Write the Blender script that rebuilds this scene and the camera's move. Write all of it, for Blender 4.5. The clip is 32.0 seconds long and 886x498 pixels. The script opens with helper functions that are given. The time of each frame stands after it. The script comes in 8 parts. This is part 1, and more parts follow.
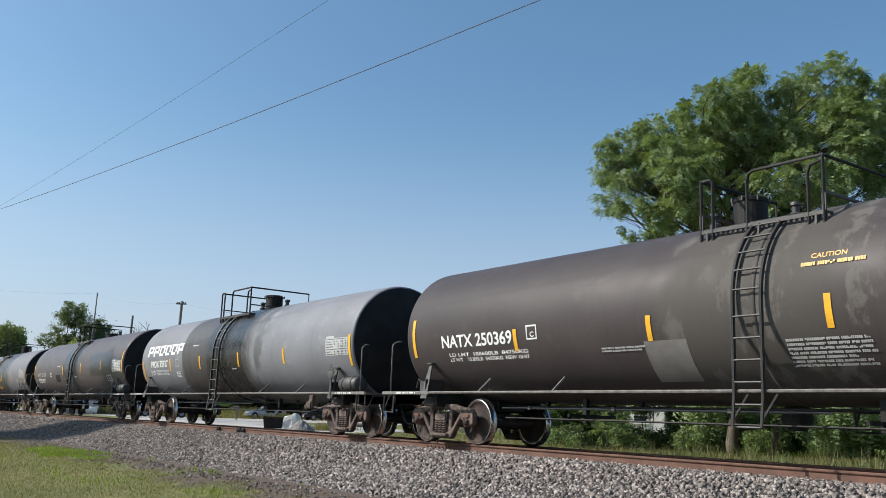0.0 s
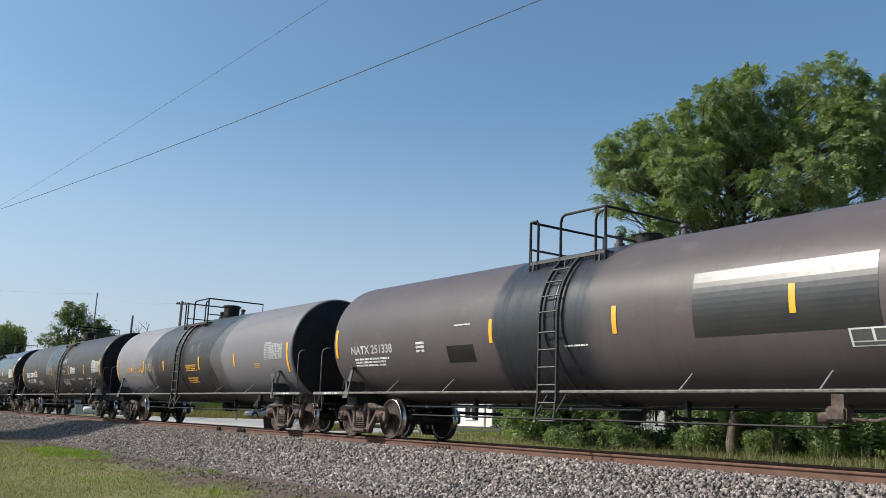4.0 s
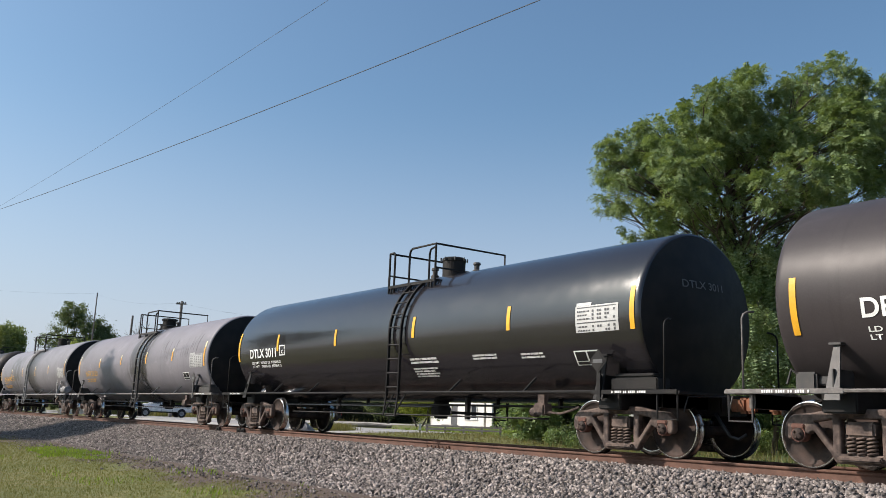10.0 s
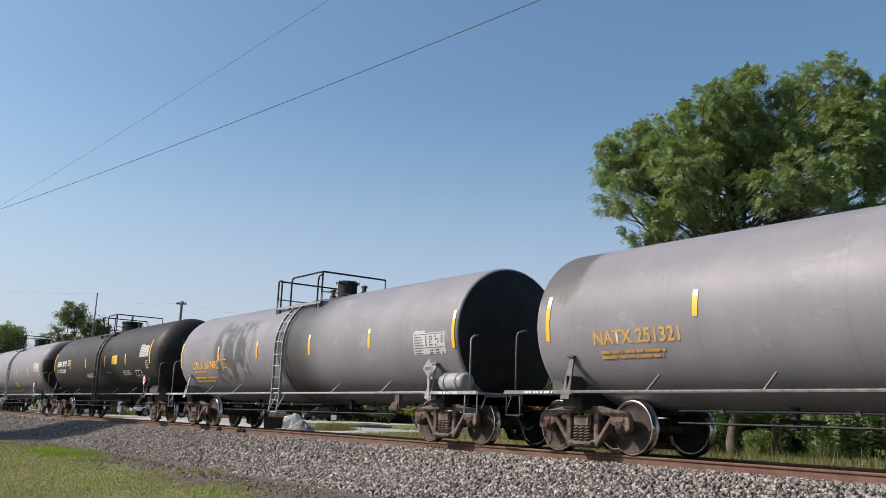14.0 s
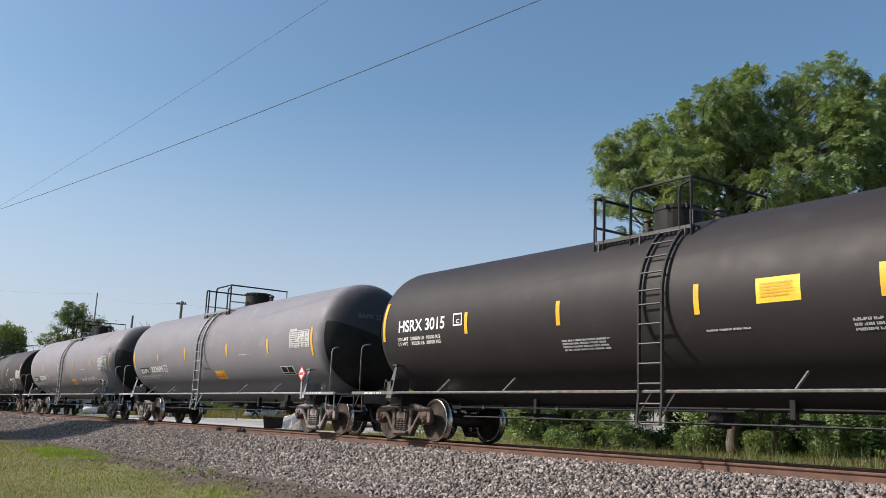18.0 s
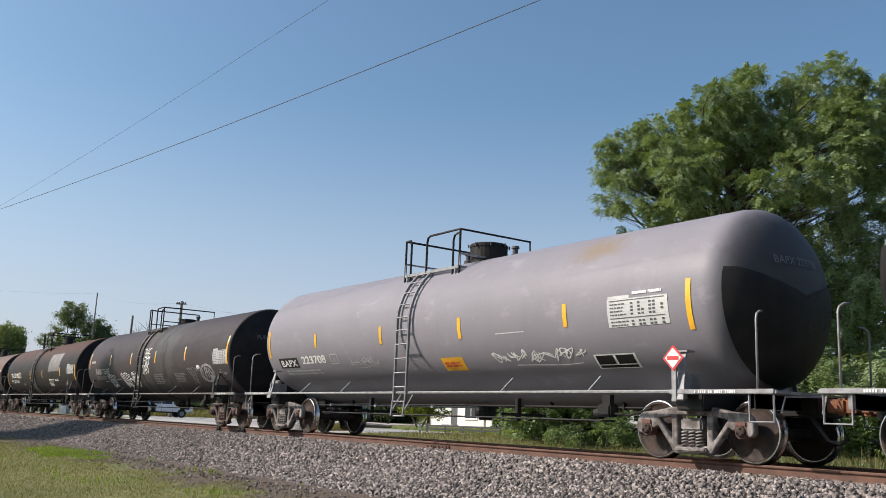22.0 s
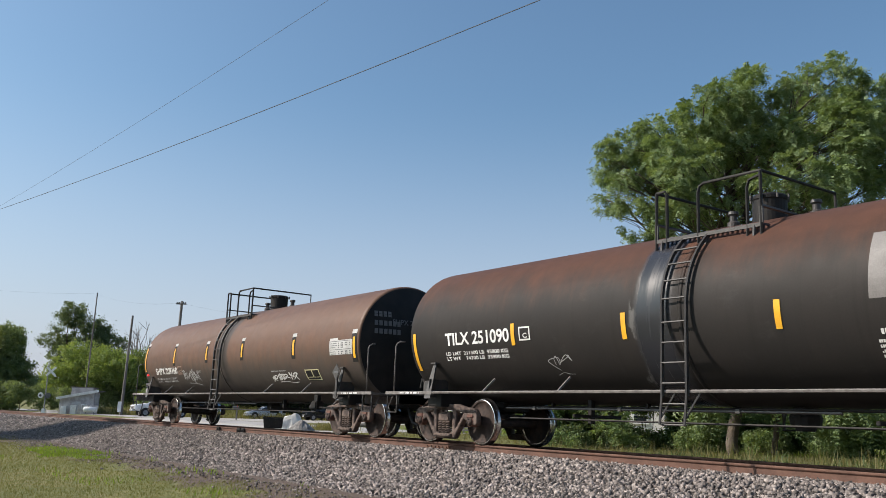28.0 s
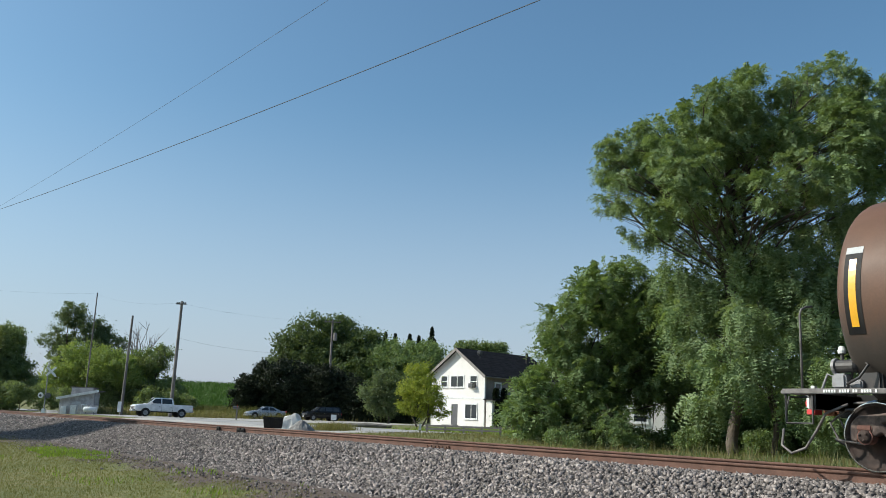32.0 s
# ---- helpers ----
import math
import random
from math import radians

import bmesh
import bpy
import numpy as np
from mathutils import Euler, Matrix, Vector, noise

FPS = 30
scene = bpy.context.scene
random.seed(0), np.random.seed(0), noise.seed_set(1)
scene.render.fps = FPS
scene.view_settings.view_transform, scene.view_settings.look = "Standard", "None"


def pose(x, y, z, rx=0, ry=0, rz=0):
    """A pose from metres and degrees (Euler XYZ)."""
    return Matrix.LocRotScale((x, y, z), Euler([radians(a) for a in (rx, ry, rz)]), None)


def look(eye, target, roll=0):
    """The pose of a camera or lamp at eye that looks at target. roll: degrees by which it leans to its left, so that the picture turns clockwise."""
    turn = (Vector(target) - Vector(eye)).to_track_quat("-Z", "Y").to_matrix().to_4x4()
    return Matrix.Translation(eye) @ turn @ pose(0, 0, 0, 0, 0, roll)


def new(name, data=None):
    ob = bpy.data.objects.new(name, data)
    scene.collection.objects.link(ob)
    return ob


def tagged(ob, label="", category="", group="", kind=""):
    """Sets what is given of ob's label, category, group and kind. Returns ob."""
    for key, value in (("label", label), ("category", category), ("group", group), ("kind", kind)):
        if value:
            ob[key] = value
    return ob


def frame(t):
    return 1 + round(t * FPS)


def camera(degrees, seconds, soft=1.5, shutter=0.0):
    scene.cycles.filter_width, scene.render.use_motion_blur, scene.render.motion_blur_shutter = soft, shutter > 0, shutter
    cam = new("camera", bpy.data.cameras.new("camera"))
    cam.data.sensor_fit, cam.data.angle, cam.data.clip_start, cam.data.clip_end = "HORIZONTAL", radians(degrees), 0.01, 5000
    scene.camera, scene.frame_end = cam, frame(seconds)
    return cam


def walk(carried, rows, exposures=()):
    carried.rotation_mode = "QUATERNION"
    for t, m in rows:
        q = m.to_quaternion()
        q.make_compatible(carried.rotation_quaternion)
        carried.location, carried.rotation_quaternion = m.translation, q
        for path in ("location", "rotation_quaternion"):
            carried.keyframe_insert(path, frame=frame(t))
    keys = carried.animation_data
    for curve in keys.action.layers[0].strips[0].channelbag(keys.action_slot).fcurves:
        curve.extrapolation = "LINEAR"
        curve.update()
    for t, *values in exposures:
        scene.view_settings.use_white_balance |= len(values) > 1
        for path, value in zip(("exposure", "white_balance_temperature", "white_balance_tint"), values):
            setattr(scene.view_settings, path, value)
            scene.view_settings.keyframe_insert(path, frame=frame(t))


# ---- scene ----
# Level crossing beside a village: a tank train rolls past a camera on a tripod.
# X runs along the track (the way the train goes), Y away from the camera, Z = 0 is the top of the rail.
EYE = (0.0, -12.404, 0.443)
YAW, TILT, LEAN = 54.505, 10.803, 2.237
cam = camera(52.306, 32.0, soft=0.6)
ahead = (-math.sin(radians(YAW)) * math.cos(radians(TILT)), math.cos(radians(YAW)) * math.cos(radians(TILT)), math.sin(radians(TILT)))
VIEW = look(EYE, [e + 10 * a for e, a in zip(EYE, ahead)], LEAN)
# the film camera drifts to a cooler picture as the last car leaves
walk(cam, [(0.0, VIEW), (32.0, VIEW)], exposures=[(0.0, 0.16, 6430, 11), (3.0, 0.13, 6480, 11), (6.0, 0.14, 6720, 15), (26.0, 0.14, 6790, 16), (28.0, 0.14, 6760, 15), (30.0, 0.08, 6590, 10), (32.0, 0.04, 6390, 7)])


def site(a, b, z=0.0):
    """Plan axes of the village side: a to the right and b ahead of the tripod."""
    s, c = math.sin(radians(YAW)), math.cos(radians(YAW))
    return Vector((EYE[0] + a * c - b * s, EYE[1] + a * s + b * c, z))


# ---- light: clear summer day, sun behind the tripod ----
SUN_ELEVATION, SUN_BEARING = 36.5, 216.0
world = bpy.data.worlds.new("sky")
scene.world = world
world.use_nodes = True
sky = world.node_tree.nodes.new("ShaderNodeTexSky")
sky.sky_type, sky.sun_disc = "NISHITA", False
sky.sun_elevation, sky.sun_rotation = radians(SUN_ELEVATION), radians(SUN_BEARING)
sky.altitude, sky.air_density, sky.dust_density, sky.ozone_density = 0.0, 1.0, 2.4, 3.0
background = world.node_tree.nodes["Background"]
background.inputs[1].default_value = 0.14
haze = world.node_tree.nodes.new("ShaderNodeMix")  # summer haze takes the violet out of the blue
haze.data_type, haze.blend_type = "RGBA", "MULTIPLY"
haze.inputs[0].default_value, haze.inputs[7].default_value = 1.0, (0.765, 0.98, 1.0, 1)
world.node_tree.links.new(sky.outputs[0], haze.inputs[6])
veil = world.node_tree.nodes.new("ShaderNodeMix")  # pale summer haze, thickest at the horizon
veil.data_type = "RGBA"
veil.inputs[7].default_value = (4.15, 4.5, 5.45, 1)
height = world.node_tree.nodes.new("ShaderNodeSeparateXYZ")
world.node_tree.links.new(world.node_tree.nodes.new("ShaderNodeTexCoord").outputs["Generated"], height.inputs[0])
thick = world.node_tree.nodes.new("ShaderNodeMapRange")
thick.interpolation_type = "SMOOTHSTEP"
for k, v in ((1, -0.05), (2, 0.36), (3, 0.74), (4, 0.0)):
    thick.inputs[k].default_value = v
world.node_tree.links.new(height.outputs[2], thick.inputs[0])
world.node_tree.links.new(thick.outputs[0], veil.inputs[0])
world.node_tree.links.new(haze.outputs[2], veil.inputs[6])
world.node_tree.links.new(veil.outputs[2], background.inputs[0])
sun_way = Vector((math.sin(radians(SUN_BEARING)) * math.cos(radians(SUN_ELEVATION)), math.cos(radians(SUN_BEARING)) * math.cos(radians(SUN_ELEVATION)), math.sin(radians(SUN_ELEVATION))))
sun = new("sun", bpy.data.lights.new("sun", "SUN"))
sun.data.energy, sun.data.angle, sun.data.color = 5.0, radians(0.6), (1.0, 0.935, 0.84)
sun.matrix_world = look(sun_way * 60, (0, 0, 0))

# ---- materials ----


def shader(name, rough=0.6, metal=0.0):
    m = bpy.data.materials.new(name)
    m.use_nodes = True
    t = m.node_tree
    p = t.nodes["Principled BSDF"]
    p.inputs["Roughness"].default_value, p.inputs["Metallic"].default_value = rough, metal
    return m, t, p


def node(t, kind, **values):
    n = t.nodes.new(kind)
    for k, v in values.items():
        n.inputs[k].default_value = v
    return n


def calc(t, op, a, b=None, c=None, clamp=False):
    n = t.nodes.new("ShaderNodeMath")
    n.operation, n.use_clamp = op, clamp
    for i, v in enumerate((a, b, c)):
        if v is None:
            continue
        if isinstance(v, (int, float)):
            n.inputs[i].default_value = v
        else:
            t.links.new(v, n.inputs[i])
    return n.outputs[0]


def blend(t, fac, a, b, mode="MIX"):
    n = t.nodes.new("ShaderNodeMix")
    n.data_type, n.blend_type = "RGBA", mode
    for i, v in ((0, fac), (6, a), (7, b)):
        if isinstance(v, (int, float)):
            n.inputs[i].default_value = v
        elif isinstance(v, tuple):
            n.inputs[i].default_value = (*v[:3], 1)
        else:
            t.links.new(v, n.inputs[i])
    return n.outputs[2]


def grain(t, scale, detail=4, rough=0.55, stretch=None, where=None):
    """A noise value on object coordinates, in metres."""
    if where is None:
        where = t.nodes.new("ShaderNodeTexCoord").outputs["Object"]
    if stretch:
        mp = t.nodes.new("ShaderNodeMapping")
        mp.inputs["Scale"].default_value = stretch
        t.links.new(where, mp.inputs[0])
        where = mp.outputs[0]
    n = node(t, "ShaderNodeTexNoise", Scale=scale, Detail=detail, Roughness=rough)
    t.links.new(where, n.inputs["Vector"])
    return n.outputs["Fac"]


def step(t, value, low, high):
    n = t.nodes.new("ShaderNodeMapRange")
    n.interpolation_type = "SMOOTHSTEP"
    n.inputs[1].default_value, n.inputs[2].default_value = low, high
    t.links.new(value, n.inputs[0])
    return n.outputs[0]


def relief(t, p, height, strength, distance=0.01):
    b = node(t, "ShaderNodeBump", Strength=strength, Distance=distance)
    t.links.new(height, b.inputs["Height"])
    t.links.new(b.outputs[0], p.inputs["Normal"])


def surface(name, base, second, scale=3.0, fine=60.0, rough=0.7, metal=0.0, bump=0.2, distance=0.01, island=0.0, each=0.0, cut=(0.35, 0.65)):
    """Two colours mixed by coarse noise, fine grain on top, fine relief."""
    m, t, p = shader(name, rough, metal)
    col = blend(t, step(t, grain(t, scale), *cut), base, second)
    small = grain(t, fine, 3)
    col = blend(t, 0.35, col, blend(t, small, (0.15, 0.15, 0.15), (0.95, 0.95, 0.95)), "OVERLAY")
    if island or each:
        g = t.nodes.new("ShaderNodeNewGeometry").outputs["Random Per Island"] if island else t.nodes.new("ShaderNodeObjectInfo").outputs["Random"]
        k = calc(t, "MULTIPLY_ADD", g, island or each, 1 - (island or each) / 2)
        n = t.nodes.new("ShaderNodeVectorMath")
        n.operation = "SCALE"
        t.links.new(col, n.inputs[0])
        t.links.new(k, n.inputs["Scale"])
        col = n.outputs[0]
    t.links.new(col, p.inputs["Base Color"])
    r = calc(t, "MULTIPLY_ADD", grain(t, scale * 4), 0.25, rough - 0.12, clamp=True)
    t.links.new(r, p.inputs["Roughness"])
    if bump:
        relief(t, p, small, bump, distance)
    return m


def leafy(name, base, second, through_light=0.35):
    m = bpy.data.materials.new(name)
    m.use_nodes = True
    t = m.node_tree
    p = t.nodes["Principled BSDF"]
    p.inputs["Roughness"].default_value = 0.55
    p.inputs["Specular IOR Level"].default_value = 0.25
    rnd = t.nodes.new("ShaderNodeNewGeometry").outputs["Random Per Island"]
    col = blend(t, rnd, base, second)
    col = blend(t, step(t, grain(t, 0.5), 0.35, 0.7), col, blend(t, 1.0, col, (0.75, 0.8, 0.6), "MULTIPLY"))
    t.links.new(col, p.inputs["Base Color"])
    tr = t.nodes.new("ShaderNodeBsdfTranslucent")
    t.links.new(blend(t, 1.0, col, (1.25, 1.2, 0.55), "MULTIPLY"), tr.inputs[0])
    mix = t.nodes.new("ShaderNodeMixShader")
    mix.inputs[0].default_value = through_light
    t.links.new(p.outputs[0], mix.inputs[1])
    t.links.new(tr.outputs[0], mix.inputs[2])
    t.links.new(mix.outputs[0], t.nodes["Material Output"].inputs[0])
    return m


def plain(name, base, rough=0.5, metal=0.0):
    """Paint and small fittings: one colour with faint dirt."""
    return surface(name, base, tuple(c * 0.8 for c in base), 2.5, 90, rough, metal, 0.05, 0.002)


RUST = surface("rusty_steel", (0.133, 0.0663, 0.0429), (0.078, 0.0429, 0.0312), 5, 70, 0.85, 0.1, 0.4, 0.004)
RAIL = surface("rail_rust", (0.15, 0.078, 0.056), (0.105, 0.056, 0.041), 2, 50, 0.85, 0.1, 0.3, 0.003)
POLISHED = surface("polished_steel", (0.55, 0.55, 0.56), (0.42, 0.41, 0.4), 4, 80, 0.22, 1.0, 0.05, 0.001)
TRUCK = surface("truck_casting", (0.135, 0.096, 0.079), (0.045, 0.031, 0.027), 5, 55, 0.8, 0.1, 0.4, 0.005, cut=(0.38, 0.62))
TRUCK_GREY = surface("grey_truck_casting", (0.26, 0.235, 0.225), (0.09, 0.075, 0.07), 5, 55, 0.8, 0.1, 0.4, 0.005, cut=(0.36, 0.6))
WHEEL = surface("wheel_plate", (0.0585, 0.0359, 0.0281), (0.0273, 0.0195, 0.0172), 4, 60, 0.8, 0.2, 0.3, 0.004)
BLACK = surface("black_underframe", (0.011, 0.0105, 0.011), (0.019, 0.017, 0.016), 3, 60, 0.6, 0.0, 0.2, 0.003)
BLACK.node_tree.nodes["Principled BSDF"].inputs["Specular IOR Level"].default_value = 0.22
DARK_TRIM = surface("dark_fittings", (0.0351, 0.0343, 0.0351), (0.0546, 0.0484, 0.0452), 6, 80, 0.55, 0.0, 0.1, 0.002)
WORN_TRIM = surface("worn_grey_fittings", (0.17, 0.155, 0.147), (0.10, 0.09, 0.085), 7, 80, 0.65, 0.0, 0.15, 0.003)
GREY_TRIM = surface("grey_fittings", (0.281, 0.281, 0.289), (0.203, 0.195, 0.195), 6, 80, 0.5, 0.0, 0.1, 0.002)
WHITE_MARK = plain("white_marking", (0.78, 0.78, 0.76), 0.5)
FADED_MARK = plain("faded_white_marking", (0.42, 0.42, 0.42), 0.6)
YELLOW_MARK = plain("yellow_reflector", (0.85, 0.42, 0.03), 0.35)
PALE_TIP = plain("pale_reflector", (0.75, 0.68, 0.42), 0.35)
ORANGE_MARK = plain("orange_lettering", (0.72, 0.36, 0.05), 0.5)
RED_MARK = plain("red_marking", (0.62, 0.05, 0.05), 0.4)
PANEL_WHITE = plain("weathered_white_panel", (0.52, 0.52, 0.51), 0.55)
FADED_ORANGE = plain("faded_orange_lettering", (0.50, 0.28, 0.07), 0.6)
DULL_PINK = plain("faded_red_outline", (0.36, 0.24, 0.19), 0.6)
SHIELD_GREY = surface("dark_grey_shield", (0.06, 0.06, 0.064), (0.045, 0.044, 0.047), 3, 60, 0.6, 0.0, 0.1, 0.003)
GREY_MARK = plain("grey_print", (0.09, 0.09, 0.095), 0.5)
FADED_PRINT = plain("weathered_tan_print", (0.30, 0.25, 0.19), 0.6)
SPRAY = plain("dusty_grey_spray", (0.32, 0.32, 0.325), 0.6)
GREY_SPRAY = plain("worn_grey_spray", (0.20, 0.20, 0.205), 0.6)
KNUCKLE = surface("orange_rust", (0.281, 0.101, 0.0468), (0.156, 0.0702, 0.039), 6, 60, 0.85, 0.0, 0.3, 0.003)
RUBBER = plain("rubber_hose", (0.02, 0.02, 0.02), 0.6)
STONE = surface("ballast_stone", (0.295, 0.254, 0.232), (0.102, 0.087, 0.080), 9, 60, 0.9, 0.0, 0.5, 0.01, island=1.1)
OLD_STONE = surface("dirty_ballast_stone", (0.225, 0.192, 0.174), (0.09, 0.076, 0.069), 9, 60, 0.9, 0.0, 0.5, 0.01, island=1.1)
EARTH_STONE = surface("earth_stone", (0.14, 0.115, 0.098), (0.07, 0.055, 0.046), 9, 60, 0.95, 0.0, 0.4, 0.01, island=1.0)
JOURNAL = surface("red_rusty_casting", (0.20, 0.085, 0.06), (0.11, 0.055, 0.043), 6, 60, 0.85, 0.0, 0.3, 0.003)
TIE = surface("creosoted_tie", (0.0663, 0.053, 0.0429), (0.101, 0.0819, 0.0663), 3, 45, 0.9, 0.0, 0.6, 0.01, each=0.5)
BED = surface("ballast_bed", (0.06, 0.051, 0.046), (0.035, 0.03, 0.027), 2.0, 28, 0.95, 0.0, 1.0, 0.03)
GRAVEL = surface("pale_gravel", (0.40, 0.375, 0.345), (0.30, 0.28, 0.255), 0.5, 25, 0.95, 0.0, 0.4, 0.02)
DARK_GRAVEL = surface("grey_gravel", (0.22, 0.21, 0.20), (0.13, 0.122, 0.115), 6, 45, 0.95, 0.0, 0.6, 0.02)
ASPHALT = surface("worn_asphalt", (0.25, 0.24, 0.235), (0.32, 0.31, 0.295), 0.3, 40, 0.9, 0.0, 0.3, 0.01)
BARK = surface("bark", (0.125, 0.101, 0.0819), (0.0702, 0.0546, 0.0429), 2.5, 18, 0.95, 0.0, 1.0, 0.03)
POLE_WOOD = surface("grey_pole_wood", (0.19, 0.172, 0.158), (0.11, 0.097, 0.088), 1.2, 22, 0.9, 0.0, 0.6, 0.01)
SIDING = surface("white_siding", (0.72, 0.69, 0.66), (0.66, 0.63, 0.6), 0.6, 12, 0.6, 0, 0.05, 0.003)
SHINGLE = surface("dark_shingle", (0.024, 0.023, 0.025), (0.016, 0.0155, 0.017), 1.5, 9, 0.9, 0.0, 0.6, 0.02)
SHINGLE.node_tree.nodes["Principled BSDF"].inputs["Specular IOR Level"].default_value = 0.08
TRIM_WHITE = plain("white_trim", (0.78, 0.78, 0.77), 0.5)
TRIM_GREY = plain("weathered_eave", (0.23, 0.205, 0.19), 0.7)
SHADED_SIDING = surface("tan_siding_with_shade", (0.22, 0.185, 0.16), (0.17, 0.143, 0.125), 1.2, 20, 0.8, 0, 0.1, 0.004)
BOARDS = surface("grey_shed_boards", (0.50, 0.48, 0.475), (0.34, 0.32, 0.315), 2, 24, 0.9, 0.0, 0.4, 0.01)
CAR_WHITE = plain("white_car_paint", (0.8, 0.8, 0.8), 0.25)
CAR_SILVER = plain("silver_car_paint", (0.4, 0.43, 0.48), 0.28, 0.5)
CAR_BLACK = plain("dark_car_paint", (0.012, 0.012, 0.014), 0.2)
TYRE = plain("tyre_rubber", (0.02, 0.02, 0.02), 0.85)
CHROME = plain("bright_metal", (0.6, 0.6, 0.6), 0.2, 1.0)
SILVER_TANK = plain("white_propane_tank", (0.72, 0.72, 0.72), 0.35)
GREY_WIRE = plain("weathered_grey_wire", (0.04, 0.05, 0.065), 0.8)
glass, gt, gp = shader("dark_glass", 0.05)
gp.inputs["Base Color"].default_value = (0.03, 0.035, 0.04, 1)
GLASS = glass
lamp_red, lt, lp = shader("red_marker_lens", 0.2)
lp.inputs["Base Color"].default_value = (0.7, 0.03, 0.03, 1)
lp.inputs["Emission Color"].default_value, lp.inputs["Emission Strength"].default_value = (1, 0.05, 0.05, 1), 0.6
RED_LENS = lamp_red
WILLOW = leafy("willow_leaves", (0.165, 0.235, 0.12), (0.28, 0.352, 0.185), 0.32)
MAPLE = leafy("maple_leaves", (0.135, 0.205, 0.095), (0.235, 0.305, 0.145), 0.38)
GREY_LEAF = leafy("grey_green_leaves", (0.10, 0.14, 0.075), (0.165, 0.205, 0.115), 0.38)
DARK_LEAF = leafy("dark_leaves", (0.085, 0.125, 0.055), (0.135, 0.175, 0.08), 0.36)
LIME_LEAF = leafy("lime_leaves", (0.23, 0.29, 0.06), (0.34, 0.37, 0.09), 0.45)
SPRING_LEAF = leafy("fresh_green_leaves", (0.185, 0.265, 0.085), (0.31, 0.37, 0.135), 0.42)
OAK = leafy("village_tree_leaves", (0.14, 0.195, 0.095), (0.235, 0.285, 0.14), 0.4)
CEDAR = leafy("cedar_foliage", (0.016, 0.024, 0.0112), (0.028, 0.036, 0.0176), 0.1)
GRASS = leafy("lawn_blades", (0.135, 0.146, 0.042), (0.198, 0.178, 0.067), 0.35)
BRIGHT_GRASS = leafy("fresh_weeds", (0.15, 0.24, 0.035), (0.22, 0.31, 0.05), 0.4)
WEED = leafy("dry_weeds", (0.15, 0.15, 0.06), (0.25, 0.215, 0.11), 0.35)
VERGE = leafy("verge_grass", (0.15, 0.165, 0.075), (0.27, 0.25, 0.14), 0.35)
OLIVE = leafy("olive_weeds", (0.12, 0.13, 0.05), (0.19, 0.185, 0.08), 0.35)
CORN = leafy("young_corn", (0.045, 0.105, 0.018), (0.075, 0.14, 0.028), 0.25)


def ground_material():
    m, t, p = shader("grass_and_earth", 0.95)
    xyz = t.nodes.new("ShaderNodeSeparateXYZ")
    t.links.new(t.nodes.new("ShaderNodeTexCoord").outputs["Object"], xyz.inputs[0])
    grass = blend(t, step(t, grain(t, 0.35), 0.4, 0.65), (0.128, 0.132, 0.036), (0.178, 0.160, 0.056))
    grass = blend(t, step(t, grain(t, 6.0), 0.35, 0.7), grass, (0.09, 0.10, 0.024))
    earth = blend(t, grain(t, 3.0), (0.065, 0.043, 0.032), (0.12, 0.086, 0.067))
    edge = calc(t, "ADD", xyz.outputs[1], calc(t, "MULTIPLY", calc(t, "SUBTRACT", grain(t, 0.8), 0.5), 3.2))
    near = step(t, edge, -6.1, -5.3)
    far = step(t, calc(t, "MULTIPLY", edge, -1.0), -3.2, -2.2)
    col = blend(t, calc(t, "MULTIPLY", near, far), grass, earth)
    col = blend(t, 0.4, col, blend(t, grain(t, 40, 3), (0.1, 0.1, 0.1), (0.95, 0.95, 0.95)), "OVERLAY")
    t.links.new(col, p.inputs["Base Color"])
    relief(t, p, grain(t, 30, 4), 0.7, 0.03)
    return m


GROUND = ground_material()


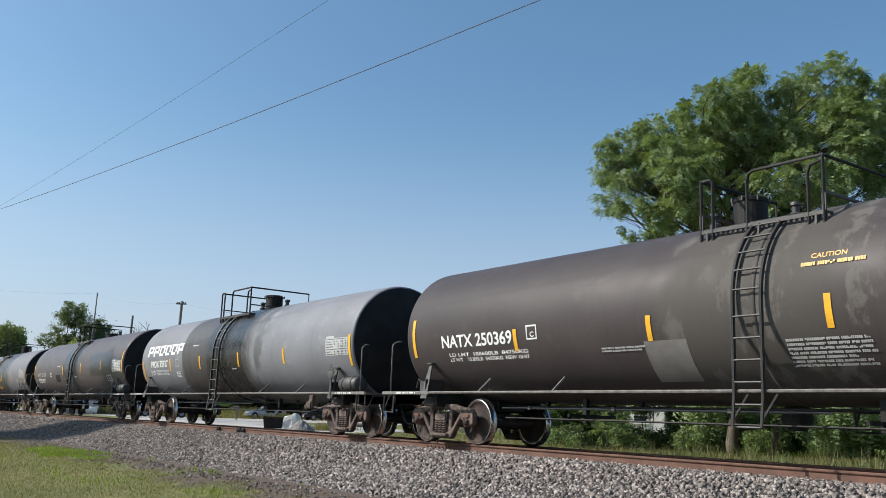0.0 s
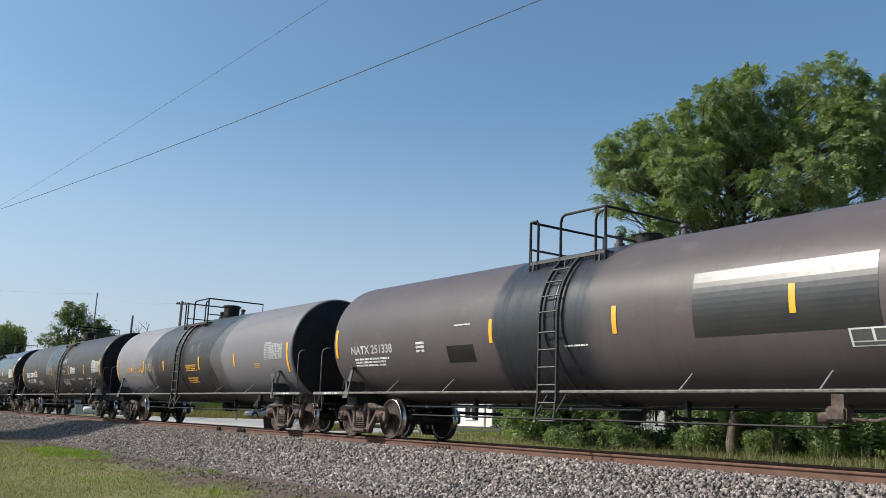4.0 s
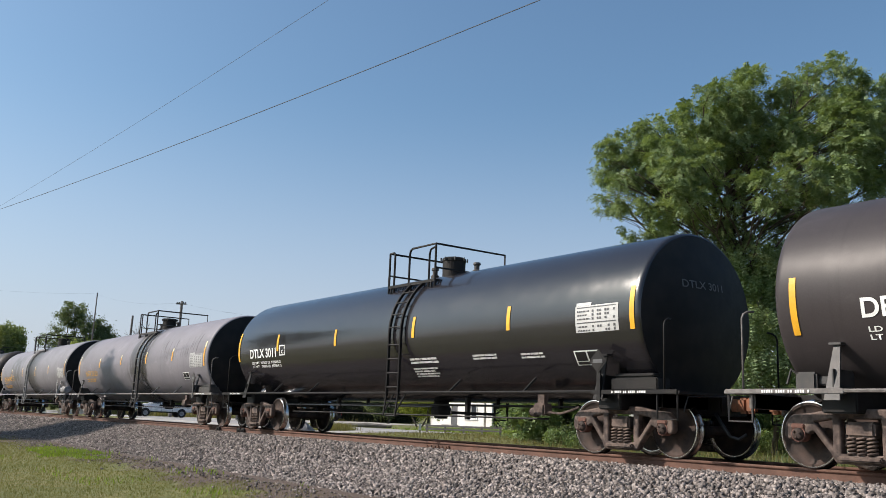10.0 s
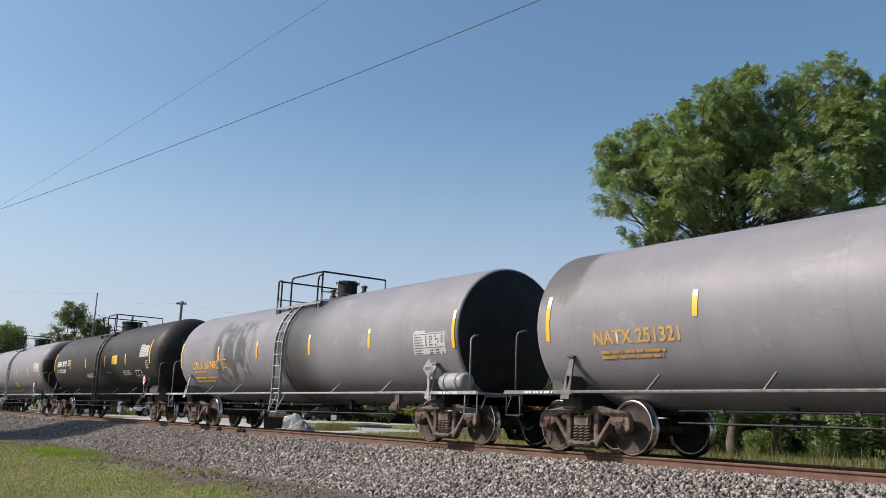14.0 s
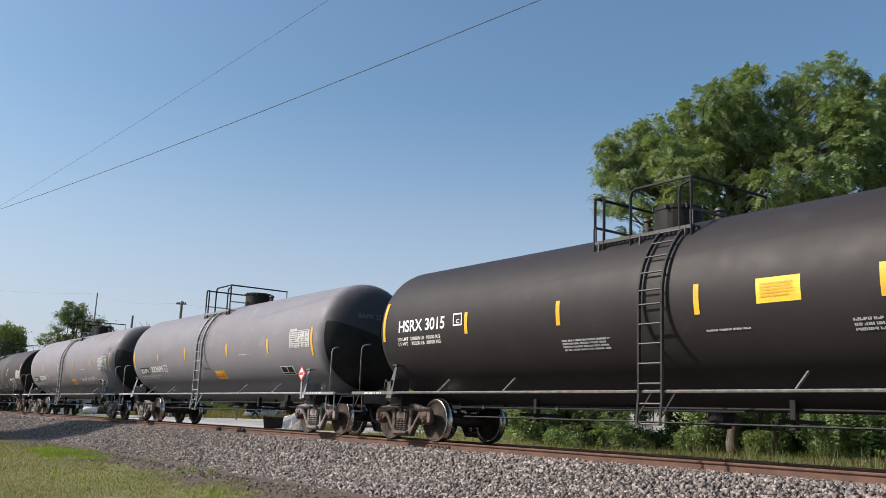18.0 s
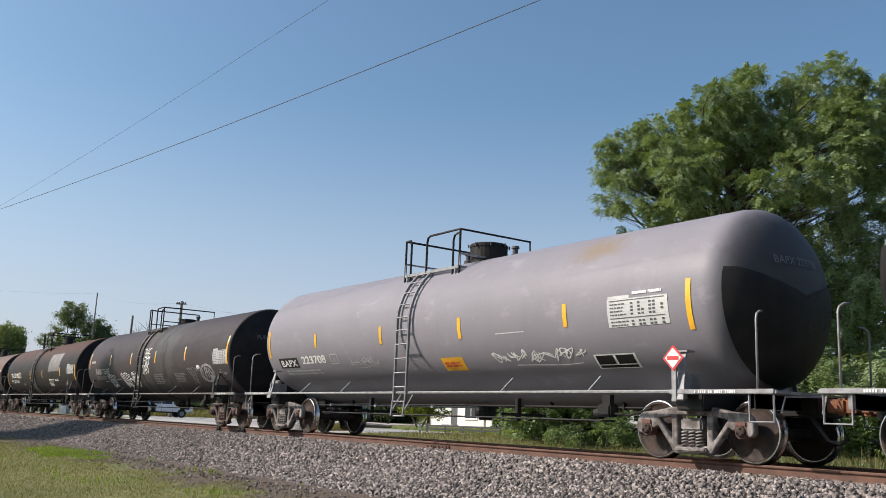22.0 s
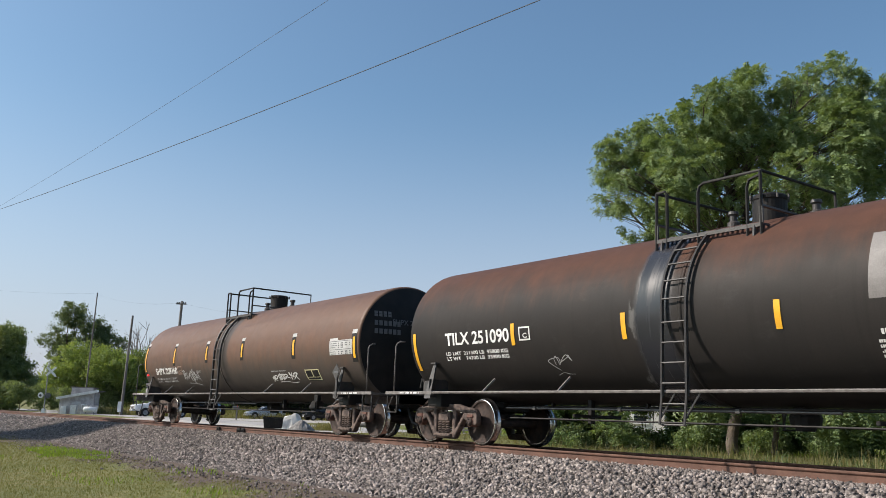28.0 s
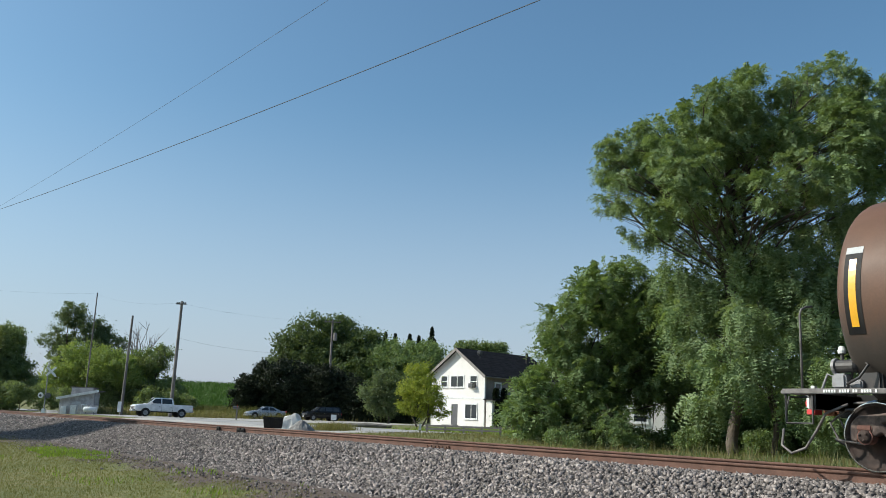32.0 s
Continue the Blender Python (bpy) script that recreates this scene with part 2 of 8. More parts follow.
def tank_paint(name, base, second, spills_and_shade=(), rust=None, rough=0.5, streak=0.25, scratches=None, shine=0.2):
    """Tank paint with faint streaks. spills: (from, softness, to, softness, raggedness, shift with height above the axis, colour, roughness, share of bare islands)
    along the tank, each with an optional (low, high) reach in height; rust: (height, softness, colour) of the weathered top;
    scratches: (from, to, low, high) of a field of short dark upright scrapes."""
    m, t, p = shader(name, rough)
    where = t.nodes.new("ShaderNodeTexCoord").outputs["Object"]
    xyz = t.nodes.new("ShaderNodeSeparateXYZ")
    t.links.new(where, xyz.inputs[0])
    x, z = xyz.outputs[0], xyz.outputs[2]
    col = blend(t, step(t, grain(t, 0.7, where=where), 0.3, 0.7), base, second)
    runs = grain(t, 1.0, 5, 0.65, (9.0, 0.5, 0.5), where)
    col = blend(t, calc(t, "MULTIPLY", step(t, runs, 0.5, 0.75), streak), col, tuple(c * 0.55 for c in base))
    # dust and scuffs over the shoulder
    scuff = calc(t, "MULTIPLY", step(t, grain(t, 2.6, 7, 0.7, (0.5, 1.0, 1.0), where), 0.56, 0.70), 0.35)
    col = blend(t, scuff, col, tuple(min(1.0, c * 1.5 + 0.012) for c in base))
    rag = calc(t, "SUBTRACT", grain(t, 1.5, 7, 0.68, (1.6, 1.0, 0.5), where), 0.5)
    patches = grain(t, 1.7, 7, 0.66, (1.2, 1.0, 0.6), where)
    sheen = None
    if rust:
        top, soft, tint = rust
        mask = step(t, calc(t, "ADD", z, calc(t, "MULTIPLY", rag, 1.3)), top - soft, top + soft)
        col = blend(t, calc(t, "MULTIPLY", mask, calc(t, "MULTIPLY_ADD", patches, 0.7, 0.45, clamp=True)), col, blend(t, grain(t, 5, where=where), tint, tuple(c * 0.7 for c in tint)))
    for u0, s0, u1, s1, ragged, shift, tint, gloss, bare, *reach in spills_and_shade:
        d = calc(t, "ADD", x, calc(t, "MULTIPLY", rag, ragged))
        d = calc(t, "SUBTRACT", d, calc(t, "MULTIPLY", calc(t, "MAXIMUM", z, calc(t, "MULTIPLY", z, -0.45)), shift))
        mask = calc(t, "MULTIPLY", step(t, d, u0 - s0, u0 + s0), calc(t, "SUBTRACT", 1.0, step(t, d, u1 - s1, u1 + s1)))
        if bare:
            mask = calc(t, "MULTIPLY", mask, step(t, patches, bare - 0.035, bare + 0.035))
        if reach:
            low, high = reach[0]
            h = calc(t, "ADD", z, calc(t, "MULTIPLY", rag, 0.9))
            mask = calc(t, "MULTIPLY", mask, calc(t, "MULTIPLY", step(t, h, low - 0.15, low + 0.15), calc(t, "SUBTRACT", 1.0, step(t, h, high - 0.15, high + 0.15))))
        mask = calc(t, "MULTIPLY", mask, 0.94)
        col = blend(t, mask, col, tint)
        change = calc(t, "MULTIPLY", mask, gloss - rough)
        sheen = change if sheen is None else calc(t, "ADD", sheen, change)
    if scratches:
        u0, u1, low, high = scratches
        thin = step(t, grain(t, 1.0, 3, 0.5, (17.0, 1.9, 1.9), where), 0.575, 0.64)
        field = calc(t, "MULTIPLY", step(t, x, u0 - 0.3, u0 + 0.3), calc(t, "SUBTRACT", 1.0, step(t, x, u1 - 0.3, u1 + 0.3)))
        tall = calc(t, "ADD", z, calc(t, "MULTIPLY", rag, 0.8))
        field = calc(t, "MULTIPLY", field, calc(t, "MULTIPLY", step(t, tall, low - 0.1, low + 0.1), calc(t, "SUBTRACT", 1.0, step(t, tall, high - 0.1, high + 0.1))))
        col = blend(t, calc(t, "MULTIPLY", calc(t, "MULTIPLY", thin, field), 0.6), col, (0.045, 0.042, 0.042))
    fine = grain(t, 45, 3, where=where)
    col = blend(t, 0.22, col, blend(t, fine, (0.2, 0.2, 0.2), (0.85, 0.85, 0.85)), "OVERLAY")
    t.links.new(col, p.inputs["Base Color"])
    r = calc(t, "MULTIPLY_ADD", grain(t, 3, where=where), 0.2, rough - 0.1)
    if sheen is not None:
        drips = calc(t, "SUBTRACT", grain(t, 1.0, 5, 0.65, (6.0, 0.4, 0.4), where), 0.5)
        r = calc(t, "ADD", calc(t, "ADD", r, sheen), calc(t, "MULTIPLY", calc(t, "MULTIPLY", sheen, drips), -2.6))
    t.links.new(calc(t, "MAXIMUM", r, 0.12), p.inputs["Roughness"])
    p.inputs["Specular IOR Level"].default_value = 0.8 if rough < 0.3 else shine
    if sheen is not None:
        t.links.new(calc(t, "MULTIPLY_ADD", sheen, -0.9, shine, clamp=True), p.inputs["Specular IOR Level"])
    relief(t, p, grain(t, 1.1, 2, where=where), 0.08, 0.02)
    return m


# ---- mesh helpers ----


def from_bm(bm, name, smooth=False):
    me = bpy.data.meshes.new(name)
    bm.normal_update()
    bm.to_mesh(me)
    bm.free()
    if smooth:
        me.shade_smooth()
    return me


def raw_mesh(name, verts, faces, smooth=False):
    me = bpy.data.meshes.new(name)
    me.from_pydata([tuple(v) for v in verts], [], faces)
    if smooth:
        me.shade_smooth()
    me.update()
    return me


def hang(name, me, material, parent=None, m=None, label=""):
    """One object on a mesh that others may share; its material belongs to the object."""
    ob = new(name, me)
    if material is not None:
        if not me.materials:
            me.materials.append(material)
        if me.materials[0] != material:
            ob.material_slots[0].link = "OBJECT"
            ob.material_slots[0].material = material
    if parent is not None:
        ob.parent = parent
    if m is not None:
        ob.matrix_basis = m
    return tagged(ob, label)


def part(name, bm, material, parent, label="", m=None, smooth=False):
    return hang(name, from_bm(bm, name, smooth), material, parent, m, label)


def box(bm, x0, x1, y0, y1, z0, z1, bevel=0.0):
    made = bmesh.ops.create_cube(bm, size=1.0, matrix=Matrix.LocRotScale(((x0 + x1) / 2, (y0 + y1) / 2, (z0 + z1) / 2), None, (abs(x1 - x0), abs(y1 - y0), abs(z1 - z0))))
    if bevel:
        vs = set(made["verts"])
        bmesh.ops.bevel(bm, geom=[e for e in bm.edges if e.verts[0] in vs and e.verts[1] in vs], offset=bevel, segments=2, affect="EDGES")
    return bm


def tube(bm, points, radii, sides=6, cap=True):
    """A tube along points; radii: one number or one for each point."""
    pts = [Vector(p) for p in points]
    if isinstance(radii, (int, float)):
        radii = [radii] * len(pts)
    rings, side = [], None
    for i, p in enumerate(pts):
        d = (pts[min(i + 1, len(pts) - 1)] - pts[max(i - 1, 0)]).normalized()
        if side is None:
            side = d.orthogonal().normalized()
        side = (side - d * side.dot(d)).normalized()
        up = d.cross(side)
        rings.append([bm.verts.new(p + radii[i] * (math.cos(a) * side + math.sin(a) * up)) for a in (2 * math.pi * k / sides for k in range(sides))])
    for a, b in zip(rings, rings[1:]):
        for k in range(sides):
            bm.faces.new((a[k], a[(k + 1) % sides], b[(k + 1) % sides], b[k]))
    if cap:
        bm.faces.new(rings[0][::-1])
        bm.faces.new(rings[-1])
    return bm


def lathe(bm, profile, sides=32, axis="X", centre=(0, 0, 0)):
    """Turns (along, radius) pairs about an axis."""
    rings = []
    for s, r in profile:
        ring = []
        for k in range(1 if r < 1e-5 else sides):
            a = 2 * math.pi * k / sides
            c, d = r * math.cos(a), r * math.sin(a)
            v = (s, -c, d) if axis == "X" else (c, s, d) if axis == "Y" else (c, d, s)
            ring.append(bm.verts.new(Vector(v) + Vector(centre)))
        rings.append(ring)
    for a, b in zip(rings, rings[1:]):
        for k in range(sides):
            quad = [a[k % len(a)], a[(k + 1) % len(a)], b[(k + 1) % len(b)], b[k % len(b)]]
            quad = [v for i, v in enumerate(quad) if v not in quad[:i]]
            if len(quad) > 2:
                bm.faces.new(quad)
    bmesh.ops.recalc_face_normals(bm, faces=bm.faces)
    return bm


def curved_outline(name, loops, thick, bevel=0.0):
    """A flat plate in the X-Z plane with holes, as a mesh: the first loop is its rim."""
    cu = bpy.data.curves.new(name, "CURVE")
    cu.dimensions, cu.fill_mode = "2D", "BOTH"
    cu.extrude, cu.bevel_depth, cu.bevel_resolution = max(thick / 2 - bevel, 0.001), bevel, 1
    for loop in loops:
        sp = cu.splines.new("POLY")
        sp.points.add(len(loop) - 1)
        for q, (x, z) in zip(sp.points, loop):
            q.co = (x, z, 0, 1)
        sp.use_cyclic_u = True
    me = bake_curve(cu)
    me.transform(pose(0, 0, 0, 90))
    return me


def bake_curve(cu):
    ob = new("outline", cu)
    dg = bpy.context.evaluated_depsgraph_get()
    me = bpy.data.meshes.new_from_object(ob.evaluated_get(dg))
    bpy.data.objects.remove(ob)
    bpy.data.curves.remove(cu)
    me.materials.clear()
    return me


def rounded(points, r=0.04, n=3):
    """Rounds the corners of a closed outline."""
    out = []
    for i, p in enumerate(points):
        p = Vector(p)
        a, b = Vector(points[i - 1]), Vector(points[(i + 1) % len(points)])
        da, db = min(r, (a - p).length * 0.45), min(r, (b - p).length * 0.45)
        s, e = p + (a - p).normalized() * da, p + (b - p).normalized() * db
        for k in range(n + 1):
            f = k / n
            out.append(tuple((1 - f) ** 2 * s + 2 * f * (1 - f) * p + f * f * e))
    return out


def root(name, m, label, category, group="", kind=""):
    ob = new(name)
    ob.empty_display_size = 0.3
    ob.matrix_basis = m
    return tagged(ob, label, category, group, kind)

# ---- ground, road and track ----


def smooth(v, a, b):
    f = min(max((v - a) / (b - a), 0.0), 1.0)
    return f * f * (3 - 2 * f)


def ground_z(x, y):
    """Height of the land: lawn, hollow under the track bank, village ground, field rising far behind."""
    if y < -2.0:
        z = -1.12 + 0.30 * smooth(y, -8.5, -4.3)
    elif y < 2.0:
        z = -0.82
    else:
        z = -0.82 + 0.42 * smooth(y, 2.0, 4.2) + 0.22 * smooth(y, 5.0, 14.0) + 0.20 * smooth(y, 15.0, 45.0)
    b = -(x - EYE[0]) * math.sin(radians(YAW)) + (y - EYE[1]) * math.cos(radians(YAW))
    if y > 3.0:
        a = (x - EYE[0]) * math.cos(radians(YAW)) + (y - EYE[1]) * math.sin(radians(YAW))
        z -= 0.30 * smooth(b, 24.0, 31.0) * (1.0 - smooth(b, 47.0, 53.0)) * smooth(a, 2.0, 6.0) * smooth(y, 3.5, 6.0)
    if y > 20:
        z += 9.0 * smooth(b, 135.0, 320.0)
    return z


def spaced(*stops):
    """Grid lines: (from, to, step) stretches one after another."""
    out = []
    for a, b, d in stops:
        n = max(1, round((b - a) / d))
        out += [a + (b - a) * k / n for k in range(n)]
    return out + [stops[-1][1]]


def sheet(name, xs, ys, height, material, smooth_shade=True):
    verts = [(x, y, height(x, y)) for y in ys for x in xs]
    w = len(xs)
    faces = [(j * w + i, j * w + i + 1, (j + 1) * w + i + 1, (j + 1) * w + i) for j in range(len(ys) - 1) for i in range(w - 1)]
    return hang(name, raw_mesh(name, verts, faces, smooth_shade), material)


ground = sheet("ground", spaced((-2400, -400, 400), (-400, -120, 14), (-120, 40, 4), (40, 400, 40), (400, 2000, 400)),
               spaced((-2000, -60, 300), (-60, -10, 6), (-10, -4, 0.5), (-4, 5, 0.75), (5, 50, 2.5), (50, 330, 14), (330, 2400, 400)), ground_z, GROUND)
tagged(ground, "mown lawn and rough grass falling to a railway bank", "ground", kind="structure")

road = sheet("road", spaced((-330, -120, 15), (-120, -38, 4)), [11.6, 12.2, 15.0, 18.0, 18.8], lambda x, y: ground_z(x, y) + (0.03 if 12 < y < 18.5 else 0.008), ASPHALT)
tagged(road, "pale worn asphalt village road running beside the railway", "road", kind="structure")
drive = sheet("driveway", spaced((-104, -68, 3)), spaced((18.9, 40, 2)), lambda x, y: ground_z(x, y) + 0.025, GRAVEL)
tagged(drive, "pale gravel driveway with parked vehicles", "driveway", kind="structure")
verge = sheet("gravel_verge", spaced((-74, -38, 1.5)), spaced((6.6, 11.5, 0.6)), lambda x, y: ground_z(x, y) + 0.012, GRAVEL)
tagged(verge, "pale gravel verge between road and railway", "gravel verge", kind="structure")
crossing = sheet("crossing_road", spaced((-104, -97, 1.0)), spaced((-40, -8, 4), (-8, -2, 1), (-2, 2, 0.5), (2, 11.5, 1)), lambda x, y: max(ground_z(x, y) + 0.03, -0.03 - 0.09 * max(0, abs(y) - 2.2)), ASPHALT)
tagged(crossing, "asphalt lane crossing the railway on the level", "road", kind="structure")

# ballast bank, in cross-section: crown under the ties, shoulder, slope
BANK = ((-4.9, -1.04), (-4.3, -0.86), (-3.2, -0.58), (-2.1, -0.27), (-1.75, -0.185), (-0.95, -0.165), (-0.85, -0.185), (-0.7, -0.215), (1.4, -0.215), (1.75, -0.225), (2.2, -0.35), (3.0, -0.58), (3.5, -0.62))


def bank_z(y):
    for (a, za), (b, zb) in zip(BANK, BANK[1:]):
        if a <= y <= b:
            return za + (zb - za) * (y - a) / (b - a)
    return -1.0


ballast = sheet("ballast_bank", spaced((-320, -90, 10), (-90, 20, 0.6), (20, 300, 10)), [y for y, _ in BANK],
                lambda x, y: bank_z(y) + (0.05 * noise.noise((x * 0.7, y * 1.3, 3.0)) if abs(y) > 1.8 else 0.0), BED)
tagged(ballast, "grey crushed stone ballast bank under the track", "ballast", kind="structure")

RAIL_PROFILE = rounded([(-0.036, 0.0), (0.036, 0.0), (0.036, -0.034), (0.009, -0.05), (0.009, -0.142), (0.07, -0.158), (0.07, -0.17), (-0.07, -0.17), (-0.07, -0.158), (-0.009, -0.142), (-0.009, -0.05), (-0.036, -0.034)], 0.008, 1)


def rail_mesh(length):
    bm = bmesh.new()
    ends = [[bm.verts.new((x, y, z)) for y, z in RAIL_PROFILE] for x in (0, length)]
    n = len(RAIL_PROFILE)
    for k in range(n):
        bm.faces.new((ends[0][k], ends[0][(k + 1) % n], ends[1][(k + 1) % n], ends[1][k]))
    bm.faces.new(ends[0][::-1])
    bm.faces.new(ends[1])
    bm.normal_update()
    for f in bm.faces:
        f.material_index = 1 if f.normal.z > 0.7 and f.calc_center_median().z > -0.01 else 0
    me = from_bm(bm, "rail")
    me.materials.append(RAIL)
    me.materials.append(POLISHED)
    return me


RAIL_LONG = rail_mesh(11.885)
GAUGE_Y = 0.7535
track = root("railway_track", pose(0, 0, 0), "rusty steel rails spiked to wooden ties", "railway track", kind="structure")
for i in range(-25, 25):
    for y in (-GAUGE_Y, GAUGE_Y):
        hang("rail", RAIL_LONG, None, track, pose(-28.1 + i * 11.9 + (2.6 if y > 0 else 0), y, 0))


def joint_bar():
    bm = box(bmesh.new(), -0.42, 0.42, -0.05, -0.022, -0.135, -0.055, 0.008)
    for k in range(6):
        x = -0.35 + 0.14 * k
        lathe(bm, [(-0.075, 0.0), (-0.075, 0.017), (-0.05, 0.018)], 6, "Y", (x, 0, -0.095))
    return from_bm(bm, "joint_bar")


JOINT = joint_bar()
for i in (-6, -5, -4, -3, -2, -1, 1, 2, 3):
    hang("joint_bar", JOINT, RUST, track, pose(-28.1 + i * 11.9, -GAUGE_Y, 0), "bolted steel joint bar")

CLAMP = from_bm(box(box(bmesh.new(), -0.12, 0.12, -0.085, -0.04, -0.17, 0.0, 0.01), -0.05, 0.05, -0.12, -0.085, -0.12, -0.05, 0.01), "rail_clamp")
for x in (-28.37, -26.75, -26.45):
    hang("rail_clamp", CLAMP, BLACK, track, pose(x, -GAUGE_Y, 0), "black steel clamp on the rail")

# ---- the tank train ----
R = 1.46  # tank radius
LAB_TRUCK = "rusty cast steel truck with coil springs"
MESH = {}


def once(key, make):
    if key not in MESH:
        MESH[key] = make()
    return MESH[key]


def wheelset_mesh():
    bm = bmesh.new()
    lathe(bm, [(-1.14, 0.0), (-1.14, 0.05), (-1.12, 0.085), (-1.04, 0.095), (-1.03, 0.07), (-0.84, 0.075)], 14, "Y")
    for s in (-1, 1):
        lathe(bm, [(s * 0.84, 0.0), (s * 0.84, 0.11), (s * 0.80, 0.13), (s * 0.775, 0.30), (s * 0.79, 0.385), (s * 0.812, 0.405)], 40, "Y")
        tread = len(bm.faces)
        lathe(bm, [(s * 0.812, 0.405), (s * 0.814, 0.436), (s * 0.815, 0.452), (s * 0.81, 0.457)], 40, "Y")
        lathe(bm, [(s * 0.81, 0.457), (s * 0.705, 0.462), (s * 0.695, 0.485), (s * 0.68, 0.486), (s * 0.675, 0.40), (s * 0.70, 0.30), (s * 0.69, 0.13), (s * 0.64, 0.09), (s * 0.64, 0.0)], 40, "Y")
        bm.faces.ensure_lookup_table()
        for f in bm.faces[tread:]:
            c = f.calc_center_median()
            if math.hypot(c.x, c.z) > 0.44:
                f.material_index = 1
    lathe(bm, [(-0.64, 0.08), (0.64, 0.08)], 12, "Y")
    lathe(bm, [(1.14, 0.0), (1.14, 0.05), (1.12, 0.085), (1.04, 0.095), (1.03, 0.07), (0.84, 0.075)], 14, "Y")
    for s in (-1, 1):
        for k in range(3):
            a = 2 * math.pi * k / 3
            lathe(bm, [(s * 1.155, 0.0), (s * 1.155, 0.016), (s * 1.13, 0.018)], 6, "Y", (0.05 * math.cos(a), 0, 0.05 * math.sin(a)))
    me = from_bm(bm, "wheelset")
    for p in me.polygons:
        p.use_smooth = p.area < 0.02
    me.materials.append(WHEEL)
    me.materials.append(POLISHED)
    return me


def sideframe_mesh():
    rim = rounded([(-1.07, 0.60), (-0.98, 0.70), (-0.70, 0.72), (-0.40, 0.78), (0.40, 0.78), (0.70, 0.72), (0.98, 0.70), (1.07, 0.60), (1.08, 0.42), (1.00, 0.40), (0.985, 0.56),
                   (0.79, 0.57), (0.77, 0.47), (0.66, 0.54), (0.385, 0.20), (0.35, 0.12), (-0.35, 0.12), (-0.385, 0.20), (-0.66, 0.54), (-0.77, 0.47), (-0.79, 0.57), (-0.985, 0.56), (-1.00, 0.40), (-1.08, 0.42)], 0.05)
    window = rounded([(-0.70, 0.64), (-0.37, 0.70), (-0.37, 0.285), (-0.425, 0.30)], 0.05)
    other = [(-x, z) for x, z in window[::-1]]
    middle = rounded([(-0.30, 0.70), (0.30, 0.70), (0.30, 0.20), (-0.30, 0.20)], 0.04)
    return curved_outline("sideframe", [rim, window, other, middle], 0.13, 0.025)


def spring_mesh():
    bm = bmesh.new()
    pts = [(0.058 * math.cos(a), 0.058 * math.sin(a), 0.24 * k / 40) for k, a in ((k, k * 2 * math.pi * 5 / 40) for k in range(41))]
    return from_bm(tube(bm, pts, 0.017, 5), "spring", True)


def bolster_mesh():
    bm = box(bmesh.new(), -0.20, 0.20, -1.12, 1.12, 0.44, 0.64, 0.03)
    lathe(bm, [(0.62, 0.0), (0.62, 0.24), (0.72, 0.22), (0.72, 0.0)], 16, "Z")
    box(bm, -0.75, 0.75, -0.62, -0.54, 0.34, 0.46, 0.01)
    box(bm, -0.75, 0.75, 0.54, 0.62, 0.34, 0.46, 0.01)
    return from_bm(bm, "truck_bolster")


def adapter_mesh():
    bm = box(bmesh.new(), -0.10, 0.10, -0.09, 0.09, 0.53, 0.60, 0.015)
    lathe(bm, [(-0.07, 0.0), (-0.07, 0.105), (0.07, 0.105), (0.07, 0.0)], 16, "Y", (0, 0, 0.457))
    return from_bm(bm, "bearing_adapter")


def seat_mesh():
    return from_bm(box(bmesh.new(), -0.30, 0.30, -0.14, 0.14, 0.13, 0.20, 0.02), "spring_seat")


WHEELSETS = []


def truck(car, u, casting):
    t = hang("truck", once("bolster", bolster_mesh), casting, car, pose(u, 0, 0), LAB_TRUCK)
    for s in (-1, 1):
        hang("sideframe", once("sideframe", sideframe_mesh), casting, t, pose(0, s * 1.03, 0), "cast steel sideframe with triangular windows")
        hang("spring_seat", once("seat", seat_mesh), casting, t, pose(0, s * 1.03, 0))
        for k in (-1, 0, 1):
            hang("spring", once("spring", spring_mesh), casting, t, pose(k * 0.135, s * 1.06, 0.20), "coil spring")
        for a in (-0.889, 0.889):
            hang("bearing_adapter", once("adapter", adapter_mesh), JOURNAL, t, pose(a, s * 1.03, 0))
    for a in (-0.889, 0.889):
        w = hang("wheelset", once("wheelset", wheelset_mesh), None, t, pose(a, 0, 0.457), "steel wheels on an axle with polished treads")
        WHEELSETS.append((w, a))
    return t


def arc(u, z_axis, radius, a0, a1, n=8):
    """Points round the near side of the tank; angles in degrees above the level of its axis."""
    return [(u, -radius * math.cos(radians(a0 + (a1 - a0) * k / n)), z_axis + radius * math.sin(radians(a0 + (a1 - a0) * k / n))) for k in range(n + 1)]


def tank_mesh(round_end):
    bm = bmesh.new()
    if round_end:
        half = [(7.52 + 0.80 * math.sin(radians(a)), R * math.cos(radians(a))) for a in range(0, 91, 9)]
    else:
        half = [(7.84, R), (7.90, R - 0.006), (7.935, R - 0.022), (7.955, R - 0.05)]
    prof = [(-x, r) for x, r in half[::-1]] + [(x, r) for x, r in ((-6, R), (-3, R), (0, R), (3, R), (6, R))] + half
    lathe(bm, prof, 72, "X")
    if not round_end:
        bmesh.ops.holes_fill(bm, edges=[e for e in bm.edges if e.is_boundary])
    me = from_bm(bm, "tank", True)
    return me


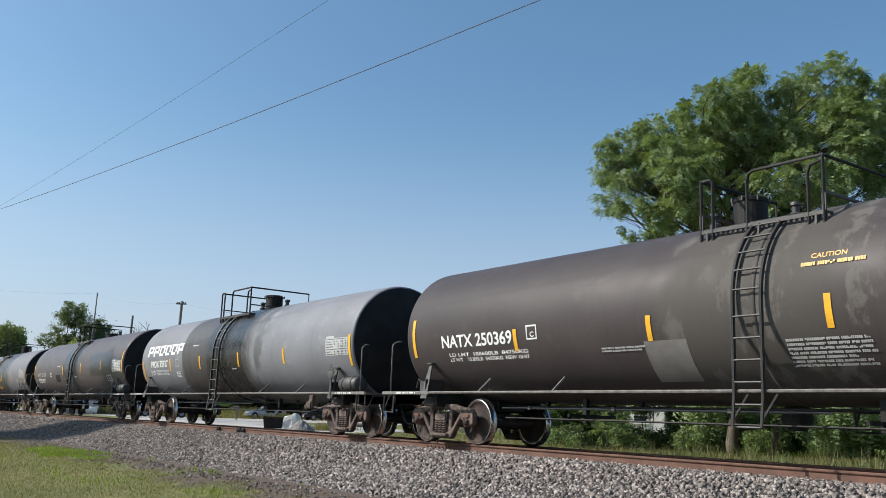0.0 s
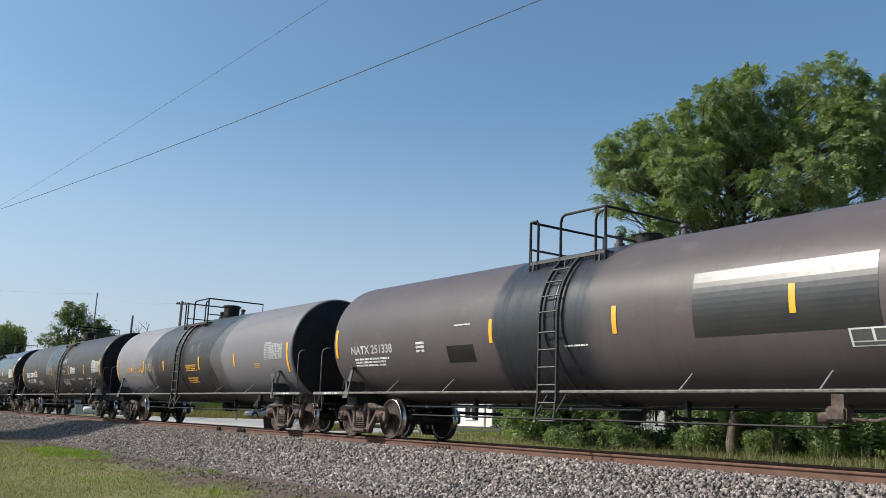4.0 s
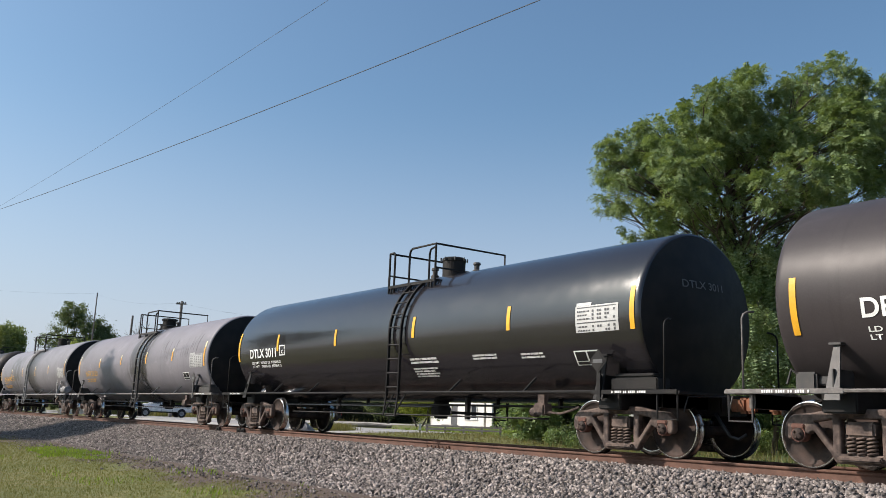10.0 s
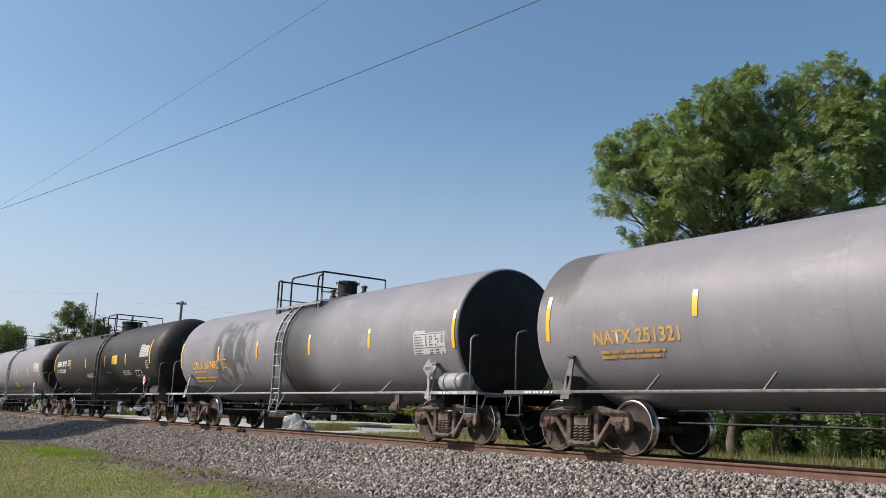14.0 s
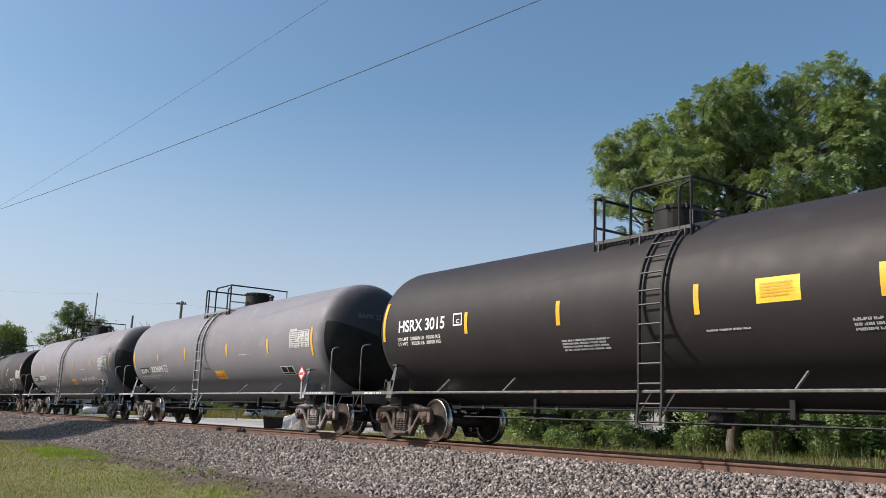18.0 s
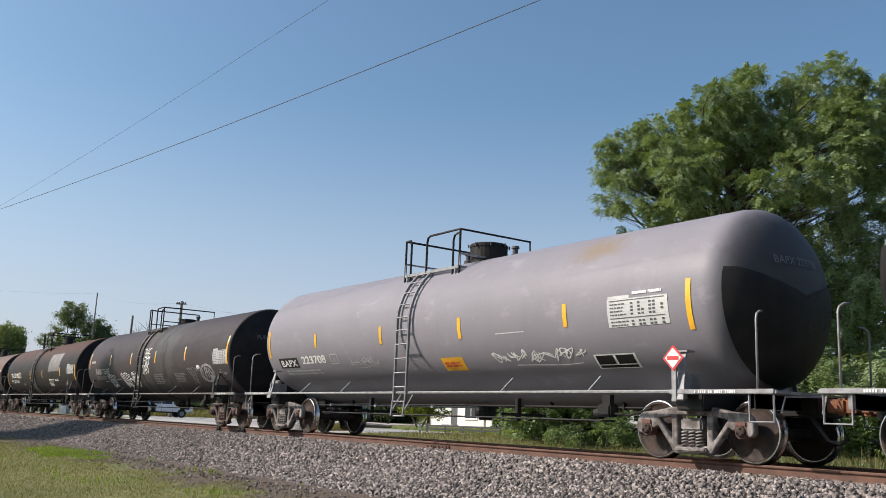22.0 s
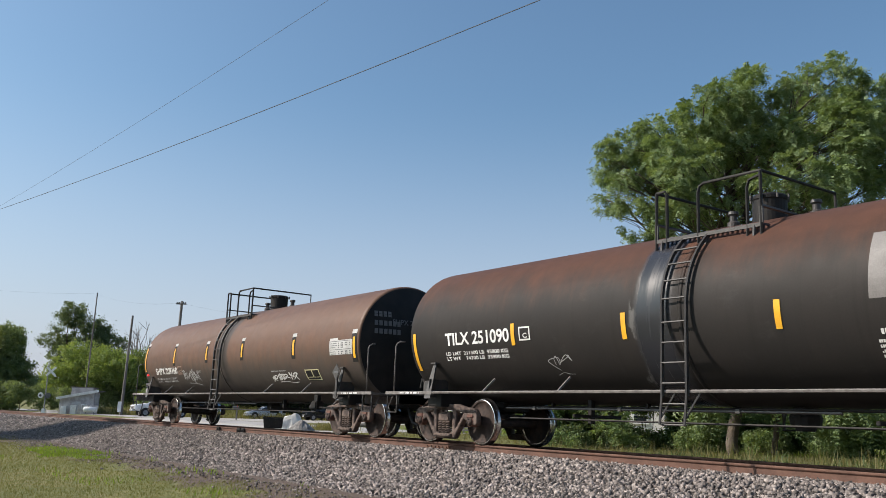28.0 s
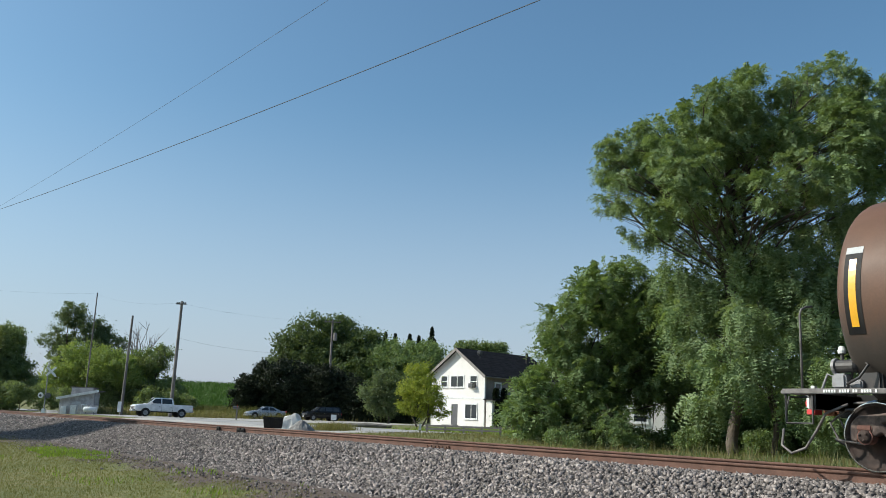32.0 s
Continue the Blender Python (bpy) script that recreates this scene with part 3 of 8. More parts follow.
def belly_mesh():
    """Bulge of the jacket below the tank, between its ends."""
    rows = []
    for x in (-7.5, -7.3, -6.9, -3.5, 0.0, 3.5, 6.9, 7.3, 7.5):
        deep = 0.25 * max(0.0, 1 - max(0.0, abs(x) - 6.9) / 0.6)
        rows.append([(x, (R - 0.004 + deep * math.sin(math.pi * k / 24) ** 2.2) * math.cos(radians(-132 + 3.5 * k)), (R - 0.004 + deep * math.sin(math.pi * k / 24) ** 2.2) * math.sin(radians(-132 + 3.5 * k))) for k in range(25)])
    verts = [v for row in rows for v in row]
    faces = [(i * 25 + k, (i + 1) * 25 + k, (i + 1) * 25 + k + 1, i * 25 + k + 1) for i in range(len(rows) - 1) for k in range(24)]
    return raw_mesh("belly_jacket", verts, faces, True)


def head_mesh():
    bm = lathe(bmesh.new(), [(7.956, R - 0.052), (7.965, R - 0.085), (7.99, 1.28), (8.04, 1.10), (8.11, 0.85), (8.16, 0.58), (8.19, 0.3), (8.20, 0.0)], 64, "X")
    return from_bm(bm, "tank_head", True)


def band_mesh():
    bm = lathe(bmesh.new(), [(-0.04, R), (-0.035, R + 0.012), (0.035, R + 0.012), (0.04, R)], 72, "X")
    return from_bm(bm, "jacket_band", True)


def ladder_meshes(z_axis, round_end):
    """Stiles and one rung; the ladder is upright below the tank's axis and follows its shoulder above."""
    out = R + 0.085
    line = [(0, -out - 0.05, 0.52), (0, -out, 0.95), (0, -out, 1.3)] + arc(0, z_axis, out, 0, 52, 9)
    inner = [(0, -out + 0.035, 0.95), (0, -out + 0.035, 1.3)] + arc(0, z_axis, out - 0.035, 0, 52, 9)
    stile = from_bm(tube(tube(bmesh.new(), line, 0.023, 5), inner, 0.021, 5), "stile")
    rung = from_bm(tube(bmesh.new(), [(-0.235, 0, 0), (0.235, 0, 0)], 0.016, 5), "rung")
    spots = [(-out, 0.52 + 0.31 * k) for k in range(int((z_axis - 0.52) / 0.31) + 1)]
    spots += [(-out * math.cos(radians(a)), z_axis + out * math.sin(radians(a))) for a in (5, 16, 27, 38, 49)]
    return stile, rung, spots


def side_rail_mesh():
    return from_bm(tube(bmesh.new(), [(-7.0, 0, 0), (7.0, 0, 0)], 0.026, 6), "side_rail")


def strut_mesh():
    return from_bm(tube(bmesh.new(), [(0, 0.0, 0), (0.03, 0.28, 0.27)], 0.024, 5), "rail_strut")


def end_platform_mesh():
    bm = box(bmesh.new(), 6.95, 8.75, -1.52, -1.44, 0.98, 1.05, 0.008)
    box(bm, 8.35, 8.78, -1.50, -0.35, 0.985, 1.03, 0.006)
    box(bm, 8.30, 8.40, -1.45, 1.45, 0.78, 0.99, 0.01)
    return from_bm(bm, "end_platform")


def grab_mesh():
    bm = tube(bmesh.new(), [(8.47, -1.47, 1.04), (8.47, -1.47, 1.9), (8.47, -1.47, 2.04), (8.465, -1.44, 2.11), (8.45, -1.36, 2.15), (8.42, -1.26, 2.16)], 0.017, 6)
    return from_bm(bm, "grab_rail", True)


def step_mesh():
    bm = tube(bmesh.new(), [(8.33, -1.47, 1.0), (8.33, -1.47, 0.60), (8.72, -1.47, 0.60), (8.72, -1.47, 1.0)], 0.018, 5)
    return from_bm(bm, "stirrup_step")


def bracket_mesh():
    bm = bmesh.new()
    f = [bm.verts.new(v) for v in ((7.0, -1.53, 0.90), (7.22, -1.53, 0.90), (7.15, -1.36, 1.62), (7.06, -1.36, 1.62))]
    b = [bm.verts.new(v.co + Vector((0, 0.03, 0))) for v in f]
    bm.faces.new(f)
    bm.faces.new(b[::-1])
    for k in range(4):
        bm.faces.new((f[k], b[k], b[(k + 1) % 4], f[(k + 1) % 4]))
    box(bm, 7.095, 7.115, -1.49, -1.0, 0.92, 1.3)
    box(bm, 7.03, 7.2, -1.40, -1.22, 1.62, 1.65)
    return from_bm(bm, "bolster_bracket")


def stub_sill_mesh():
    bm = box(bmesh.new(), 6.0, 8.65, -0.34, 0.34, 0.70, 1.02, 0.02)
    box(bm, 6.9, 7.4, -1.30, 1.30, 0.74, 1.05, 0.02)
    return from_bm(bm, "stub_sill")


def coupler_mesh():
    bm = box(bmesh.new(), 8.3, 8.85, -0.09, 0.09, 0.77, 0.97, 0.02)
    box(bm, 8.82, 9.02, -0.20, 0.12, 0.74, 1.0, 0.05)
    box(bm, 8.97, 9.13, -0.19, -0.04, 0.74, 1.0, 0.04)
    return from_bm(bm, "coupler")


def hose_mesh():
    pts = [(8.55, -0.35, 0.72), (8.7, -0.38, 0.55), (8.85, -0.40, 0.38), (9.0, -0.38, 0.34), (9.09, -0.3, 0.42)]
    return from_bm(tube(bmesh.new(), pts, 0.028, 6), "air_hose", True)


def lever_mesh():
    pts = [(8.78, -1.4, 0.72), (8.78, -1.3, 0.95), (8.8, -0.5, 0.98), (8.9, -0.12, 1.0)]
    return from_bm(tube(bmesh.new(), pts, 0.013, 5), "uncoupling_lever")


def underside_mesh():
    bm = tube(bmesh.new(), [(-8.2, -0.25, 0.86), (-6.0, -0.25, 0.80), (-1.0, -0.3, 0.80), (0.2, -0.45, 0.80), (6.0, -0.25, 0.80), (8.2, -0.25, 0.86)], 0.024, 6)
    return from_bm(bm, "train_pipe", True)


def brake_rod_mesh():
    bm = tube(bmesh.new(), [(-5.2, -0.85, 0.56), (5.2, -0.85, 0.56)], 0.017, 5)
    return from_bm(bm, "brake_rod")


def cylinder_mesh():
    bm = lathe(bmesh.new(), [(-0.42, 0.0), (-0.41, 0.14), (-0.36, 0.19), (0.36, 0.19), (0.41, 0.14), (0.42, 0.0)], 20, "X")
    for x in (-0.2, 0.2):
        lathe(bm, [(x - 0.025, 0.195), (x - 0.025, 0.203), (x + 0.025, 0.203), (x + 0.025, 0.195)], 20, "X")
    return from_bm(bm, "air_reservoir", True)


def valve_mesh():
    bm = box(bmesh.new(), -0.16, 0.16, -0.14, 0.14, 0.0, 0.26, 0.03)
    lathe(bm, [(0.24, 0.0), (0.24, 0.10), (0.36, 0.09), (0.38, 0.0)], 10, "Z", (0.02, 0, 0))
    box(bm, 0.14, 0.30, -0.06, 0.06, 0.08, 0.2, 0.02)
    tube(bm, [(-0.1, -0.1, 0.2), (-0.22, -0.12, 0.3), (-0.3, -0.1, 0.1)], 0.02, 5)
    return from_bm(bm, "brake_valve")


def slung_mesh():
    bm = box(bmesh.new(), -0.16, 0.14, -0.12, 0.12, 0.62, 0.84, 0.03)
    lathe(bm, [(-0.30, 0.0), (-0.29, 0.085), (-0.15, 0.095)], 14, "X", (0, 0, 0.68))
    box(bm, -0.1, 0.08, -0.05, 0.05, 0.84, 1.0)
    tube(bm, [(0.12, -0.02, 0.68), (0.5, -0.02, 0.66), (0.75, 0.0, 0.72), (0.9, 0.05, 0.78)], 0.022, 6)
    return from_bm(bm, "brake_cylinder")


def toolbox_mesh():
    bm = box(bmesh.new(), -0.5, 0.5, -0.16, 0.16, 0.0, 0.2, 0.02)
    box(bm, -0.46, 0.4, -0.13, 0.1, 0.2, 0.27, 0.03)
    return from_bm(bm, "brake_box")


def diamond(bm, size):
    """An upright square standing on its corner, in the X-Z plane."""
    f = [(0, 0, -size), (size, 0, 0), (0, 0, size), (-size, 0, 0)]
    a = [bm.verts.new(v) for v in f]
    b = [bm.verts.new(Vector(v) + Vector((0, 0.01, 0))) for v in f]
    bm.faces.new(a)
    bm.faces.new(b[::-1])
    for k in range(4):
        bm.faces.new((a[k], b[k], b[(k + 1) % 4], a[(k + 1) % 4]))
    return bm


def manway_mesh(wide):
    r, h = (0.42, 0.36) if wide else (0.27, 0.42)
    bm = lathe(bmesh.new(), [(-0.25, r), (h - 0.1, r), (h - 0.08, r + 0.014), (h - 0.03, r + 0.014), (h, r - 0.02), (h + 0.01, 0.0)], 28, "Z")
    return from_bm(bm, "manway")


def safety_valve_mesh():
    bm = lathe(bmesh.new(), [(-0.15, 0.10), (0.05, 0.10), (0.08, 0.06), (0.17, 0.06), (0.19, 0.09), (0.24, 0.08), (0.25, 0.0)], 14, "Z")
    return from_bm(bm, "safety_valve")


def grating_mesh(length):
    bm = box(bmesh.new(), 0, length, -1.02, -0.99, -0.06, 0.0)
    box(bm, 0, length, 0.99, 1.02, -0.06, 0.0)
    n = int(length / 0.09)
    for k in range(n + 1):
        x = length * k / n
        box(bm, x - 0.012, x + 0.012, -1.0, -0.76, -0.03, 0.0)
        box(bm, x - 0.012, x + 0.012, 0.76, 1.0, -0.03, 0.0)
    for y in (-0.76, 0.76):
        box(bm, 0, length, y - 0.02, y + 0.02, -0.05, 0.0)
    for x in (0.12, length / 2, length - 0.12):
        for s in (-1, 1):
            tube(bm, [(x, s * 1.0, -0.03), (x, s * 1.02, -0.34)], 0.03, 5)
    for x in (0.0, length):
        box(bm, x - 0.03, x + 0.03, -1.0, 1.0, 0.245, 0.275)
        for y in (-1.0, 1.0):
            box(bm, x - 0.03, x + 0.03, y - 0.015, y + 0.015, 0.0, 0.244)
    return from_bm(bm, "platform_grating")


def railing_meshes(length):
    """End frame beside the ladder, and the long frame round the manway."""
    h = 0.80
    near = bmesh.new()
    tube(near, [(0.22, -1.0, -0.25), (0.22, -1.0, h - 0.06), (0.18, -1.0, h), (0.0, -1.0, h), (0.0, 1.0, h), (0.0, 1.0, -0.2)], 0.026, 6)
    tube(near, [(0.0, -1.0, -0.2), (0.0, -1.0, h)], 0.026, 6)
    far = bmesh.new()
    tube(far, [(0.85, -1.0, -0.2), (0.85, -1.0, h - 0.14), (0.88, -1.0, h - 0.04), (0.96, -1.0, h), (length, -1.0, h), (length, 1.0, h), (length, 1.0, -0.3)], 0.026, 6)
    tube(far, [(length, -1.0, -0.3), (length, -1.0, h)], 0.026, 6)
    tube(far, [(length - 0.55, 1.0, -0.3), (length - 0.55, 1.0, h * 0.5), (length - 0.48, 1.0, h * 0.62), (length, 1.0, h * 0.62)], 0.02, 6)
    tube(far, [(length - 0.24, -1.0, -0.3), (length - 0.24, -1.0, h * 0.72), (length - 0.2, -1.0, h * 0.86), (length, -1.0, h * 0.92)], 0.024, 6)
    return from_bm(near, "ladder_railing"), from_bm(far, "platform_railing")


def bent(flat, z_axis, lift=0.013):
    """Wraps a flat mesh (along the tank, round the tank in metres from its axis level) onto the tank's near side."""
    n = len(flat.vertices)
    co = np.empty(n * 3, dtype=np.float32)
    flat.vertices.foreach_get("co", co)
    co = co.reshape(-1, 3)
    a = co[:, 1] / R
    rr = R + lift + co[:, 2]
    out = np.stack([co[:, 0], -rr * np.cos(a), z_axis + rr * np.sin(a)], 1)
    flat.vertices.foreach_set("co", out.ravel().astype(np.float32))
    flat.update()
    return flat


def patch_mesh(name, quads, rows=1):
    """Flat rectangles (x0, y0, x1, y1), each cut in strips so that it can be bent."""
    verts, faces = [], []
    for x0, y0, x1, y1 in quads:
        n = max(1, int(abs(y1 - y0) / 0.08)) if rows else 1
        b = len(verts)
        for k in range(n + 1):
            y = y0 + (y1 - y0) * k / n
            verts += [(x0, y, 0), (x1, y, 0)]
        faces += [(b + 2 * k, b + 2 * k + 1, b + 2 * k + 3, b + 2 * k + 2) for k in range(n)]
    return raw_mesh(name, verts, faces)


def arc_m(deg):
    return radians(deg) * R


def lettering(car, z_axis, name, words, u0, u1, a_mid, height, material, label):
    cu = bpy.data.curves.new(name, "FONT")
    cu.body, cu.offset = words, 0.022
    me = bake_curve(cu)
    co = np.empty(len(me.vertices) * 3, dtype=np.float32)
    me.vertices.foreach_get("co", co)
    co = co.reshape(-1, 3)
    lo, hi = co.min(0), co.max(0)
    co[:, 0] = u0 + (co[:, 0] - lo[0]) / (hi[0] - lo[0]) * (u1 - u0)
    co[:, 1] = arc_m(a_mid) + ((co[:, 1] - lo[1]) / (hi[1] - lo[1]) - 0.5) * height
    co[:, 2] = 0
    me.vertices.foreach_set("co", co.ravel())
    return tagged(hang(name, bent(me, z_axis, 0.003 + 0.021 * height), material, car, None, label), kind="stuff")


def dashes(u0, u1, a_top, a_bottom, rows, rng):
    """Rows of broken bars, for print too small to read."""
    quads = []
    top, bottom = arc_m(a_top), arc_m(a_bottom)
    pitch = (top - bottom) / rows
    for k in range(rows):
        y, x = top - pitch * (k + 0.2), u0
        end = u1 - rng.random() * (u1 - u0) * 0.2
        while x < end - 0.03:
            tall = min(pitch * 0.6, 0.075)
            for c in range(rng.randint(4, 11)):
                if x + tall * 0.55 > end:
                    break
                low, high = (0.0, 1.0) if rng.random() < 0.85 else rng.choice(((0.0, 0.55), (0.35, 1.0)))
                quads.append((x, y - tall * (1 - low), x + tall * rng.choice((0.50, 0.58, 0.62)), y - tall * (1 - high)))
                x += tall * 0.68
            x += tall * 0.55
    return quads


def print_block(car, z_axis, name, box4, rows, material, rng, label):
    u0, a0, u1, a1 = box4
    me = patch_mesh(name, dashes(u0, u1, max(a0, a1), min(a0, a1), rows, rng))
    return tagged(hang(name, bent(me, z_axis), material, car, None, label), kind="stuff")


def data_panel(car, z_axis, u0, a0, u1, a1, rng, paper, ink, rows=7):
    """A painted table: a title tab, a column of print, ruled lines and columns of short figures."""
    w, y0, y1 = u1 - u0, arc_m(a0), arc_m(a1)
    me = patch_mesh("data_panel", [(u0, y0, u1, y1), (u0 + 0.02, y1 + 0.002, u0 + 0.38 * w, y1 + 0.055)])
    p = hang("data_panel", bent(me, z_axis, 0.006), paper, car, None, "white stencilled data panel with small print")
    pitch = (y1 - y0) / rows
    quads = []
    for k in range(rows):
        y = y1 - pitch * (k + 0.5)
        if k in (0, rows // 2 + 1):
            quads.append((u0 + 0.04 * w, y - pitch * 0.13, u0 + 0.95 * w, y + pitch * 0.13))
            continue
        x, end = u0 + 0.05 * w, u0 + rng.uniform(0.26, 0.36) * w
        while x < end:
            step_x = rng.uniform(0.02, 0.06) * w
            quads.append((x, y - pitch * 0.2, min(x + step_x, end), y + pitch * 0.2))
            x += step_x + 0.012 * w
        for c in (0.42, 0.54, 0.60, 0.72, 0.78, 0.91):
            if rng.random() < 0.86:
                quads.append((u0 + (c - 0.022) * w, y - pitch * 0.3, u0 + (c + 0.022) * w, y + pitch * 0.3))
    tagged(hang("print", bent(patch_mesh("print", quads), z_axis, 0.010), ink, p), kind="stuff")


def boxed_panel(car, z_axis, u0, a0, u1, a1, edge, field):
    """A small framed box with two dark fields over one low field."""
    y0, y1 = arc_m(a0), arc_m(a1)
    w, h = u1 - u0, y1 - y0
    p = hang("boxed_stencil", bent(patch_mesh("boxed_stencil", [(u0, y0, u1, y1)]), z_axis, 0.006), edge, car, None, "white framed test-date stencil box")
    cells = [(u0 + 0.05 * w, y0 + 0.32 * h, u0 + 0.47 * w, y1 - 0.08 * h), (u0 + 0.53 * w, y0 + 0.32 * h, u1 - 0.05 * w, y1 - 0.08 * h), (u0 + 0.05 * w, y0 + 0.07 * h, u1 - 0.05 * w, y0 + 0.25 * h)]
    hang("stencil_field", bent(patch_mesh("stencil_field", cells), z_axis, 0.010), field, p)


def plate_box(car, z_axis, u0, a0, u1, a1, ink, field):
    y0, y1 = arc_m(a0), arc_m(a1)
    p = hang("clearance_plate", bent(patch_mesh("clearance_plate", [(u0, y0, u1, y0 + 0.03), (u0, y1 - 0.03, u1, y1), (u0, y0 + 0.031, u0 + 0.03, y1 - 0.031), (u1 - 0.03, y0 + 0.031, u1, y1 - 0.031)]), z_axis, 0.012), ink, car, None, "painted clearance box")
    lettering(p, z_axis, "plate_letter", "C", u0 + 0.32 * (u1 - u0), u1 - 0.3 * (u1 - u0), a0 + 0.36 * (a1 - a0), 0.36 * abs(y1 - y0), ink, "")


def sweep(mesh, points, thick, rng):
    """Adds a band of paint along a smooth curve through the points; mesh holds the lists of verts and faces."""
    verts, faces = mesh
    pts = [points[0]] + points + [points[-1]]
    line = []
    for k in range(1, len(pts) - 2):
        p0, p1, p2, p3 = pts[k - 1:k + 3]
        for q in range(6):
            t = q / 6
            line.append(0.5 * (2 * p1 + (p2 - p0) * t + (2 * p0 - 5 * p1 + 4 * p2 - p3) * t * t + (3 * p1 - p0 - 3 * p2 + p3) * t ** 3))
    line.append(points[-1])
    for a, b in zip(line, line[1:]):
        d = b - a
        if d.length > 1e-4:
            n = Vector((-d.y, d.x, 0)).normalized() * thick * rng.uniform(0.38, 0.55)
            e = d.normalized() * thick * 0.3
            base = len(verts)
            verts.extend([a + n - e, a - n - e, b - n + e, b + n + e])
            faces.append((base, base + 1, base + 2, base + 3))


def sprayed(car, z_axis, mesh, material, label):
    return tagged(hang("spray_paint", bent(raw_mesh("spray_paint", *mesh), z_axis, 0.007), material, car, None, label), kind="stuff")


def scrawl(car, z_axis, u0, a0, u1, a1, seed, strokes, width, material, label):
    """Spray-paint flourishes without words: each stroke a free curve through a few chance points, with a tail under the row."""
    rng = random.Random(seed)
    y0, y1 = arc_m(a0), arc_m(a1)
    cell = (u1 - u0) / strokes
    mesh = ([], [])
    for s in range(strokes):
        x, slant, low, high = u0 + cell * s, rng.uniform(-0.1, 0.25) * cell, y0 + (y1 - y0) * rng.uniform(0.05, 0.3), y1 - (y1 - y0) * rng.uniform(0.0, 0.25)
        n = rng.randint(6, 8)
        pts = [Vector((x + cell * rng.uniform(-0.15, 1.25) + slant * (k % 2), low + (high - low) * (rng.uniform(0.5, 1.0) if k % 3 else rng.uniform(0.0, 0.55)), 0)) for k in range(n)]
        sweep(mesh, pts, width, rng)
    sweep(mesh, [Vector((u0 + (u1 - u0) * f, y0 + (y1 - y0) * rng.uniform(-0.08, 0.1), 0)) for f in (0.25, 0.5, 0.75, 0.95)], width * 0.8, rng)
    return sprayed(car, z_axis, mesh, material, label)


def fan_tag(car, z_axis, u0, a0, u1, a1, seed, loops, width, material, label):
    """Tall narrow loops that spread upwards from a narrow foot, like petals."""
    rng = random.Random(seed)
    y0, y1 = arc_m(a0), arc_m(a1)
    w, h, mesh = u1 - u0, y1 - y0, ([], [])
    for k in range(loops):
        f = (k + 0.5) / loops
        foot = Vector((u0 + w * (0.38 + 0.42 * f), y0 + h * rng.uniform(0.0, 0.2), 0))
        top = Vector((u0 + w * (0.05 + 0.85 * f), y1 - h * (rng.uniform(0.0, 0.12) + 0.3 * max(0.0, f - 0.6)), 0))
        side = Vector((w * 0.36 / loops, 0, 0))
        mid = foot.lerp(top, 0.6)
        sweep(mesh, [foot - side * 0.3, mid - side, top - side * 0.7, top + side * 0.5, mid + side * 1.1, foot + side * rng.uniform(0.2, 1.0)], width, rng)
        if k % 2 == 0:
            sweep(mesh, [top.lerp(foot, 0.35) + side * 0.4, foot.lerp(top, 0.15) + side * 1.4, foot + side * 1.8], width * 0.7, rng)
    sweep(mesh, [Vector((u0 + w * f, y0 + h * g, 0)) for f, g in ((0.0, 0.95), (0.12, 0.72), (0.26, 0.45), (0.42, 0.08))], width, rng)
    return sprayed(car, z_axis, mesh, material, label)


# strokes of letter-like shapes in a unit cell that spell nothing
GLYPHS = [[((0.9, 0.95), (0.1, 0.8), (0.85, 0.4), (0.05, 0.05))], [((0.1, 1.0), (0.15, 0.0)), ((0.15, 0.5), (0.8, 0.55)), ((0.8, 1.0), (0.85, 0.0))], [((0.0, 0.0), (0.45, 1.0), (0.95, 0.0)), ((0.2, 0.4), (0.8, 0.4))],
          [((0.1, 0.0), (0.1, 1.0), (0.9, 0.8), (0.15, 0.45))], [((0.1, 1.0), (0.2, 0.1), (0.8, 0.05), (0.9, 1.0))], [((0.0, 0.9), (0.95, 1.0)), ((0.5, 1.0), (0.45, 0.0))], [((0.9, 0.95), (0.1, 0.95), (0.1, 0.05), (0.95, 0.0)), ((0.1, 0.5), (0.8, 0.5))]]


def letter_tag(car, z_axis, u0, a0, u1, a1, seed, rows, width, material, label):
    """Rows of crowded upright letter-like strokes."""
    rng = random.Random(seed)
    y0, y1 = arc_m(a0), arc_m(a1)
    mesh, high = ([], []), (y1 - y0) / rows
    for row in range(rows):
        low, lean = y1 - high * (row + 1), rng.uniform(-0.05, 0.12)
        n = max(3, round((u1 - u0) / (high * 0.62))) - (row == rows - 1 and rows > 1)
        cell = (u1 - u0) / max(n, 1) * (0.8 if row == rows - 1 and rows > 1 else 1.0)
        for k in range(n):
            x = u0 + cell * k + (0.12 * row * cell)
            for stroke in rng.choice(GLYPHS):
                pts = [Vector((x + cell * (px * 1.15 + lean * py) + rng.uniform(-0.16, 0.16) * cell, low + high * (py * 1.15 + rng.uniform(-0.22, 0.12)), 0)) for px, py in stroke]
                sweep(mesh, pts, width, rng)
    return sprayed(car, z_axis, mesh, material, label)


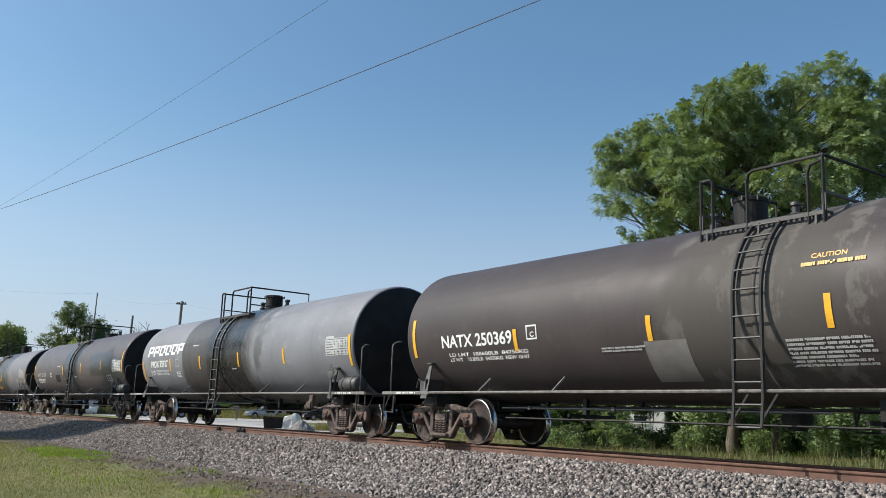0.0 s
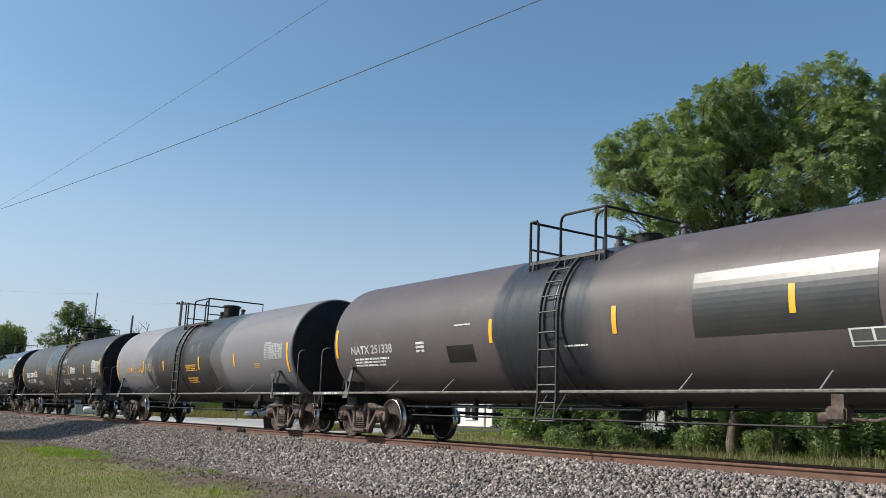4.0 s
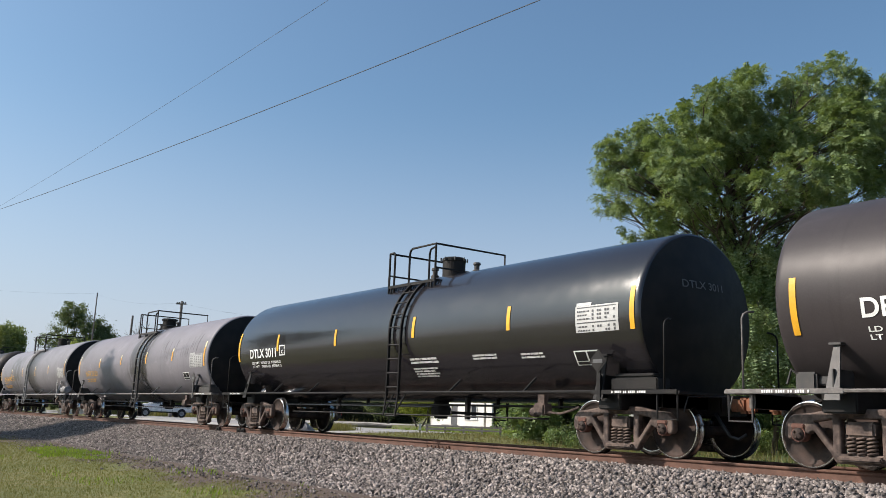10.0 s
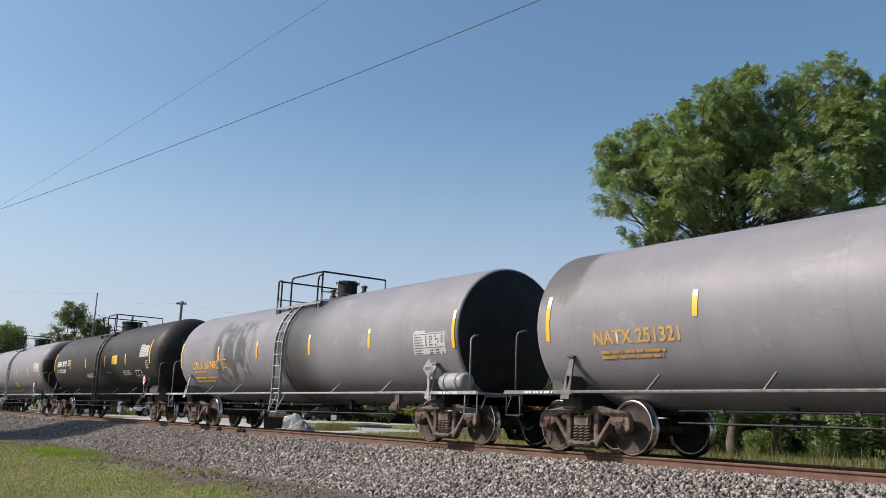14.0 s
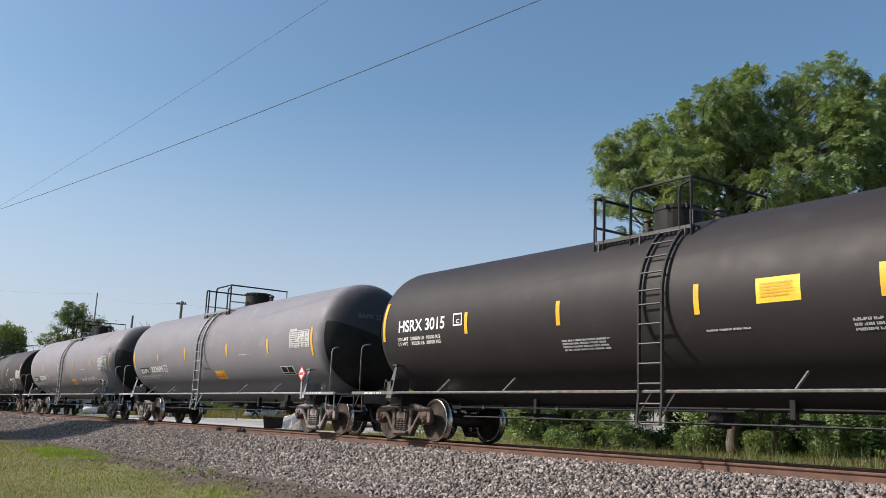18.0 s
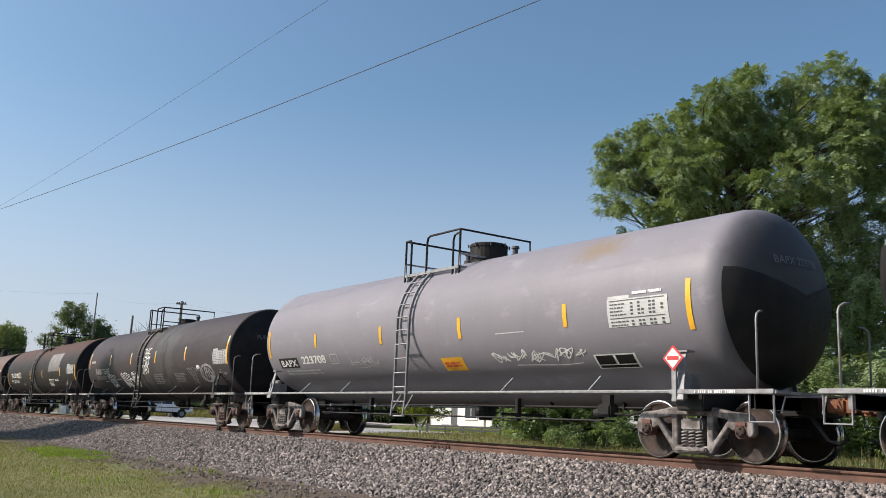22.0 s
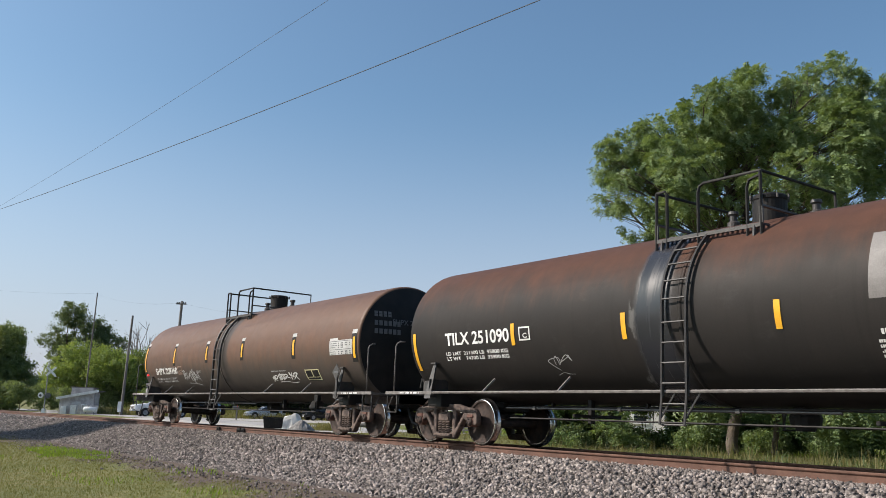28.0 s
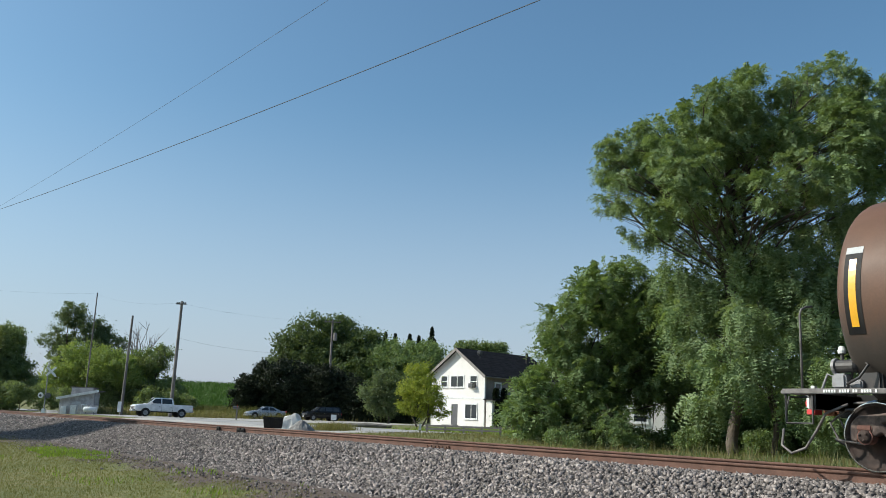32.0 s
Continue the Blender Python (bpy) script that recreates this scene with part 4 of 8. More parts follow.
def ring_mark(car, z_axis, u0, a0, u1, a1, width, material, label):
    """Two loose sprayed rings, one in the other."""
    y0, y1 = arc_m(a0), arc_m(a1)
    cx, cy, rx, ry = (u0 + u1) / 2, (y0 + y1) / 2, (u1 - u0) / 2, (y1 - y0) / 2
    verts, faces = [], []
    for k, (f, tilt) in enumerate(((1.0, 0.0), (0.86, 0.12))):
        base = len(verts)
        for q in range(49):
            w = 2 * math.pi * q / 48 + tilt
            for e in (-0.5, 0.5):
                verts.append((cx + (rx * f + e * width) * math.cos(w) + 0.03 * k * math.sin(2 * w), cy + (ry * f + e * width) * math.sin(w), 0))
        faces += [(base + 2 * q, base + 2 * q + 1, base + 2 * q + 3, base + 2 * q + 2) for q in range(48)]
    return tagged(hang("spray_paint", bent(raw_mesh("spray_paint", verts, faces), z_axis, 0.011), material, car, None, label), kind="stuff")


def strip(car, z_axis, u, a0, a1, tip=True, backing=None, faded=False):
    y0, y1 = arc_m(a1), arc_m(a0)
    if backing:
        hang("strip_backing", bent(patch_mesh("strip_backing", [(u - 0.115, y0 - 0.1, u + 0.115, y1 + 0.08)]), z_axis, 0.005), BLACK, car)
        hang("strip_backing", bent(patch_mesh("strip_backing", [(u - 0.115, y1 + 0.082, u + 0.115, y1 + 0.18)]), z_axis, 0.006), FADED_MARK, car)
    cut = y1 - 0.25 * (y1 - y0)
    me = patch_mesh("reflective_strip", [(u - 0.05, y0, u + 0.05, cut if tip else y1)])
    ob = hang("reflective_strip", bent(me, z_axis, 0.010), PALE_TIP if faded else YELLOW_MARK, car, None, "yellow reflective strip")
    if tip:
        hang("strip_tip", bent(patch_mesh("strip_tip", [(u - 0.05, cut, u + 0.05, y1)]), z_axis, 0.010), PALE_TIP, ob)


def shield_mesh():
    """Half-height plate over the lower part of a rounded tank end."""
    rows = []
    for a in range(22, 91, 6):
        x, r = 7.52 + 0.83 * math.sin(radians(a)), (R + 0.03) * math.cos(radians(a))
        ring = []
        for k in range(0, 41):
            w = radians(-196 + 212 * k / 40)
            y, z = r * math.cos(w), r * math.sin(w)
            ring.append((x, y, min(z, 0.34)))
        rows.append(ring)
    verts = [v for ring in rows for v in ring]
    faces = [(i * 41 + k, i * 41 + k + 1, (i + 1) * 41 + k + 1, (i + 1) * 41 + k) for i in range(len(rows) - 1) for k in range(40)]
    return raw_mesh("head_shield", verts, faces, True)


HEAD_FLAT = [(1.46, 7.93), (1.375, 7.965), (1.28, 7.99), (1.10, 8.04), (0.85, 8.11), (0.58, 8.16), (0.3, 8.19), (0.0, 8.20)]


def head_words(car, z_axis, words, round_end, ink):
    """Small lettering on the upper part of the front tank end."""
    cu = bpy.data.curves.new("head_mark", "FONT")
    cu.body, cu.offset = words, 0.01
    me = bake_curve(cu)
    co = np.empty(len(me.vertices) * 3, dtype=np.float32)
    me.vertices.foreach_get("co", co)
    co = co.reshape(-1, 3)
    lo, hi = co.min(0), co.max(0)
    y = -0.62 + (co[:, 0] - lo[0]) / (hi[0] - lo[0]) * 1.0
    z = 0.45 + (co[:, 1] - lo[1]) / (hi[1] - lo[1]) * 0.13
    r = np.hypot(y, z)
    x = 7.53 + 0.80 * np.sqrt(np.maximum(0, 1 - (r / R) ** 2)) if round_end else np.interp(r, [q[0] for q in HEAD_FLAT[::-1]], [q[1] for q in HEAD_FLAT[::-1]])
    me.vertices.foreach_set("co", np.stack([x + 0.02, y, z + z_axis], 1).ravel().astype(np.float32))
    me.update()
    hang("head_mark", me, ink, car, None, "small lettering on the tank end")


CARS = {}


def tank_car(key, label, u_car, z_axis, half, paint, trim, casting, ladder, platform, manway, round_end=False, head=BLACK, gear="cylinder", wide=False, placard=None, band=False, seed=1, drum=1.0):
    """One tank car: u_car is where its middle stands at the start, half the distance from its middle to its truck centres."""
    rng = random.Random(seed)
    sill = WORN_TRIM if trim is DARK_TRIM else trim
    car = root("tank_car", pose(u_car, 0, 0), label, "tank car", "tank cars of the train")
    up = pose(0, 0, z_axis)
    hang("tank", once(("tank", round_end), lambda: tank_mesh(round_end)), paint, car, up)
    flip = pose(0, 0, 0, 0, 0, 180)
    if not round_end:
        # near-black on grey cars too: the front end's shade is put into the colour
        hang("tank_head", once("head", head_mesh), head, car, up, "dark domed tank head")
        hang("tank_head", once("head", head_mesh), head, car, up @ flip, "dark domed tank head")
    else:
        for m in (up, up @ flip):
            hang("head_shield", once("shield", shield_mesh), BLACK if seed in (9, 10, 11) else SHIELD_GREY, car, m, "dark half-height head shield")
    if band:
        hang("jacket_band", once("band", band_mesh), paint, car, pose(ladder + 0.05, 0, z_axis))
    hang("train_pipe", once("under", underside_mesh), BLACK, car)
    for x in (-4.6, -2.2, 3.0, 4.9):
        hang("pipe_hanger", once("beam", lambda: from_bm(box(bmesh.new(), -0.02, 0.02, -0.32, -0.24, 0.76, 1.05), "pipe_hanger")), BLACK, car, pose(x, 0, 0))
    hang("bottom_outlet", once("outlet", lambda: from_bm(lathe(bmesh.new(), [(0.50, 0.0), (0.50, 0.14), (0.56, 0.16), (0.58, 0.22), (0.70, 0.24), (0.90, 0.16)], 14, "Z"), "bottom_outlet")), BLACK, car, pose(0.6, 0, 0), "bottom outlet valve")
    hang("brake_rod", once("rod", brake_rod_mesh), BLACK, car)
    hang("brake_pipe", once("pipe", lambda: from_bm(tube(bmesh.new(), [(-4.9, -1.2, 0.74), (1.9, -1.2, 0.74)], 0.018, 5), "brake_pipe")), DARK_TRIM, car)
    for x in (-4.1, -2.0, 0.3):
        hang("pipe_clamp", once("clamp", lambda: from_bm(box(bmesh.new(), -0.04, 0.04, -1.23, -1.17, 0.71, 0.78, 0.006), "pipe_clamp")), trim, car, pose(x, 0, 0))
    hang("brake_cylinder", once("slung", slung_mesh), BLACK if round_end or gear == "none" else TRUCK, car, pose(5.15, -0.95, 0), "slung brake cylinder with its rod")
    for x in (-3.4, 2.2):
        hang("brake_lever", once("lever_bar", lambda: from_bm(box(box(bmesh.new(), -0.03, 0.03, -0.9, 0.3, 0.6, 0.66, 0.008), -0.05, 0.05, -0.5, -0.4, 0.5, 0.95, 0.01), "brake_lever")), BLACK, car, pose(x, 0, 0))
    if round_end:
        hang("belly_jacket", once("belly", belly_mesh), paint, car, up, "insulation jacket under the tank")
    for end in (1, -1):
        m = pose(0, 0, 0) if end > 0 else flip
        hang("stub_sill", once("stub", stub_sill_mesh), BLACK, car, m)
        hang("coupler", once("coupler", coupler_mesh), KNUCKLE, car, m, "rust-orange knuckle coupler")
        hang("air_hose", once("hose", hose_mesh), RUBBER, car, m)
        truck(car, end * half, casting)
        for side in (-1, 1):
            s = Matrix.Diagonal((end, -side, 1, 1))
            hang("end_platform", once("platform", end_platform_mesh), sill, car, s)
            hang("grab_rail", once("grab", grab_mesh), sill, car, s)
            hang("stirrup_step", once("step", step_mesh), trim, car, s)
            hang("bolster_bracket", once("bracket", bracket_mesh), trim, car, s)
            hang("uncoupling_lever", once("lever", lever_mesh), trim, car, s)
        verts, faces, x0 = [], [], 7.42
        for word in (1, 4, 2, 4, 5):
            for c in range(word):
                lo, hi = (x0, x0 + 0.026) if end > 0 else (-x0 - 0.026, -x0)
                b = len(verts)
                verts += [(lo, -1.5295, 0.995), (hi, -1.5295, 0.995), (hi, -1.5295, 1.033), (lo, -1.5295, 1.033)]
                faces.append((b, b + 1, b + 2, b + 3))
                x0 += 0.037
            x0 += 0.035
        tagged(hang("platform_print", raw_mesh("platform_print", verts, faces), WHITE_MARK, car), kind="stuff")
    for side in (-1, 1):
        hang("side_rail", once("rail", side_rail_mesh), sill, car, pose(0, side * 1.49, 1.02))
        for x in (-5.3, -3.2, 2.9, 5.2):
            hang("rail_strut", once("strut", strut_mesh), sill, car, Matrix.Translation((x, side * 1.49, 1.02)) @ Matrix.Diagonal((1, -side, 1, 1)))
        # ladder of two stiles and rungs
        stile, rung, spots = once(("ladder", z_axis), lambda: ladder_meshes(z_axis, round_end))
        for dx in (-0.235, 0.235):
            hang("ladder_stile", stile, trim, car, Matrix.Translation((ladder + dx, 0, 0)) @ Matrix.Diagonal((1, -side, 1, 1)))
        for y, z in spots:
            hang("rung", rung, trim, car, pose(ladder, -side * y, z))
        brace = once("brace", lambda: from_bm(tube(bmesh.new(), [(0, -1.57, 0.62), (0.2, -1.45, 1.02)], 0.019, 5), "ladder_brace"))
        for dx in (-0.235, 0.235):
            hang("ladder_brace", brace, trim, car, Matrix.Translation((ladder + dx, 0, 0)) @ Matrix.Diagonal((1, -side, 1, 1)))
    # top platform
    p0, length = platform
    top, floor = z_axis + R + 0.02, z_axis + 1.225
    hang("platform_grating", once(("grating", length), lambda: grating_mesh(length)), trim, car, pose(p0, 0, floor), "steel grating round the manway")
    near, far = once(("railing", length), lambda: railing_meshes(length))
    hang("ladder_railing", near, BLACK, car, pose(p0, 0, floor))
    hang("platform_railing", far, BLACK, car, pose(p0, 0, floor))
    hatch = hang("manway", once(("manway", wide), lambda: manway_mesh(wide)), BLACK, car, pose(manway, 0, top) @ Matrix.Diagonal((1, 1, drum, 1)), "bolted round manway")
    mr, mh = (0.46, 0.36) if wide else (0.31, 0.42)
    for k in range(8):
        a = 2 * math.pi * k / 8 + 0.2
        hang("manway_bolt", once(("bolt", wide), lambda: from_bm(lathe(bmesh.new(), [(mh - 0.09, 0.0), (mh - 0.09, 0.018), (mh - 0.01, 0.018), (mh - 0.01, 0.0)], 6, "Z"), "manway_bolt")), DARK_TRIM, hatch, pose(mr * math.cos(a), mr * math.sin(a), 0))
    hang("safety_valve", once("valve", safety_valve_mesh), DARK_TRIM, car, pose(manway + (0.75 if not wide else 0.8), 0.1, top))
    hang("safety_valve", once("valve", safety_valve_mesh), DARK_TRIM, car, pose(manway - 0.62, -0.1, top))
    # brake gear on the end platforms
    if gear == "cylinder":
        hang("air_reservoir", once("cyl", cylinder_mesh), trim, car, pose(7.72, -1.25, 1.24), "strapped air reservoir")
    elif gear == "box":
        hang("brake_box", once("tool", toolbox_mesh), trim, car, pose(7.75, -1.22, 1.05))
    hang("brake_valve", once("brake", valve_mesh), trim, car, pose(-7.75, -0.95, 1.04), "brake valve with pipes")
    post = once("post", lambda: from_bm(box(bmesh.new(), -0.04, 0.04, -0.01, 0.02, -0.55, 0.1), "placard_post"))
    for x in (6.72 if placard else 6.8,):
        hang("placard_post", post, trim, car, pose(x + 0.33, -1.525, 1.42))
        plate = hang("placard", once("placard", lambda: from_bm(diamond(bmesh.new(), 0.2), "placard")), placard or trim, car, pose(x + 0.33, -1.545, 1.52), "diamond hazard placard holder")
        hang("placard_field", once("pfield", lambda: from_bm(diamond(bmesh.new(), 0.155), "placard_field")), WHITE_MARK if placard else trim, plate, pose(0, -0.006, 0))
        hang("placard_bar", once("pbar", lambda: from_bm(box(bmesh.new(), -0.11, 0.11, -0.004, 0.002, -0.03, 0.03), "placard_bar")), RED_MARK if placard else GREY_MARK, plate, pose(0, -0.008, 0))
    CARS[key] = (car, u_car)
    return car, rng

P_DARK = tank_paint("weathered_dark_brown_tank", (0.062, 0.0515, 0.0515), (0.049, 0.0405, 0.041), [(-0.9, 0.2, 1.9, 0.6, 0.7, 0.5, (0.074, 0.067, 0.062), 0.6, 0.0), (-0.9, 0.3, 2.8, 0.6, 1.4, 0.3, (0.115, 0.106, 0.099), 0.6, 0.57)], None, 0.5)
P_PROCOR = tank_paint("grey_tank_with_black_spill", (0.206, 0.206, 0.224), (0.166, 0.167, 0.183),
                      [(-3.65, 0.1, 1.9, 0.35, 0.9, 0.0, (0.062, 0.054, 0.052), 0.42, 0.0), (-1.5, 0.45, 1.5, 0.3, 0.8, 0.0, (0.020, 0.018, 0.019), 0.33, 0.0), (1.5, 0.2, 3.0, 0.4, 0.9, 0.0, (0.10, 0.098, 0.102), 0.42, 0.5)], None, 0.5)
P_C = tank_paint("dark_taupe_tank", (0.099, 0.083, 0.086), (0.085, 0.072, 0.074), [(-1.65, 0.08, 0.95, 0.35, 0.5, 0.0, (0.026, 0.029, 0.036), 0.28, 0.0)], None, 0.42)
P_D = tank_paint("light_grey_tank_with_black_spill", (0.23, 0.219, 0.238), (0.188, 0.18, 0.196),
                 [(3.2, 1.2, 9.0, 0.1, 0.6, 0.0, (0.152, 0.146, 0.158), 0.5, 0.0), (1.8, 0.12, 3.1, 0.1, 1.7, 0.45, (0.085, 0.08, 0.08), 0.4, 0.0), (-4.25, 0.05, 2.2, 0.05, 0.7, 0.75, (0.030, 0.027, 0.027), 0.36, 0.0), (-4.5, 0.1, -3.3, 0.3, 1.6, 0.0, (0.125, 0.12, 0.125), 0.45, 0.48, (-1.3, 0.15)),
                  (-1.6, 0.2, 1.2, 0.2, 0.8, 0.0, (0.10, 0.097, 0.095), 0.4, 0.61, (0.1, 1.0))], None, 0.5)
P_E = tank_paint("black_brown_tank", (0.042, 0.0355, 0.0368), (0.050, 0.043, 0.044),
                 [(-2.2, 0.15, 0.9, 0.3, 0.9, 0.0, (0.026, 0.024, 0.024), 0.30, 0.0), (-2.7, 0.2, -0.2, 0.4, 1.4, 0.0, (0.115, 0.112, 0.108), 0.4, 0.57), (5.9, 0.3, 7.7, 0.1, 0.8, 0.0, (0.11, 0.10, 0.093), 0.6, 0.58, (0.75, 2.0))], None, 0.42)
P_F = tank_paint("glossy_black_tank", (0.0145, 0.0132, 0.0165), (0.018, 0.0165, 0.019), (), None, 0.18, 0.05)
P_G = tank_paint("grey_tank_with_thin_spill", (0.218, 0.206, 0.228), (0.18, 0.171, 0.188),
                 [(-0.3, 0.25, 2.0, 0.3, 1.2, 0.0, (0.066, 0.062, 0.064), 0.4, 0.42), (0.6, 0.15, 1.7, 0.15, 0.9, 0.0, (0.045, 0.043, 0.044), 0.36, 0.42), (-9.0, 0.1, -7.1, 0.1, 0.8, 0.0, (0.085, 0.08, 0.078), 0.45, 0.0, (0.4, 2.0))], None, 0.5, 0.25, (3.3, 7.2, 0.0, 0.75))
P_H = tank_paint("grey_tank_with_smeared_spill", (0.217, 0.208, 0.228), (0.18, 0.172, 0.188),
                 [(-0.35, 0.1, 1.5, 0.8, 0.7, 0.25, (0.058, 0.056, 0.057), 0.36, 0.0), (-4.9, 0.3, -2.2, 0.3, 1.4, 0.0, (0.082, 0.078, 0.078), 0.4, 0.47, (-0.85, 0.9))], None, 0.48)
P_I = tank_paint("matt_black_tank", (0.0255, 0.0218, 0.0228), (0.0305, 0.026, 0.027), (), None, 0.55, 0.1)
# last band on J and K darkens the front end: black dirt plus painted-in shade
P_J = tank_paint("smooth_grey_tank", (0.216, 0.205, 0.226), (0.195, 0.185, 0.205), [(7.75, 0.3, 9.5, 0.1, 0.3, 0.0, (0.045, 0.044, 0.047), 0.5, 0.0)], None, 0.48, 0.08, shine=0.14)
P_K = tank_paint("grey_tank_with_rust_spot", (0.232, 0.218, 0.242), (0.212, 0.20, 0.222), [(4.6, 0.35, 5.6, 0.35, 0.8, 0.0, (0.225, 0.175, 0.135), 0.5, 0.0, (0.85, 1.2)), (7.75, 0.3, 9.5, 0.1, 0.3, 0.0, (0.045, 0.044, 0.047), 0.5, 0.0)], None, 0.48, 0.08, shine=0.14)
P_L = tank_paint("charcoal_tank", (0.052, 0.0435, 0.046), (0.062, 0.0525, 0.055), [(-0.75, 0.1, 0.45, 0.35, 0.4, 0.0, (0.088, 0.08, 0.076), 0.55, 0.0), (0.9, 0.4, 3.0, 0.25, 0.9, 0.15, (0.063, 0.058, 0.055), 0.5, 0.44)], None, 0.58, shine=0.12)
P_M = tank_paint("black_tank_with_rusty_top", (0.027, 0.025, 0.024), (0.033, 0.029, 0.027), [(-1.45, 0.06, -0.75, 0.1, 0.35, 0.0, (0.026, 0.028, 0.034), 0.22, 0.0), (-1.56, 0.04, -1.44, 0.04, 0.3, 0.0, (0.12, 0.116, 0.112), 0.5, 0.57)], (0.70, 0.45, (0.115, 0.054, 0.036)), 0.56, shine=0.1)
P_N = tank_paint("brown_rust_tank", (0.064, 0.055, 0.049), (0.080, 0.066, 0.056), [(-0.9, 0.12, 0.0, 0.12, 0.4, 0.1, (0.055, 0.047, 0.043), 0.45, 0.0)], (-0.30, 0.5, (0.165, 0.086, 0.055)), 0.5)

# key, label, start, axis height, half truck spacing, paint, fittings, trucks, ladder, platform, manway, options
tank_car("A", "weathered dark brown tank car with a curved ladder", -8.65, 2.32, 7.05, P_DARK, DARK_TRIM, TRUCK, 0.85, (-0.32, 2.1), -0.12, gear="cylinder", seed=1, band=True)
tank_car("B", "grey tank car stained with black spill round its hatch", -26.92, 2.30, 7.09, P_PROCOR, DARK_TRIM, TRUCK, -0.40, (-1.57, 2.3), 0.3, gear="cylinder", seed=2, band=True)
tank_car("C", "dark taupe tank car with black repainted squares", -45.24, 2.30, 7.05, P_C, DARK_TRIM, TRUCK, 0.01, (-1.11, 2.0), 1.0, gear="cylinder", seed=3, band=True, drum=0.35)
tank_car("D", "light grey tank car with a large black spill", -63.48, 2.25, 6.98, P_D, DARK_TRIM, TRUCK, -0.59, (-1.64, 2.15), 0.14, gear="none", seed=4, band=True)
tank_car("E", "black-brown tank car scuffed beside its ladder", -81.62, 2.32, 6.99, P_E, DARK_TRIM, TRUCK, 1.01, (-0.30, 1.9), -0.02, gear="box", seed=5)
tank_car("F", "glossy black tank car with crisp white lettering", -99.98, 2.33, 7.21, P_F, BLACK, TRUCK, 0.86, (-0.34, 1.9), 0.9, gear="box", seed=6)
tank_car("G", "grey tank car with a thin dark spill by its ladder", -118.36, 2.22, 7.12, P_G, DARK_TRIM, TRUCK, 1.10, (-0.78, 2.1), -0.2, gear="box", seed=7, band=True)
tank_car("H", "grey tank car smeared with black round its ladder", -136.69, 2.28, 7.13, P_H, GREY_TRIM, TRUCK, -0.11, (-1.52, 2.7), 0.8, gear="cylinder", seed=8, band=True)
tank_car("I", "matt black tank car with rounded ends and yellow panel", -155.11, 2.47, 7.2, P_I, DARK_TRIM, TRUCK, 0.43, (-1.31, 2.15), -0.25, True, gear="box", wide=True, placard=RED_MARK, seed=9)
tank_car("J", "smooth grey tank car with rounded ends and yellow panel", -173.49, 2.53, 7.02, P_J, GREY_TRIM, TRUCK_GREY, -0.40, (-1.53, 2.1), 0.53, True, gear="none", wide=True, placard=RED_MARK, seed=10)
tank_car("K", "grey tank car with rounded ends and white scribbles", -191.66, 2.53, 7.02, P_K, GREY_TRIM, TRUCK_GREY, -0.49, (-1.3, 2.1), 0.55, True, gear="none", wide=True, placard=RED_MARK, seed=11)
tank_car("L", "charcoal tank car covered in white spray paint", -209.95, 2.30, 7.01, P_L, DARK_TRIM, TRUCK, -0.43, (-1.35, 1.6), 0.2, gear="none", seed=12, band=True, drum=0.4)
tank_car("M", "black tank car rusted brown along its top", -228.0, 2.30, 7.06, P_M, DARK_TRIM, TRUCK, -0.59, (-1.37, 2.0), 0.1, gear="none", seed=13, band=True)
tank_car("N", "brown rusted tank car at the tail of the train", -246.12, 2.26, 6.96, P_N, DARK_TRIM, TRUCK, -0.59, (-1.36, 1.95), 0.38, gear="none", seed=14, band=True)

AXIS = dict(A=2.32, B=2.30, C=2.30, D=2.25, E=2.32, F=2.33, G=2.22, H=2.28, I=2.47, J=2.53, K=2.53, L=2.30, M=2.30, N=2.26)


def strips(key, rows, **how):
    for u, a0, a1 in rows:
        strip(CARS[key][0], AXIS[key], u, a0, a1, **how)


def marks(key, words, u0, u1, a, height=0.26, ink=WHITE_MARK):
    lettering(CARS[key][0], AXIS[key], "reporting_mark", words, u0, u1, a, height, ink, "painted reporting mark " + words)


def small_print(key, rows, ink=WHITE_MARK):
    for k, (u0, a0, u1, a1, n) in enumerate(rows):
        print_block(CARS[key][0], AXIS[key], "stencilled_print", (u0, a0, u1, a1), n, ink, random.Random(len(key) * 7 + k), "small stencilled print")


def weights(key, lines, u0, u1, a, ink=WHITE_MARK):
    for k, words in enumerate(lines):
        lettering(CARS[key][0], AXIS[key], "weight_lettering", words, u0, u1, a - 4.2 * k, 0.075, ink, "painted weight lettering")


def panel(key, u0, a0, u1, a1, paper=PANEL_WHITE, ink=GREY_MARK, rows=7):
    data_panel(CARS[key][0], AXIS[key], u0, a0, u1, a1, random.Random(ord(key)), paper, ink, rows)


def painted_square(key, u0, a0, u1, a1, material, label):
    hang("painted_square", bent(patch_mesh("painted_square", [(u0, arc_m(a0), u1, arc_m(a1))]), AXIS[key], 0.004), material, CARS[key][0], None, label)


YELLOW_PANEL = plain("yellow_notice", (0.86, 0.58, 0.05), 0.4)
ORANGE_PANEL = plain("orange_notice", (0.80, 0.40, 0.03), 0.4)
PATCH_BLACK = surface("black_repaint", (0.022, 0.022, 0.025), (0.029, 0.028, 0.03), 2, 50, 0.33, 0, 0.05, 0.003)
PATCH_GREY = surface("grey_primer", (0.165, 0.155, 0.15), (0.13, 0.12, 0.115), 2, 50, 0.6, 0, 0.05, 0.003)

